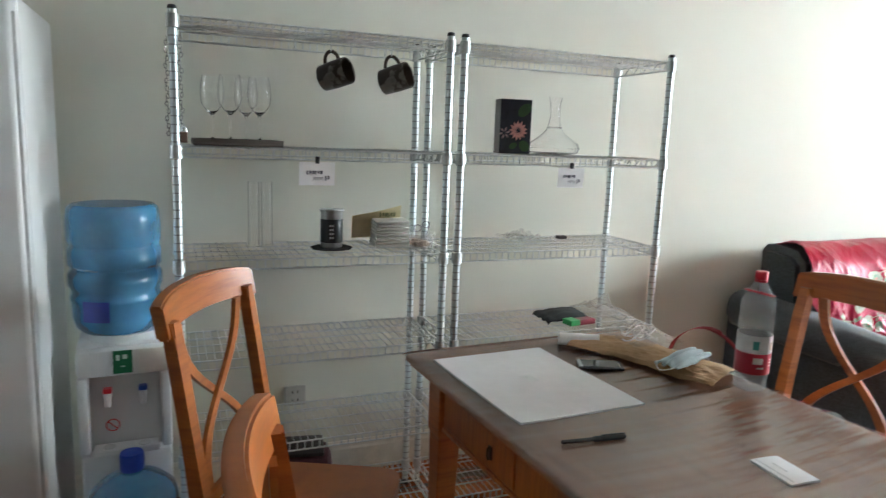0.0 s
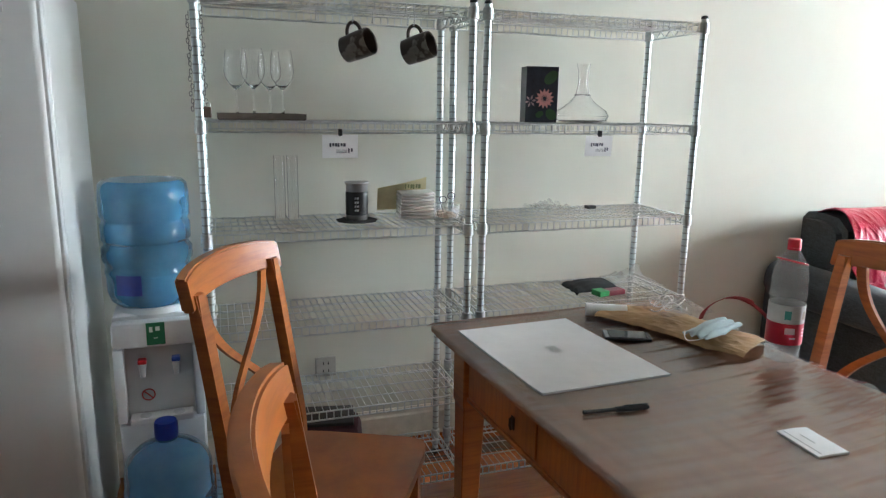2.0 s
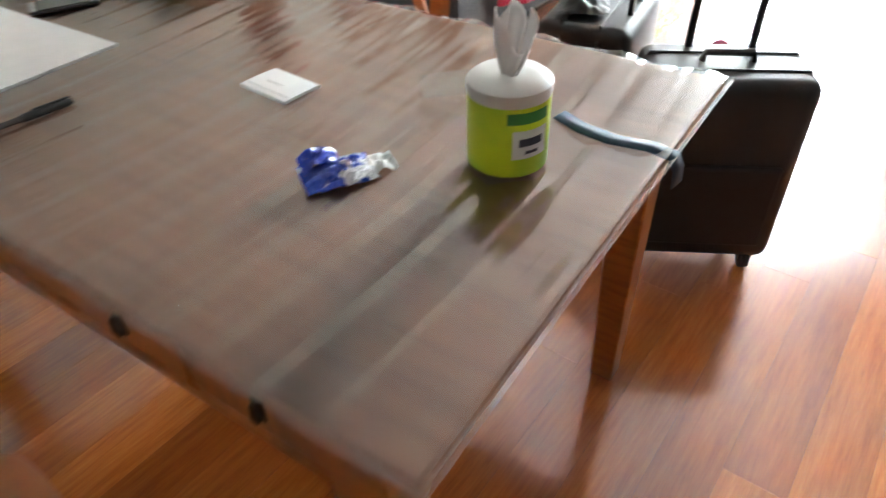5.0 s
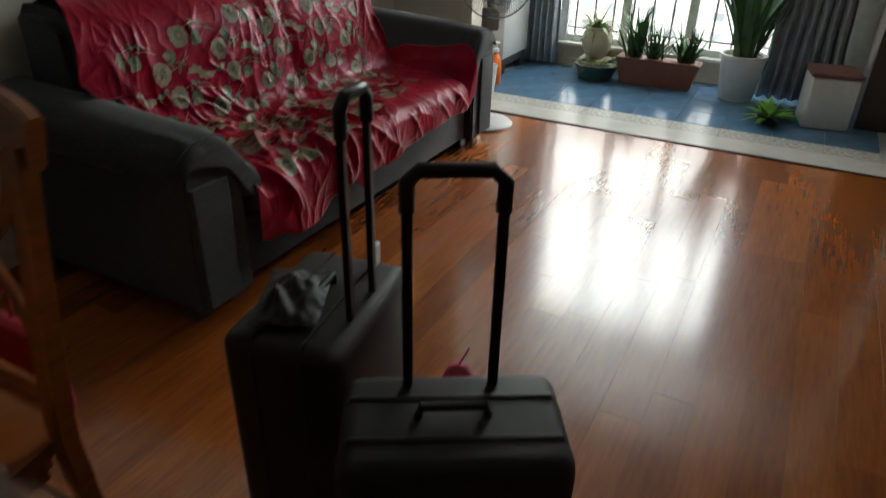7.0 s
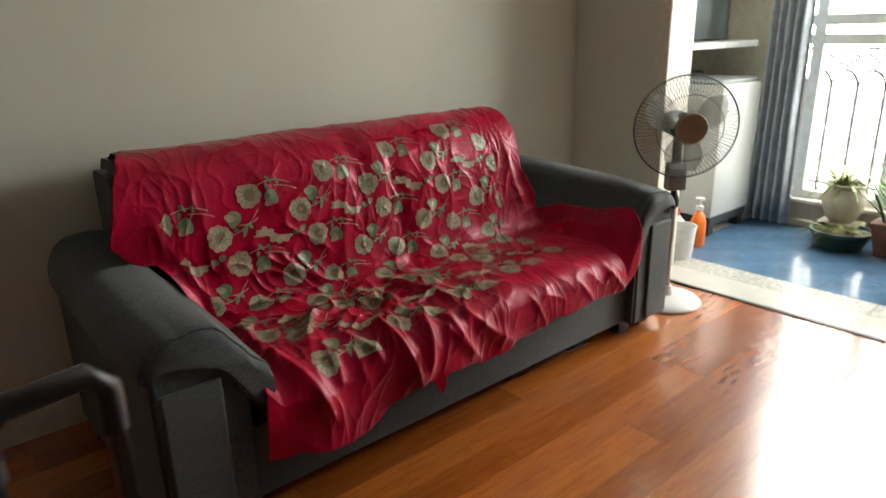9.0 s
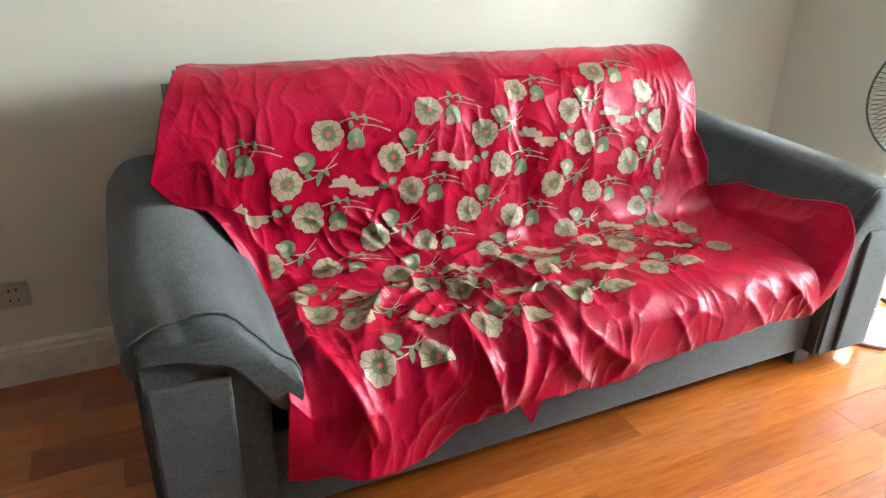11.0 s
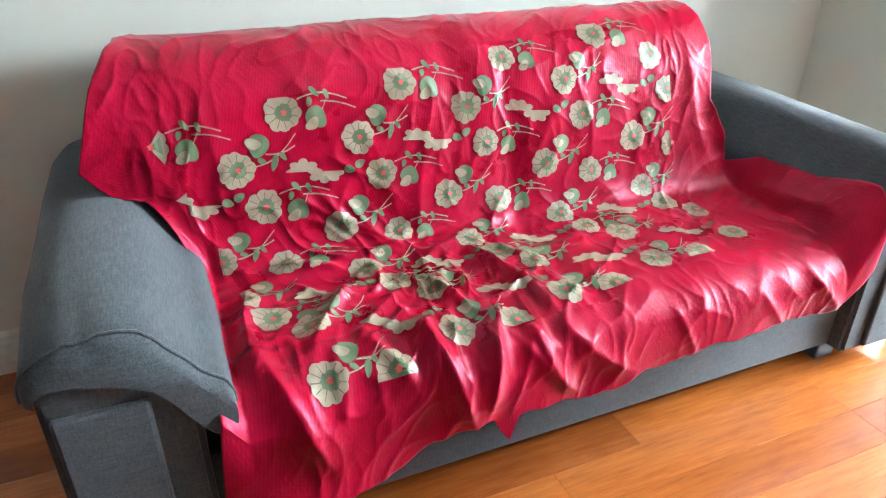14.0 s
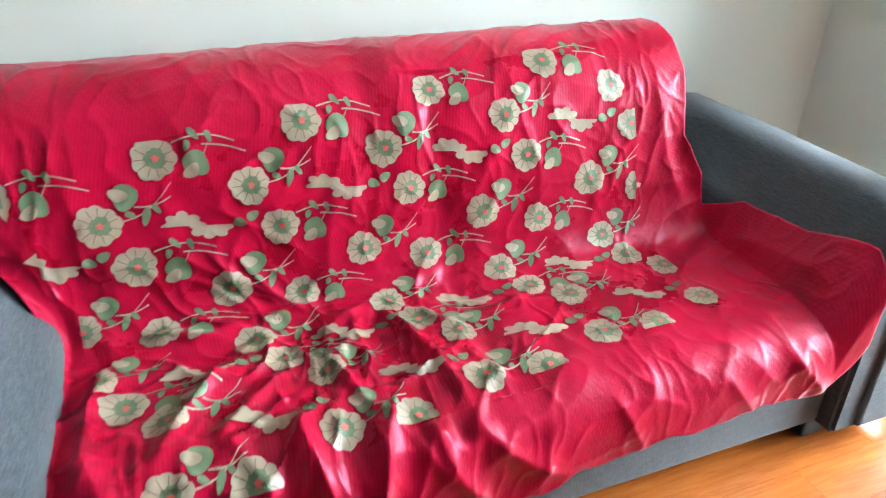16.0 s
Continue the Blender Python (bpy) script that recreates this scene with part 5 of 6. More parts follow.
def pot(name, label, m, prof, material, leaves, crown_mat, seed, spread=0.06, category="potted plant"):
    p = thing(name, label, category, m, "potted plants on the balcony")
    bm = bmesh.new()
    lathe(bm, prof, 28, caps=True)
    part("pot", bm, material, p, "", True)
    top = max(z for _, z in prof)
    rad = max(r for r, z in prof if z > top * 0.8)
    bm = bmesh.new()
    lathe(bm, [(rad * 0.2, top - 0.02), (rad * 0.86, top - 0.015)], 18)
    part("soil", bm, SOIL, p)
    random.seed(seed)
    bm = bmesh.new()
    for i in range(leaves[0]):
        a = random.uniform(0, 6.28)
        r = random.uniform(0, spread)
        blade_leaf(bm, (r * math.cos(a), r * math.sin(a), top - 0.02), a + random.uniform(-0.5, 0.5), random.uniform(*leaves[1]), random.uniform(*leaves[2]), random.uniform(*leaves[3]), random.uniform(*leaves[4]))
    part("leaves", bm, crown_mat, p, "", True)
    return p


pot("potted_plant", "snake plant with tall stiff leaves in a white pot", pose(6.62, -2.20, 0), [(0.11, 0), (0.12, 0.01), (0.155, 0.30), (0.165, 0.305), (0.165, 0.33), (0.148, 0.33), (0.14, 0.30)], WHITE,
    (64, (0.02, 0.42), (0.55, 1.0), (0.02, 0.034), (-0.05, 0.25)), LEAF, 3, 0.09)
pot("potted_plant", "leafy plant in a round cream glazed pot on the sill", pose(6.84, -1.06, 0.12), [(0.06, 0.0), (0.09, 0.03), (0.125, 0.12), (0.12, 0.19), (0.10, 0.225), (0.118, 0.235), (0.118, 0.25), (0.1, 0.25), (0.1, 0.22)], plain("cream_glaze", (0.52, 0.47, 0.36), 0.3),
    (60, (0.3, 1.2), (0.12, 0.28), (0.008, 0.016), (0.2, 0.9)), LEAF_PALE, 7, 0.07)
solo("plant_stand", boxes((6.75, 6.935, -1.18, -0.94, 0.0, 0.12), bevel=0.006), SILL, "low stone block under the round pot", "stand")
bowl = pot("potted_plant", "low dark green bowl of trailing plants", pose(6.66, -1.13, 0), [(0.10, 0), (0.13, 0.01), (0.165, 0.10), (0.175, 0.105), (0.175, 0.12), (0.16, 0.12), (0.15, 0.1)], plain("dark_green_plastic", (0.012, 0.05, 0.04), 0.35),
    (40, (0.9, 1.7), (0.1, 0.26), (0.007, 0.014), (0.2, 0.8)), LEAF_PALE, 9, 0.1)


def trough():
    p = thing("planter", "long brown-red planter full of spiky green plants", "planter", pose(6.70, -1.60, 0), "potted plants on the balcony")
    bm = bmesh.new()
    vs = []
    for z, k in ((0, 0.88), (0.17, 1.0), (0.185, 1.06), (0.20, 1.06)):
        vs.append([bm.verts.new((sx * 0.085 * k, sy * 0.30 * k, z)) for sx, sy in ((-1, -1), (1, -1), (1, 1), (-1, 1))])
    for a, b in zip(vs, vs[1:]):
        for k in range(4):
            bm.faces.new((a[k], a[(k + 1) % 4], b[(k + 1) % 4], b[k]))
    bm.faces.new(vs[0][::-1])
    bm.faces.new(vs[-1])
    bmesh.ops.bevel(bm, geom=bm.edges[:], offset=0.006, segments=2, affect="EDGES")
    part("trough", bm, TERRA, p, "", True)
    random.seed(21)
    for cy, n, hi in ((0.2, 60, 0.48), (0.03, 46, 0.36), (-0.2, 60, 0.34)):
        bm = bmesh.new()
        for i in range(n):
            a = random.uniform(0, 6.28)
            blade_leaf(bm, (random.uniform(-0.03, 0.03), cy + random.uniform(-0.06, 0.06), 0.19), a, random.uniform(0.05, 0.75), hi * random.uniform(0.6, 1.0), random.uniform(0.008, 0.014), random.uniform(0, 0.4))
        part("spiky_plant", bm, LEAF, p, "", True)
    return p


trough()
pot("potted_plant", "small leafy plant in a dark pot beside the curtain", pose(6.12, -2.47, 0), [(0.05, 0), (0.06, 0.005), (0.075, 0.06), (0.07, 0.06)], BLACK,
    (34, (0.6, 1.5), (0.12, 0.24), (0.018, 0.032), (0.1, 0.6)), plain("bright_leaf", (0.12, 0.32, 0.02), 0.4, var=0.3), 13, 0.05)
tub = thing("storage_box", "white plastic storage box with a brown lid on the balcony", "box", pose(6.30, -2.78, 0, 0, 0, 10))
part("box_body", boxes((-0.15, 0.15, -0.14, 0.14, 0, 0.33), bevel=0.02), WHITE, tub, "", True)
part("lid", boxes((-0.16, 0.16, -0.15, 0.15, 0.331, 0.36), bevel=0.008), plain("brown_lid", (0.16, 0.06, 0.045), 0.5), tub, "", True)
solo("balcony_cupboard", boxes((6.3, 6.94, -3.49, -2.98, 0, 2.3), bevel=0.005), wood("dark_cupboard_wood", (0.03, 0.02, 0.014), (0.06, 0.04, 0.03), 0.4), "dark brown cupboard at the end of the balcony", "cupboard")

# ---- things on the shelves ----
PLAN = DINING
Z2, Z3, Z4, ZB = 1.398, 1.049, 0.726, 0.106


def picture(bm_rows, parent):
    for name, bm, mat in bm_rows:
        part(name, bm, mat, parent)


tray = bmesh.new()
box(tray, 0.05, 0.32, -0.49, -0.22, Z2, Z2 + 0.010, 0.003)
for a, b, c, d in ((0.05, 0.32, -0.49, -0.482), (0.05, 0.32, -0.228, -0.22), (0.05, 0.058, -0.482, -0.228), (0.312, 0.32, -0.482, -0.228)):
    box(tray, a, b, c, d, Z2 + 0.009, Z2 + 0.02)
solo("tray", tray, plain("dark_tray_wood", (0.09, 0.075, 0.06), 0.5), "dark wooden tray on the wire shelf", "tray")


def make_glass(x, y):
    g = thing("wine_glass", "clear stemmed wine glass on the dark tray", "wine glass", pose(x, y, Z2 + 0.0105), "wine glasses on the tray")
    bm = bmesh.new()
    prof = [(0.0325, 0.0), (0.033, 0.002), (0.012, 0.006), (0.0045, 0.012), (0.0035, 0.04), (0.0035, 0.075), (0.006, 0.088), (0.02, 0.10), (0.034, 0.122), (0.038, 0.145), (0.036, 0.18), (0.031, 0.212),
            (0.0302, 0.212), (0.0352, 0.18), (0.0370, 0.145), (0.033, 0.123), (0.0195, 0.1025), (0.004, 0.093)]
    lathe(bm, prof, 28)
    bowl = part("bowl", bm, GLASS, g, "", True)
    return g


for gx, gy in ((0.115, -0.31), (0.165, -0.40), (0.225, -0.29), (0.258, -0.38)):
    make_glass(gx, gy)


def make_mug(x):
    m = thing("mug", "dark brown glazed mug hanging by its handle", "mug", Matrix.LocRotScale((x, -0.36, 1.647), None, (1.12, 1.12, 1.12)), "mugs hanging from the top shelf")
    tilt = pose(0, 0, 0, 0, 74, -42)
    bm = bmesh.new()
    lathe(bm, [(0.034, -0.046), (0.039, -0.042), (0.0415, 0.0), (0.041, 0.046), (0.0395, 0.048), (0.038, 0.045), (0.0385, 0.0), (0.036, -0.038), (0.01, -0.04)], 30)
    bmesh.ops.transform(bm, matrix=tilt, verts=bm.verts)
    k = Mat("mug_glaze", (0.06, 0.05, 0.04), 0.3)
    n = k.noise(16, 3, 0.5)
    k.colour(k.ramp(n, [(0.50, (0.05, 0.04, 0.03)), (0.55, (0.22, 0.21, 0.185)), (0.62, (0.17, 0.165, 0.145))]))
    part("cup", bm, k.m, m, "", True)
    bm = bmesh.new()
    lathe(bm, [(0.0375, 0.044), (0.0365, -0.03), (0.012, -0.0385)], 30, caps=False)
    bmesh.ops.transform(bm, matrix=tilt, verts=bm.verts)
    part("inside", bm, plain("mug_inside", (0.05, 0.032, 0.022), 0.35), m, "", True)
    bm = bmesh.new()
    up = Vector((0, 0, 1))
    ax = (tilt.to_3x3() @ Vector((0, 0, 1)))
    out = (up - ax * up.dot(ax)).normalized()
    pts = []
    for i in range(15):
        a = math.pi * i / 14
        pts.append(ax * (0.024 * math.cos(a)) + out * (0.037 + 0.034 * math.sin(a)))
    tube(bm, pts, 0.0055, 10)
    part("handle", bm, plain("mug_handle", (0.06, 0.045, 0.03), 0.3), m, "", True)
    return m


make_mug(0.512)
make_mug(0.727)


def make_hook(x):
    bm = bmesh.new()
    pts = [(x, -0.36 + 0.006 * math.cos(a * 0.45), 1.762 - 0.004 * math.sin(a * 0.45)) for a in range(0, 7)]
    pts += [(x, -0.366, 1.745), (x, -0.366, 1.732), (x, -0.361, 1.724), (x, -0.353, 1.724), (x, -0.348, 1.732)]
    tube(bm, pts, 0.0018, 6)
    return solo("hook", bm, WIRE, "small chrome hook under the top shelf", "hook", group="hooks under the top shelf", smooth=True)


for hx in (0.375, 0.497, 0.565, 0.69, 0.712):
    make_hook(hx)


def make_chain():
    """Loops of fine chain wound round the front post, closed by a brown padlock."""
    c = thing("chain", "fine metal chain and small padlock round the shelf post", "chain")
    x, y = 0.0, -0.52
    for s, top in ((-1, 1.70), (1, 1.715)):
        n = 26
        for i in range(n):
            z = 1.43 + (top - 1.43) * i / (n - 1)
            bm = bmesh.new()
            ang = i % 2 * math.pi / 2
            cx, cy = x + s * 0.019 + 0.003 * math.sin(i * 1.3), y - 0.006 + 0.003 * math.cos(i)
            ring = []
            for k in range(8):
                a = 2 * math.pi * k / 8
                u, w = 0.004 * math.cos(a), 0.0078 * math.sin(a)
                ring.append((cx + u * math.cos(ang), cy + u * math.sin(ang), z + w))
            tube(bm, ring, 0.0014, 4, True)
            part("link", bm, plain("dull_steel", (0.22, 0.22, 0.21), 0.4, 0.9) if i == 0 and s == -1 else bpy.data.materials["dull_steel"], c)
    bm = boxes((0.012, 0.034, -0.552, -0.538, 1.405, 1.437), bevel=0.003)
    lock = part("padlock", bm, plain("brown_padlock", (0.13, 0.085, 0.06), 0.4), c, "small brown padlock")
    bm = bmesh.new()
    tube(bm, [(0.016, -0.545, 1.436), (0.016, -0.545, 1.446), (0.023, -0.545, 1.452), (0.030, -0.545, 1.446), (0.030, -0.545, 1.436)], 0.0022, 6)
    part("shackle", bm, WIRE, lock)
    return c


make_chain()


def make_card(x, w, h):
    c = thing("name_card", "small white paper card with handwriting, hung on the shelf edge", "card", pose(x, -0.529, 1.356, 4, 0, 0), "cards on the shelf edges")
    bm = bmesh.new()
    sheet(bm, lambda u, v: (w * u, 0.002 * math.sin(u * 3) - 0.002, -h * v), 8, 4)
    p = part("paper", bm, PAPER, c)
    bm = bmesh.new()
    bars(bm, 0.022 * w / 0.11, -0.0035, -h * 0.52, w * 0.46, h * 0.16, 6)
    part("writing", bm, INK, c)
    bm = bmesh.new()
    for i in range(3):
        box(bm, w * 0.38, w * 0.68, -0.0046, -0.0036, -h * (0.66 + 0.05 * i), -h * (0.645 + 0.05 * i))
    bars(bm, w * 0.72, -0.0035, -h * 0.78, w * 0.15, h * 0.2, 2)
    part("scribble", bm, INK, c)
    bm = bmesh.new()
    box(bm, w * 0.45, w * 0.55, -0.010, 0.006, -0.004, 0.018, 0.002)
    part("clip", bm, BLACK, c, "small black clip")
    return c


make_card(0.362, 0.115, 0.075)
make_card(1.312, 0.112, 0.075)

# dark box with a water-lily picture
lily = thing("gift_box", "dark box with a pink water lily printed on it", "box", pose(1.148, -0.36, Z2, 0, 0, -8))
part("carton", boxes((0, 0.125, 0, 0.07, 0, 0.205), bevel=0.002), plain("dark_print", (0.018, 0.022, 0.035), 0.3, var=0.4, scale=30), lily)
PINK = plain("print_pink", (0.62, 0.30, 0.27), 0.35)


def star(bm, cx, cz, r, n, y=-0.0008):
    for k in range(n):
        a = 2 * math.pi * k / n + 0.2
        ca, sa = math.cos(a), math.sin(a)
        vs = [bm.verts.new((cx + u * ca - w * sa, y - 0.0002 * (k % 2), cz + u * sa + w * ca)) for u, w in ((r * 0.15, 0), (r * 0.6, -r * 0.17), (r, 0), (r * 0.6, r * 0.17))]
        bm.faces.new(vs)


bm = bmesh.new()
star(bm, 0.073, 0.088, 0.038, 13)
part("printed_flower", bm, PINK, lily, "pink lily")
bm = bmesh.new()
star(bm, 0.018, 0.078, 0.024, 6)
part("printed_flower", bm, plain("print_pale", (0.36, 0.25, 0.26), 0.35), lily)
bm = bmesh.new()
for cx, cz, w, h, a in ((0.095, 0.165, 0.036, 0.022, 0.5), (0.1, 0.03, 0.028, 0.02, -0.4), (0.055, 0.03, 0.02, 0.012, 0.3)):
    vs = []
    for k in range(14):
        t = 2 * math.pi * k / 14
        u, v = w * math.cos(t), h * math.sin(t)
        vs.append(bm.verts.new((cx + (u * math.cos(a) - v * math.sin(a)) * 0.8, -0.0006, cz + u * math.sin(a) + v * math.cos(a))))
    bm.faces.new(vs)
part("printed_leaves", bm, plain("print_green", (0.035, 0.085, 0.03), 0.35), lily)

dec = thing("decanter", "broad clear glass decanter with a narrow neck", "decanter", pose(1.42, -0.30, Z2))
bm = bmesh.new()
lathe(bm, [(0.07, 0.0), (0.098, 0.008), (0.106, 0.026), (0.098, 0.045), (0.055, 0.075), (0.028, 0.105), (0.018, 0.15), (0.020, 0.20), (0.028, 0.225),
           (0.0265, 0.225), (0.0183, 0.2), (0.0162, 0.15), (0.0262, 0.105), (0.053, 0.0735), (0.096, 0.043), (0.1035, 0.026), (0.096, 0.0105), (0.02, 0.004)], 36)
part("body", bm, GLASS, dec, "", True)
bm = bmesh.new()
tube(bm, [(0.029 * math.cos(a * math.pi / 14), 0.029 * math.sin(a * math.pi / 14), 0.107) for a in range(28)], 0.003, 6, True)
part("collar", bm, GLASS, dec, "", True)

for tx in (0.247, 0.292):
    bm = bmesh.new()
    lathe(bm, [(0.018, 0.0), (0.019, 0.002), (0.019, 0.225), (0.0178, 0.225), (0.0175, 0.006), (0.004, 0.005)], 24)
    solo("tall_glass", bm, GLASS, "tall narrow clear drinking glass on the wire shelf", "glass", pose(tx, -0.28, Z3), "tall glasses", smooth=True)

co = bmesh.new()
lathe(co, [(0.07, 0), (0.072, 0.002), (0.068, 0.005), (0.02, 0.0045)], 9)
for v in co.verts:
    v.co.x *= 1.05
solo("coaster", co, plain("dark_felt", (0.03, 0.027, 0.025), 0.9), "dark star-shaped coaster under the tin", "coaster", pose(0.503, -0.37, Z3))
tin = thing("coffee_tin", "black and steel coffee canister with white writing", "canister", pose(0.503, -0.37, Z3 + 0.0052))
bm = bmesh.new()
lathe(bm, [(0.036, 0), (0.038, 0.003), (0.038, 0.122), (0.043, 0.13), (0.0425, 0.133), (0.036, 0.128), (0.035, 0.1), (0.004, 0.098)], 30)
part("canister", bm, plain("brushed_steel", (0.5, 0.5, 0.49), 0.3, 0.9), tin, "brushed steel body", True)
bm = bmesh.new()
lathe(bm, [(0.0386, 0.018), (0.0392, 0.02), (0.0392, 0.098), (0.0386, 0.1)], 30, caps=False)
part("sleeve", bm, plain("black_sleeve", (0.012, 0.012, 0.012), 0.35), tin, "black sleeve", True)
bm = bmesh.new()
for c2 in range(2):
    for i in range(4):
        a = radians(-112 + 12 * c2)
        r = 0.0396
        z = 0.032 + 0.014 * i
        vs = [bm.verts.new((r * math.cos(a + d), r * math.sin(a + d), z + e)) for d, e in ((0, 0), (0.15, 0.002), (0.15, 0.009), (0, 0.007))]
        bm.faces.new(vs)
part("writing", bm, PAPER, tin)

nap = thing("napkin_pack", "pack of white paper napkins in clear plastic", "napkins", pose(0.655, -0.40, Z3, 0, 0, -6))
for i in range(8):
    bm = boxes((0.001 * (i % 3), 0.125, 0.0, 0.12, 0.004 + 0.0118 * i, 0.0145 + 0.0118 * i), bevel=0.004)
    for v in bm.verts:
        v.co.x += 0.10 * (v.co.z - 0.05) * (0.3 if v.co.x > 0.06 else 0.5)
        v.co.z += 0.03 * (v.co.x - 0.06)
    part("napkin", bm, plain("napkin_white", (0.74, 0.73, 0.70), 0.85, var=0.04) if i == 0 else bpy.data.materials["napkin_white"], nap, "", True)
yel = thing("yellow_sachet", "pale yellow paper sachet leaning behind the napkins", "sachet", pose(0.60, -0.262, Z3, 14, 0, -4))
bm = bmesh.new()
sheet(bm, lambda u, v: (0.18 * u, 0.006 * math.sin(u * 4 + v * 2), 0.02 + (0.085 + 0.045 * u) * v), 12, 8)
part("paper", bm, plain("pale_yellow_paper", (0.66, 0.58, 0.34), 0.7), yel, "", True)
bm = bmesh.new()
bars(bm, 0.10, -0.006, 0.105, 0.06, 0.018, 6)
part("writing", bm, plain("olive_print", (0.24, 0.25, 0.12), 0.7), yel)
clear = Mat("clear_thin_plastic", (0.85, 0.85, 0.83), 0.15)
clear.b.inputs["Alpha"].default_value = 0.19
CLEAR = clear.m
ptub = thing("plastic_tub", "small clear plastic tub holding odds and ends", "tub", pose(0.825, -0.40, Z3))
bm = bmesh.new()
lathe(bm, [(0.042, 0), (0.045, 0.002), (0.054, 0.048), (0.058, 0.05), (0.058, 0.053), (0.052, 0.051), (0.043, 0.005), (0.01, 0.004)], 28)
part("tub_body", bm, CLEAR, ptub, "", True)
bm = bmesh.new()
for i in range(9):
    a = i * 0.7
    box(bm, 0.024 * math.cos(a) - 0.012, 0.024 * math.cos(a) + 0.012, 0.024 * math.sin(a) - 0.01, 0.024 * math.sin(a) + 0.01, 0.006 + 0.002 * (i % 3), 0.02 + 0.003 * (i % 4), 0.003)
part("contents", bm, plain("biscuit_brown", (0.40, 0.27, 0.18), 0.7, var=0.35), ptub)
eye = thing("spectacles", "dark folded spectacles in the plastic tub", "spectacles", pose(0.825, -0.40, Z3 + 0.028))
for s in (-1, 1):
    bm = bmesh.new()
    tube(bm, [(s * 0.017 + 0.014 * math.cos(a * 0.449) + 0.008, 0.01 + 0.003 * s, 0.048 + 0.012 * math.sin(a * 0.449) + s * 0.006) for a in range(14)], 0.0016, 6, True)
    part("rim", bm, plain("violet_frame", (0.05, 0.03, 0.07), 0.3) if s < 0 else bpy.data.materials["violet_frame"], eye)
    bm = bmesh.new()
    tube(bm, [(s * 0.03 + 0.008, 0.012, 0.05), (s * 0.02, -0.012, 0.02), (s * 0.012, -0.018, -0.01)], 0.0014, 5)
    part("temple", bm, bpy.data.materials["violet_frame"], eye)

bag3 = bmesh.new()
sheet(bag3, lambda u, v: (1.22 + 0.17 * u, -0.36 + 0.15 * v, Z3 + 0.006 + 0.02 * abs(noise.noise((u * 5, v * 5, 7))) * 2), 18, 14)
solo("plastic_wrap", bag3, CLEAR, "crumpled clear plastic wrap lying on the wire shelf", "plastic wrap", smooth=True)
solo("small_box", boxes((1.475, 1.515, -0.30, -0.27, Z3, Z3 + 0.014), bevel=0.003), BLACK, "small black plastic piece on the wire shelf", "small box")

pouch = bmesh.new()
sheet(pouch, lambda u, v: (1.36 + 0.21 * u + 0.02 * v, -0.45 + 0.16 * v + 0.03 * u, Z4 + 0.012 + 0.016 * math.sin(math.pi * u) * math.sin(math.pi * v) + 0.014 * abs(noise.noise((u * 3, v * 3, 2))) - 0.008 * (abs(u - 0.5) > 0.46)), 20, 14)
ob = solo("cloth_pouch", pouch, plain("black_cloth", (0.02, 0.022, 0.024), 0.85), "flat black cloth pouch on the wire shelf", "pouch", smooth=True)
mod = ob.modifiers.new("thickness", "SOLIDIFY")
mod.thickness, mod.offset = 0.006, 1
pk = thing("packet", "dark red packet with a bright green label on the wire shelf", "packet", pose(1.44, -0.49, Z4, 0, 0, 8))
part("wrapper", boxes((0, 0.13, 0, 0.05, 0, 0.022), bevel=0.006), plain("dark_red_wrapper", (0.22, 0.015, 0.035), 0.35), pk)
part("label", boxes((-0.002, 0.045, -0.002, 0.052, 0.003, 0.0245), bevel=0.002), plain("bright_green_label", (0.05, 0.36, 0.1), 0.4), pk)
bm = bmesh.new()
sheet(bm, lambda u, v: (1.58 + 0.19 * u, -0.46 + 0.22 * v, Z4 + 0.006 + 0.075 * math.sin(math.pi * u) * math.sin(math.pi * v) * (0.6 + 0.8 * noise.noise((u * 4, v * 4, 5))) + 0.012 * noise.noise((u * 14, v * 14, 9)) + 0.01), 34, 30)
solo("plastic_bag", bm, CLEAR, "crumpled clear plastic bag on the wire shelf", "plastic bag", smooth=False)
sb = thing("small_bag", "small black and maroon bag on the lowest wire shelf", "bag", pose(0.40, -0.27, ZB, 0, 0, -10))
bm = boxes((-0.13, 0.13, -0.09, 0.09, 0, 0.16), bevel=0.045)
part("bag_body", bm, plain("maroon_cloth", (0.055, 0.012, 0.018), 0.8), sb, "", True)
part("flap", boxes((-0.12, 0.10, -0.08, 0.08, 0.157, 0.172), bevel=0.006), plain("black_leather", (0.015, 0.014, 0.014), 0.45), sb, "", True)


def make_socket(x, z, w, h):
    s = thing("wall_socket", "white plastic wall socket with two outlets", "socket", pose(x, 0, z), "wall sockets")
    part("plate", boxes((-w / 2, w / 2, -0.012, -0.0005, -h / 2, h / 2), bevel=0.003), plain("socket_plastic", (0.50, 0.49, 0.45), 0.4) if "socket_plastic" not in bpy.data.materials else bpy.data.materials["socket_plastic"], s)
    bm = bmesh.new()
    for dx in (-0.01, 0.01):
        box(bm, dx - 0.002, dx + 0.002, -0.0132, -0.0121, 0.01, 0.022)
    box(bm, -0.013, -0.009, -0.0132, -0.0121, -0.022, -0.012)
    box(bm, 0.009, 0.013, -0.0132, -0.0121, -0.022, -0.012)
    part("slots", bm, BLACK, s)
    return s


make_socket(0.435, 0.37, 0.086, 0.086)
make_socket(2.35, 0.31, 0.086, 0.086)

# ---- things on the table ----
TZ = 0.7605


def laid(f, nu, nv):
    bm = bmesh.new()
    sheet(bm, f, nu, nv)
    return bm


def thick(ob, t, off=1.0):
    mod = ob.modifiers.new("thickness", "SOLIDIFY")
    mod.thickness, mod.offset = t, off
    return ob


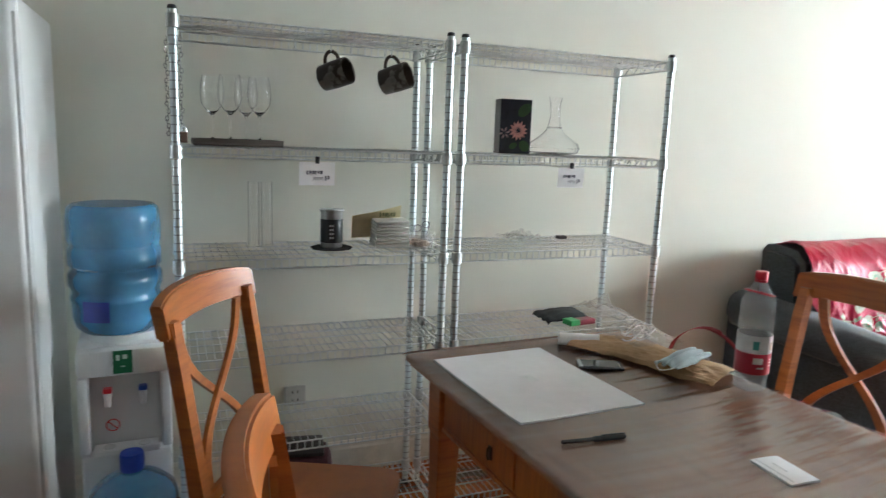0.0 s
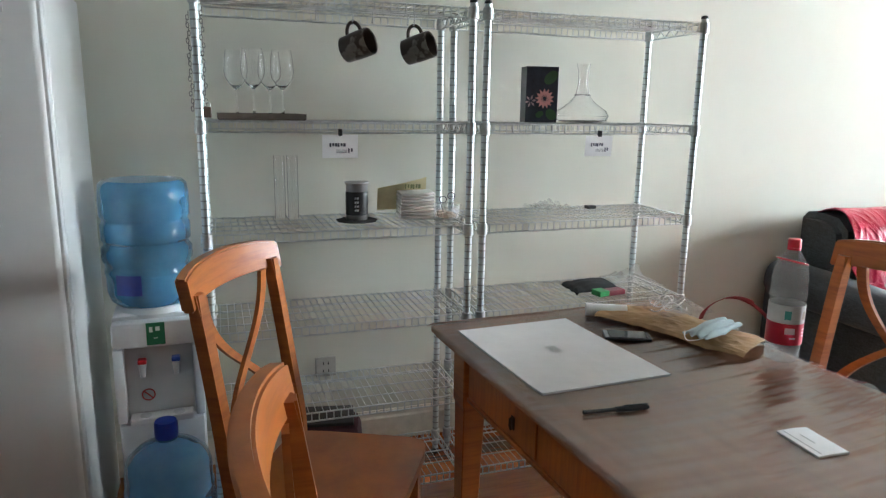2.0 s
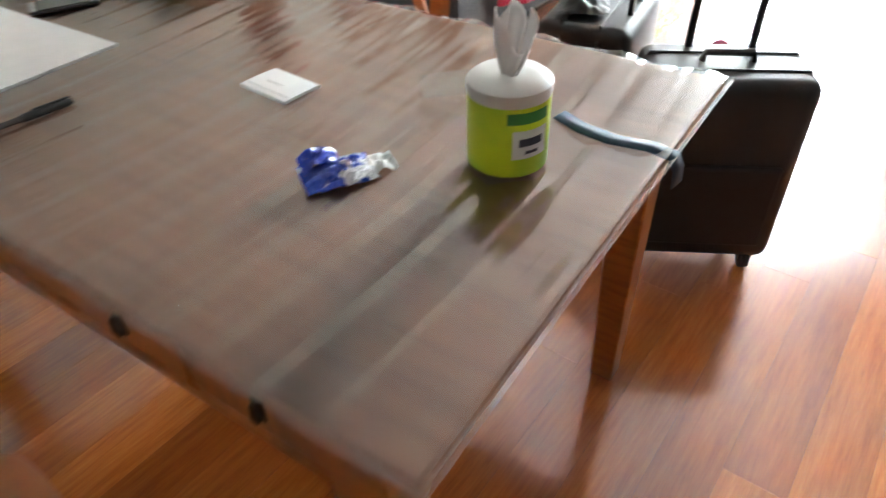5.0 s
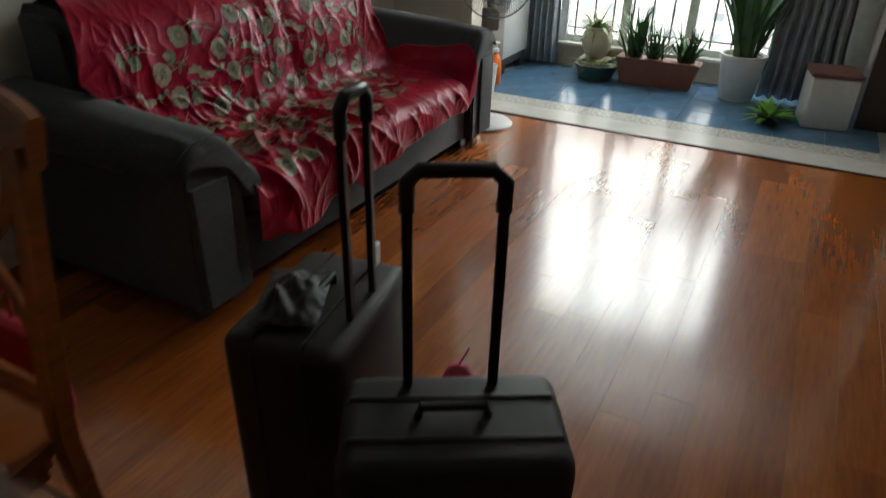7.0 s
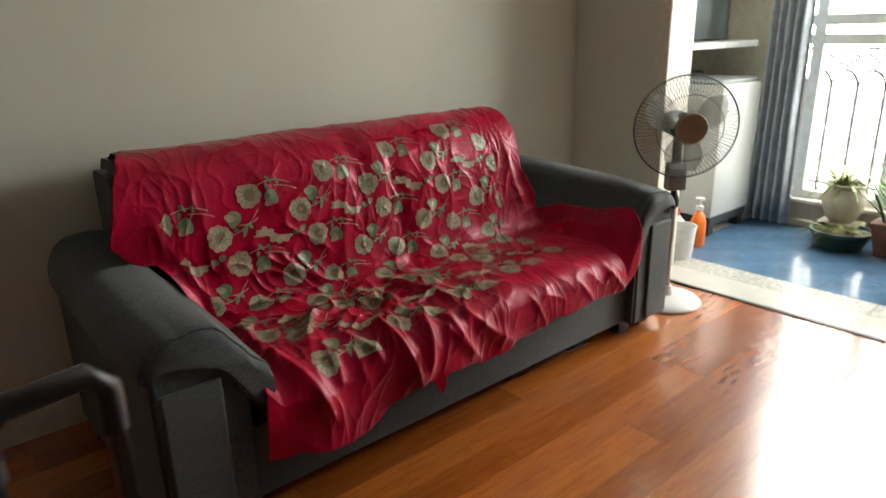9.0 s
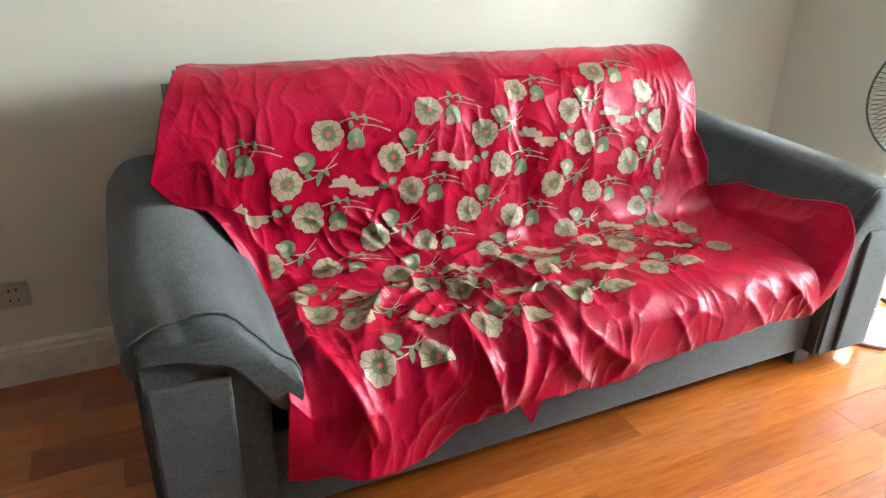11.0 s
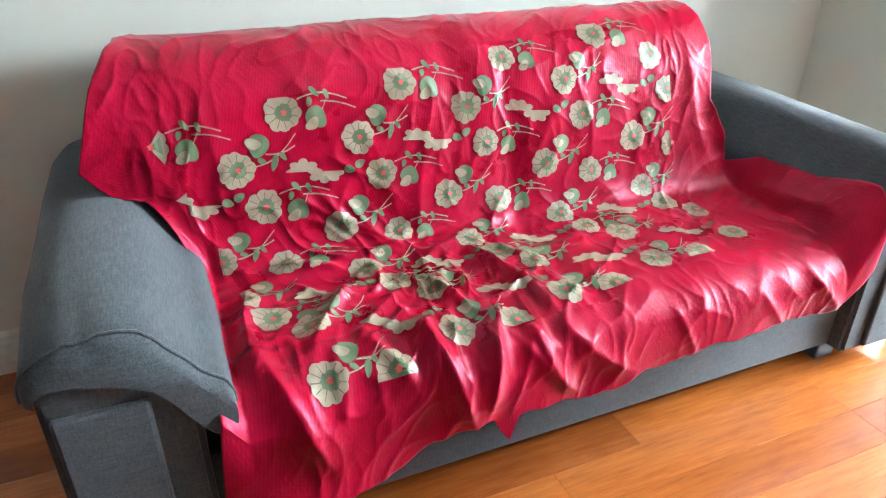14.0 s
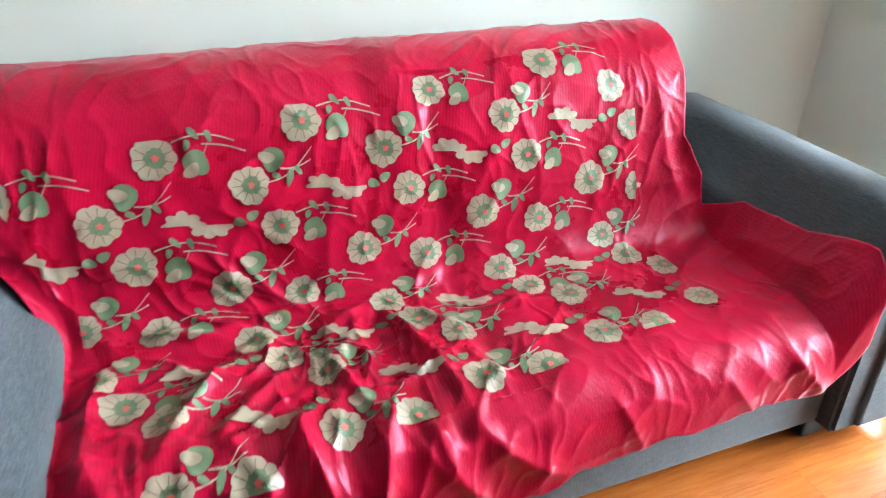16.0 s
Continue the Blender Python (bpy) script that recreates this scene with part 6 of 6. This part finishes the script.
pap = thing("paper_pad", "large white paper sheet with a faint green stamp", "paper", pose(0.765, -1.325, TZ, 0, 0, 3.5))
bm = laid(lambda u, v: (0.39 * u, 0.515 * v, 0.0006 + 0.004 * max(0, 0.12 - v) * (1 - u) * 8 + 0.0008 * math.sin(v * 7)), 10, 16)
thick(part("sheet", bm, PAPER, pap, "", False), 0.0055, -1.0)
bm = bmesh.new()
for i in range(7):
    box(bm, 0.175 + 0.004 * (i % 3), 0.215 - 0.005 * (i % 2), 0.245 + 0.0075 * i, 0.248 + 0.0075 * i, 0.0017, 0.0020)
part("stamp", bm, plain("pale_green_ink", (0.77, 0.81, 0.79), 0.8), pap)

pen = thing("pen", "ballpoint pen with a clear barrel and a black cap", "pen", Matrix.LocRotScale((0.806, -1.448, TZ + 0.005), pose(0, 0, 0, 0, 90, -6).to_quaternion(), (1.1, 1.1, 1.17)))
bm = bmesh.new()
tube(bm, [(0, 0, 0), (0, 0, 0.075)], 0.0042, 12)
part("barrel", bm, plain("pen_barrel", (0.10, 0.095, 0.09), 0.2), pen, "", True)
bm = bmesh.new()
tube(bm, [(0, 0, 0.07), (0, 0, 0.132), (0, 0, 0.14)], [0.0062, 0.0062, 0.004], 12)
part("cap", bm, BLACK, pen, "", True)
bm = boxes((-0.0085, -0.0065, -0.002, 0.002, 0.085, 0.138), bevel=0.0006)
part("pocket_clip", bm, BLACK, pen)

nc = thing("note_card", "small folded white card lying on the table", "card", pose(1.25, -1.648, TZ, 0, 0, -93))
thick(part("card", laid(lambda u, v: (0.115 * u, 0.078 * (v - 1), 0.0008 + 0.006 * v * (1 - v)), 6, 6), PAPER, nc, "", False), 0.005, -1.0)
bm = bmesh.new()
box(bm, 0.006, 0.11, -0.068, -0.066, 0.0028, 0.0032)
box(bm, 0.03, 0.07, -0.045, -0.043, 0.0030, 0.0034)
part("faint_lines", bm, plain("pale_grey_ink", (0.45, 0.45, 0.45), 0.8), nc)


def see_through(name, alpha):
    k = Mat(name, (0.80, 0.83, 0.84), 0.06)
    k.b.inputs["Alpha"].default_value = alpha
    return k.m


def make_water_bottle():
    b = thing("drink_bottle", "large clear water bottle with a red cap and red label", "bottle", Matrix.LocRotScale((1.535, -1.29, TZ - 0.002), None, (1.08, 1.08, 1.12)))
    bm = bmesh.new()
    prof = [(0.030, 0), (0.040, 0.004), (0.043, 0.015), (0.0405, 0.03), (0.043, 0.045), (0.0435, 0.19), (0.041, 0.2), (0.043, 0.21), (0.040, 0.235), (0.030, 0.26), (0.018, 0.278), (0.0135, 0.285), (0.0135, 0.3)]
    lathe(bm, prof, 30)
    body = part("bottle_body", bm, see_through("bottle_plastic", 0.2), b, "", True)
    bm = bmesh.new()
    lathe(bm, [(0.036, 0.004), (0.0415, 0.016), (0.0392, 0.03), (0.0416, 0.046), (0.0418, 0.172), (0.02, 0.1722)], 30)
    part("water", bm, see_through("bottle_water", 0.08), body, "", True)
    bm = bmesh.new()
    lathe(bm, [(0.0440, 0.05), (0.0442, 0.052), (0.0442, 0.102), (0.0440, 0.104)], 36, caps=False)
    part("label_lower", bm, plain("label_red", (0.42, 0.012, 0.035), 0.35), b, "red label", True)
    bm = bmesh.new()
    lathe(bm, [(0.0440, 0.1042), (0.0442, 0.106), (0.0442, 0.148), (0.0440, 0.15)], 36, caps=False)
    part("label_upper", bm, plain("label_white", (0.62, 0.65, 0.65), 0.35), b, "white label", True)
    for i, (a0, z, w, h, mat) in enumerate(((-135, 0.078, 0.55, 0.016, PAPER), (-120, 0.066, 0.36, 0.004, PAPER), (-75, 0.072, 0.3, 0.003, PAPER), (-75, 0.080, 0.28, 0.003, PAPER), (-75, 0.088, 0.3, 0.003, PAPER),
                                            (-140, 0.115, 0.35, 0.022, plain("label_teal", (0.06, 0.30, 0.27), 0.4)), (-80, 0.115, 0.32, 0.02, plain("label_beige", (0.5, 0.46, 0.36), 0.4)))):
        bm = bmesh.new()
        sheet(bm, lambda u, v: (0.0447 * math.cos(radians(a0) + u * w), 0.0447 * math.sin(radians(a0) + u * w), z + h * v), 6, 1)
        part("print", bm, mat, b)
    bm = bmesh.new()
    lathe(bm, [(0.0165, 0.284), (0.0165, 0.286), (0.0155, 0.289)], 24)
    lathe(bm, [(0.0160, 0.29), (0.0162, 0.291), (0.0162, 0.308), (0.0145, 0.311), (0.004, 0.3112)], 24)
    part("cap", bm, plain("bottle_red_cap", (0.55, 0.01, 0.03), 0.35), b, "red screw cap", True)
    bm = bmesh.new()
    tube(bm, [(0.036 * math.cos(a * math.pi / 12), 0.036 * math.sin(a * math.pi / 12), 0.255 - 0.008 * math.cos(a * math.pi / 12)) for a in range(24)], 0.0022, 6, True)
    part("carry_ring", bm, bpy.data.materials["bottle_red_cap"], b)
    return b


make_water_bottle()

ph = thing("phone", "mobile phone with a dark screen lying on the table", "phone", pose(1.212, -1.01, TZ, 0, 0, -24))
bm = bmesh.new()
box(bm, -0.07, 0.07, -0.036, 0.036, 0.001, 0.009, 0.003)
part("case", bm, plain("phone_case", (0.05, 0.05, 0.055), 0.35), ph)
part("screen", boxes((-0.056, 0.058, -0.033, 0.033, 0.0092, 0.0102)), plain("phone_screen", (0.008, 0.01, 0.012), 0.06, var=0.0, bump=0), ph, "glossy black screen")
part("bezel", boxes((-0.068, -0.057, -0.033, 0.033, 0.0092, 0.0100)), plain("phone_silver", (0.4, 0.4, 0.4), 0.3), ph)

pb = thing("paper_bag", "flattened brown paper bag with a red ribbon handle on the table", "paper bag", pose(1.41, -1.0, TZ, 0, 0, -64))
bm = laid(lambda u, v: (-0.25 + 0.50 * u, -0.10 + 0.20 * v + 0.02 * math.sin(u * 5), 0.008 + 0.030 * (math.sin(math.pi * v) ** 0.5) * (0.5 + 0.5 * math.sin(math.pi * u)) + 0.008 * noise.noise((u * 6, v * 4, 3)) + 0.004 * noise.noise((u * 17, v * 15, 3))), 44, 24)
thick(part("paper", bm, plain("brown_kraft", (0.40, 0.26, 0.13), 0.75, var=0.18), pb, "brown kraft paper"), 0.002)
bm = bmesh.new()
pts = []
n = 30
prev = None
for i in range(n + 1):
    f = i / n
    a = math.pi * f
    x = 0.03 + 0.24 * f
    y = 0.085 + 0.015 * math.sin(a)
    z = 0.02 + 0.105 * math.sin(a) ** 0.6 * (1 - 0.25 * f)
    w = 0.011 if f < 0.62 else 0.006
    row = [bm.verts.new((x - w * 0.7, y, z)), bm.verts.new((x + w * 0.7, y + 0.004, z + w))]
    if prev:
        bm.faces.new((prev[0], prev[1], row[1], row[0]))
    prev = row
thick(part("ribbon_handle", bm, plain("red_ribbon", (0.28, 0.02, 0.025), 0.5), pb, "red ribbon handle", True), 0.002)

rl = bmesh.new()
tube(rl, [(0, 0, 0), (0.135, 0, 0)], 0.021, 20)
solo("paper_roll", rl, PAPER, "short white paper roll on the table", "paper roll", pose(1.208, -0.772, TZ + 0.021, 0, 0, -25), smooth=True)

mk = thing("face_mask", "pale blue disposable face mask on the paper bag", "face mask", pose(1.41, -1.15, TZ + 0.046, 0, 0, 14))
bm = laid(lambda u, v: (-0.085 + 0.17 * u, -0.04 + 0.08 * v, 0.018 * math.sin(math.pi * u) * math.sin(math.pi * v) + 0.005 * math.sin(v * 19) + 0.016 * u * u + 0.007 * noise.noise((u * 5, v * 5, 2))), 26, 26)
thick(part("cloth", bm, plain("pale_blue_fleece", (0.52, 0.64, 0.66), 0.85), mk, "", True), 0.003)
for s in (-1, 1):
    bm = bmesh.new()
    tube(bm, [(s * (0.08 + 0.03 * math.sin(math.pi * i / 10)), -0.035 + 0.007 * i, 0.004 - 0.012 * math.sin(math.pi * i / 10)) for i in range(11)], 0.0016, 6)
    part("ear_loop", bm, PAPER, mk)

bm = laid(lambda u, v: (1.36 + 0.20 * u, -0.99 + 0.24 * v, TZ + 0.045 + 0.035 * math.sin(math.pi * u) * math.sin(math.pi * v) * (0.7 + noise.noise((u * 4, v * 4, 8))) + 0.012 * noise.noise((u * 13, v * 13, 1))), 34, 34)
solo("plastic_bag", bm, CLEAR, "crumpled clear plastic bag on the paper bag", "plastic bag")
cb = bmesh.new()
for k in range(5):
    random.seed(40 + k)
    r0, ph0 = random.uniform(0.03, 0.05), random.uniform(0, 6)
    tube(cb, [(1.43 + 0.03 * math.sin(k) + r0 * math.cos(ph0 + i * 0.42), -0.90 + 0.02 * math.cos(k * 2) + r0 * 0.8 * math.sin(ph0 + i * 0.42), TZ + 0.06 + 0.018 * math.sin(i * 0.7 + k)) for i in range(15)], 0.0019, 6)
solo("white_cable", cb, WHITE, "thin white cable coiled in the plastic bag", "cable", smooth=True)

bp = thing("blue_packet", "torn blue and white foil packet on the table", "packet", Matrix.LocRotScale((1.06, -1.98, TZ - 0.002), pose(0, 0, 0, 0, 0, -30).to_quaternion(), (0.9, 0.9, 1.0)))
bm = laid(lambda u, v: (-0.055 + 0.11 * u, -0.04 + 0.08 * v, 0.004 + 0.018 * math.sin(math.pi * u) ** 0.7 * math.sin(math.pi * v) * (0.5 + abs(noise.noise((u * 4, v * 4, 4)))) + 0.006 * abs(noise.noise((u * 15, v * 15, 4)))), 26, 22)
k = Mat("blue_foil", (0.02, 0.06, 0.45), 0.25)
n = k.noise(26, 3, 0.5)
k.colour(k.ramp(n, [(0.52, (0.012, 0.045, 0.40)), (0.57, (0.55, 0.6, 0.68))]))
thick(part("foil", bm, k.m, bp, "", False), 0.002)
bm = laid(lambda u, v: (0.03 + 0.06 * u, -0.025 + 0.05 * v, 0.007 + 0.01 * noise.noise((u * 4, v * 4, 6))), 8, 8)
thick(part("white_flap", bm, PAPER, bp), 0.001)
bm = laid(lambda u, v: (-0.05 + 0.06 * u, 0.005 + 0.05 * v, 0.012 + 0.012 * math.sin(3 * u) + 0.008 * noise.noise((u * 5, v * 5, 9))), 10, 8)
thick(part("blue_flap", bm, plain("blue_film", (0.012, 0.04, 0.42), 0.25), bp), 0.001)

wp = thing("tissue_tub", "bright yellow-green tub of wipes, a tissue sticking out", "wipes tub", Matrix.LocRotScale((1.225, -2.148, TZ), None, (1.2, 1.2, 1.15)))
bm = bmesh.new()
lathe(bm, [(0.04, 0), (0.044, 0.003), (0.0455, 0.012), (0.0455, 0.092), (0.047, 0.098), (0.047, 0.106), (0.04, 0.112), (0.02, 0.1125)], 36)
part("tub_body", bm, plain("tub_white", (0.72, 0.73, 0.72), 0.3, var=0.03), wp, "", True)
bm = bmesh.new()
lathe(bm, [(0.0458, 0.004), (0.0461, 0.005), (0.0461, 0.09), (0.0458, 0.091)], 36, caps=False)
k = Mat("lime_label", (0.42, 0.6, 0.02), 0.3)
n = k.noise(14, 2, 0.4)
k.colour(k.ramp(n, [(0.42, (0.60, 0.70, 0.02)), (0.6, (0.34, 0.60, 0.03))]))
part("label", bm, k.m, wp, "lime green label", True)
for a0, z, w, h, mat in ((-142, 0.028, 0.95, 0.036, PAPER), (-150, 0.072, 1.1, 0.014, plain("leaf_green_band", (0.05, 0.25, 0.05), 0.4)), (-133, 0.044, 0.62, 0.010, INK), (-124, 0.034, 0.35, 0.004, INK)):
    bm = bmesh.new()
    rr = 0.0464 if mat is not INK else 0.0468
    sheet(bm, lambda u, v: (rr * math.cos(radians(a0) + u * w), rr * math.sin(radians(a0) + u * w), z + h * v), 12, 2)
    part("print", bm, mat, wp)
bm = bmesh.new()
for s in range(3):
    def tis(u, v, s=s):
        a = s * 2.1 + u * 1.9
        r = 0.006 + 0.018 * v * (1 + 0.5 * math.sin(u * 7 + s)) * (1 - 0.35 * v)
        return (r * math.cos(a) + 0.012 * v * v, r * math.sin(a), 0.105 + 0.075 * v * (0.75 + 0.3 * math.sin(u * 3 + s * 2)))
    lay_uv = bm.loops.layers.uv.get("UVMap")
    g = [[bm.verts.new(tis(i / 10, j / 10)) for j in range(11)] for i in range(11)]
    for i in range(10):
        for j in range(10):
            bm.faces.new((g[i][j], g[i + 1][j], g[i + 1][j + 1], g[i][j + 1]))
thick(part("tissue", bm, plain("tissue_white", (0.78, 0.78, 0.77), 0.9, var=0.02), wp, "white crumpled tissue", True), 0.0012)

cs = bmesh.new()
lathe(cs, [(0.016, 0), (0.017, 0.002), (0.018, 0.085), (0.0172, 0.085), (0.0162, 0.004), (0.004, 0.003)], 26)
solo("plastic_cup", cs, see_through("cup_plastic", 0.1), "clear plastic cup lying on its side", "cup", Matrix.LocRotScale((1.30, -1.937, TZ + 0.021), pose(0, 0, 0, 0, 90, -41).to_quaternion(), (1.15, 1.15, 1.2)), smooth=True)

st = bmesh.new()
prev = None
pts = [(1.375, -2.150, TZ + 0.003), (1.352, -2.20, TZ + 0.006), (1.350, -2.25, TZ + 0.004), (1.362, -2.305, TZ + 0.004), (1.368, -2.338, TZ - 0.004), (1.369, -2.347, TZ - 0.022), (1.370, -2.349, TZ - 0.05)]
for i, p in enumerate(pts):
    w = 0.014
    row = [st.verts.new((p[0] - w, p[1] + 0.004, p[2])), st.verts.new((p[0] + w, p[1], p[2] + 0.001))]
    if prev:
        st.faces.new((prev[0], prev[1], row[1], row[0]))
    prev = row
thick(solo("lanyard", st, plain("blue_ribbon", (0.012, 0.045, 0.09), 0.6), "dark blue ribbon lanyard hanging over the table edge", "lanyard", smooth=True), 0.002)

PLAN = ROOM
# red bag hung on the back of a chair
rb = thing("red_bag", "small red cloth bag hung on the chair back", "bag", pose(1.895, -1.15, 0.27))
bm = boxes((0, 0.05, -0.13, 0.10, 0, 0.22), bevel=0.022)
part("bag_body", bm, plain("red_cloth", (0.34, 0.012, 0.025), 0.75), rb, "", True)
for y in (-0.09, 0.05):
    bm = bmesh.new()
    tube(bm, [(0.035 + 0.02 * math.sin(math.pi * i / 10), y - 0.03 + 0.006 * i, 0.21 + 0.07 * math.sin(math.pi * i / 10)) for i in range(11)], 0.005, 6)
    part("strap", bm, bpy.data.materials["red_cloth"], rb)

# silver bag on the far suitcase, pink tag on the near one
bm = laid(lambda u, v: (-0.11 + 0.22 * u, -0.07 + 0.14 * v, 0.012 + 0.04 * math.sin(math.pi * u) * math.sin(math.pi * v) * (0.7 + noise.noise((u * 4, v * 4, 3))) + 0.006 * noise.noise((u * 12, v * 10, 3))), 30, 24)
solo("foil_bag", bm, plain("grey_film", (0.012, 0.0125, 0.014), 0.6), "crumpled dark grey bag lying on the suitcase", "bag", pose(2.20, -1.73, 0.574, 0, 0, 27), smooth=True)
bm = bmesh.new()
lathe(bm, [(0.004, -0.03), (0.02, -0.022), (0.03, 0), (0.02, 0.022), (0.004, 0.03)], 16)
tube(bm, [(0, 0, 0.028), (0.02, 0.01, 0.06)], 0.002, 5)
part("pink_tag", bm, plain("pink_plush", (0.62, 0.08, 0.14), 0.8), case_a, "pink round luggage tag", True).location = (0.02, 0.15, 0.53)

# ---- pieces of the floors ----
def board_mesh(name, lx, ly, lz, bev, material):
    bm = bmesh.new()
    box(bm, 0, lx, 0, ly, -lz, 0, bev, 1)
    me = bpy.data.meshes.new(name)
    bm.to_mesh(me)
    bm.free()
    me.materials.append(material)
    return me


def lay(name, me, x, y, z, parent):
    ob = new(name, me)
    ob.parent = parent
    ob.location = (x, y, z)
    return ob


PW, PL = 0.127, 0.91
plank = board_mesh("plank", PL - 0.0004, PW - 0.0004, 0.012, 0.0003, FLOOR)
random.seed(2)
cut = {}
row = 0
y = -PW
while y > -3.7:
    x = X0 - random.uniform(0, PL)
    while x < X1 - 0.025:
        a, b = max(x, X0), min(x + PL, X1 - 0.023)
        if b - a > 0.03:
            if b - a > PL - 0.004:
                lay("plank", plank, x, y, 0.0, floor)
            else:
                ln = round(b - a - 0.0004, 3)
                if ln not in cut:
                    cut[ln] = board_mesh("plank", ln, PW - 0.0004, 0.012, 0.0003, FLOOR)
                lay("plank", cut[ln], a, y, 0.0, floor)
        x += PL
    y -= PW
solo("floor_rest", boxes((X0, X1, Y0, y + PW - 0.001, -0.01, 0.0)), FLOOR, "red-brown wooden floor behind the walk", "floor", kind="structure")

TS = 0.298
tile = board_mesh("tile", TS, TS, 0.01, 0.0015, BLUETILE)
for i in range(5):
    for j in range(9):
        lay("tile", tile, 5.835 + 0.3 * i, -0.42 - 0.3 * (j + 1), 0.002, bal)
edge = board_mesh("border_tile", 0.186, 0.298, 0.01, 0.0012, PATTERN)
for j in range(10):
    lay("border_tile", edge, 5.647, -0.12 - 0.3 * (j + 1), 0.002, bal)
edge2 = board_mesh("border_tile", 0.298, 0.298, 0.01, 0.0012, PATTERN)
for i in range(5):
    lay("border_tile", edge2, 5.835 + 0.3 * i, -0.42, 0.002, bal)
    lay("border_tile", edge2, 5.835 + 0.3 * i, -0.12, 0.002, bal)
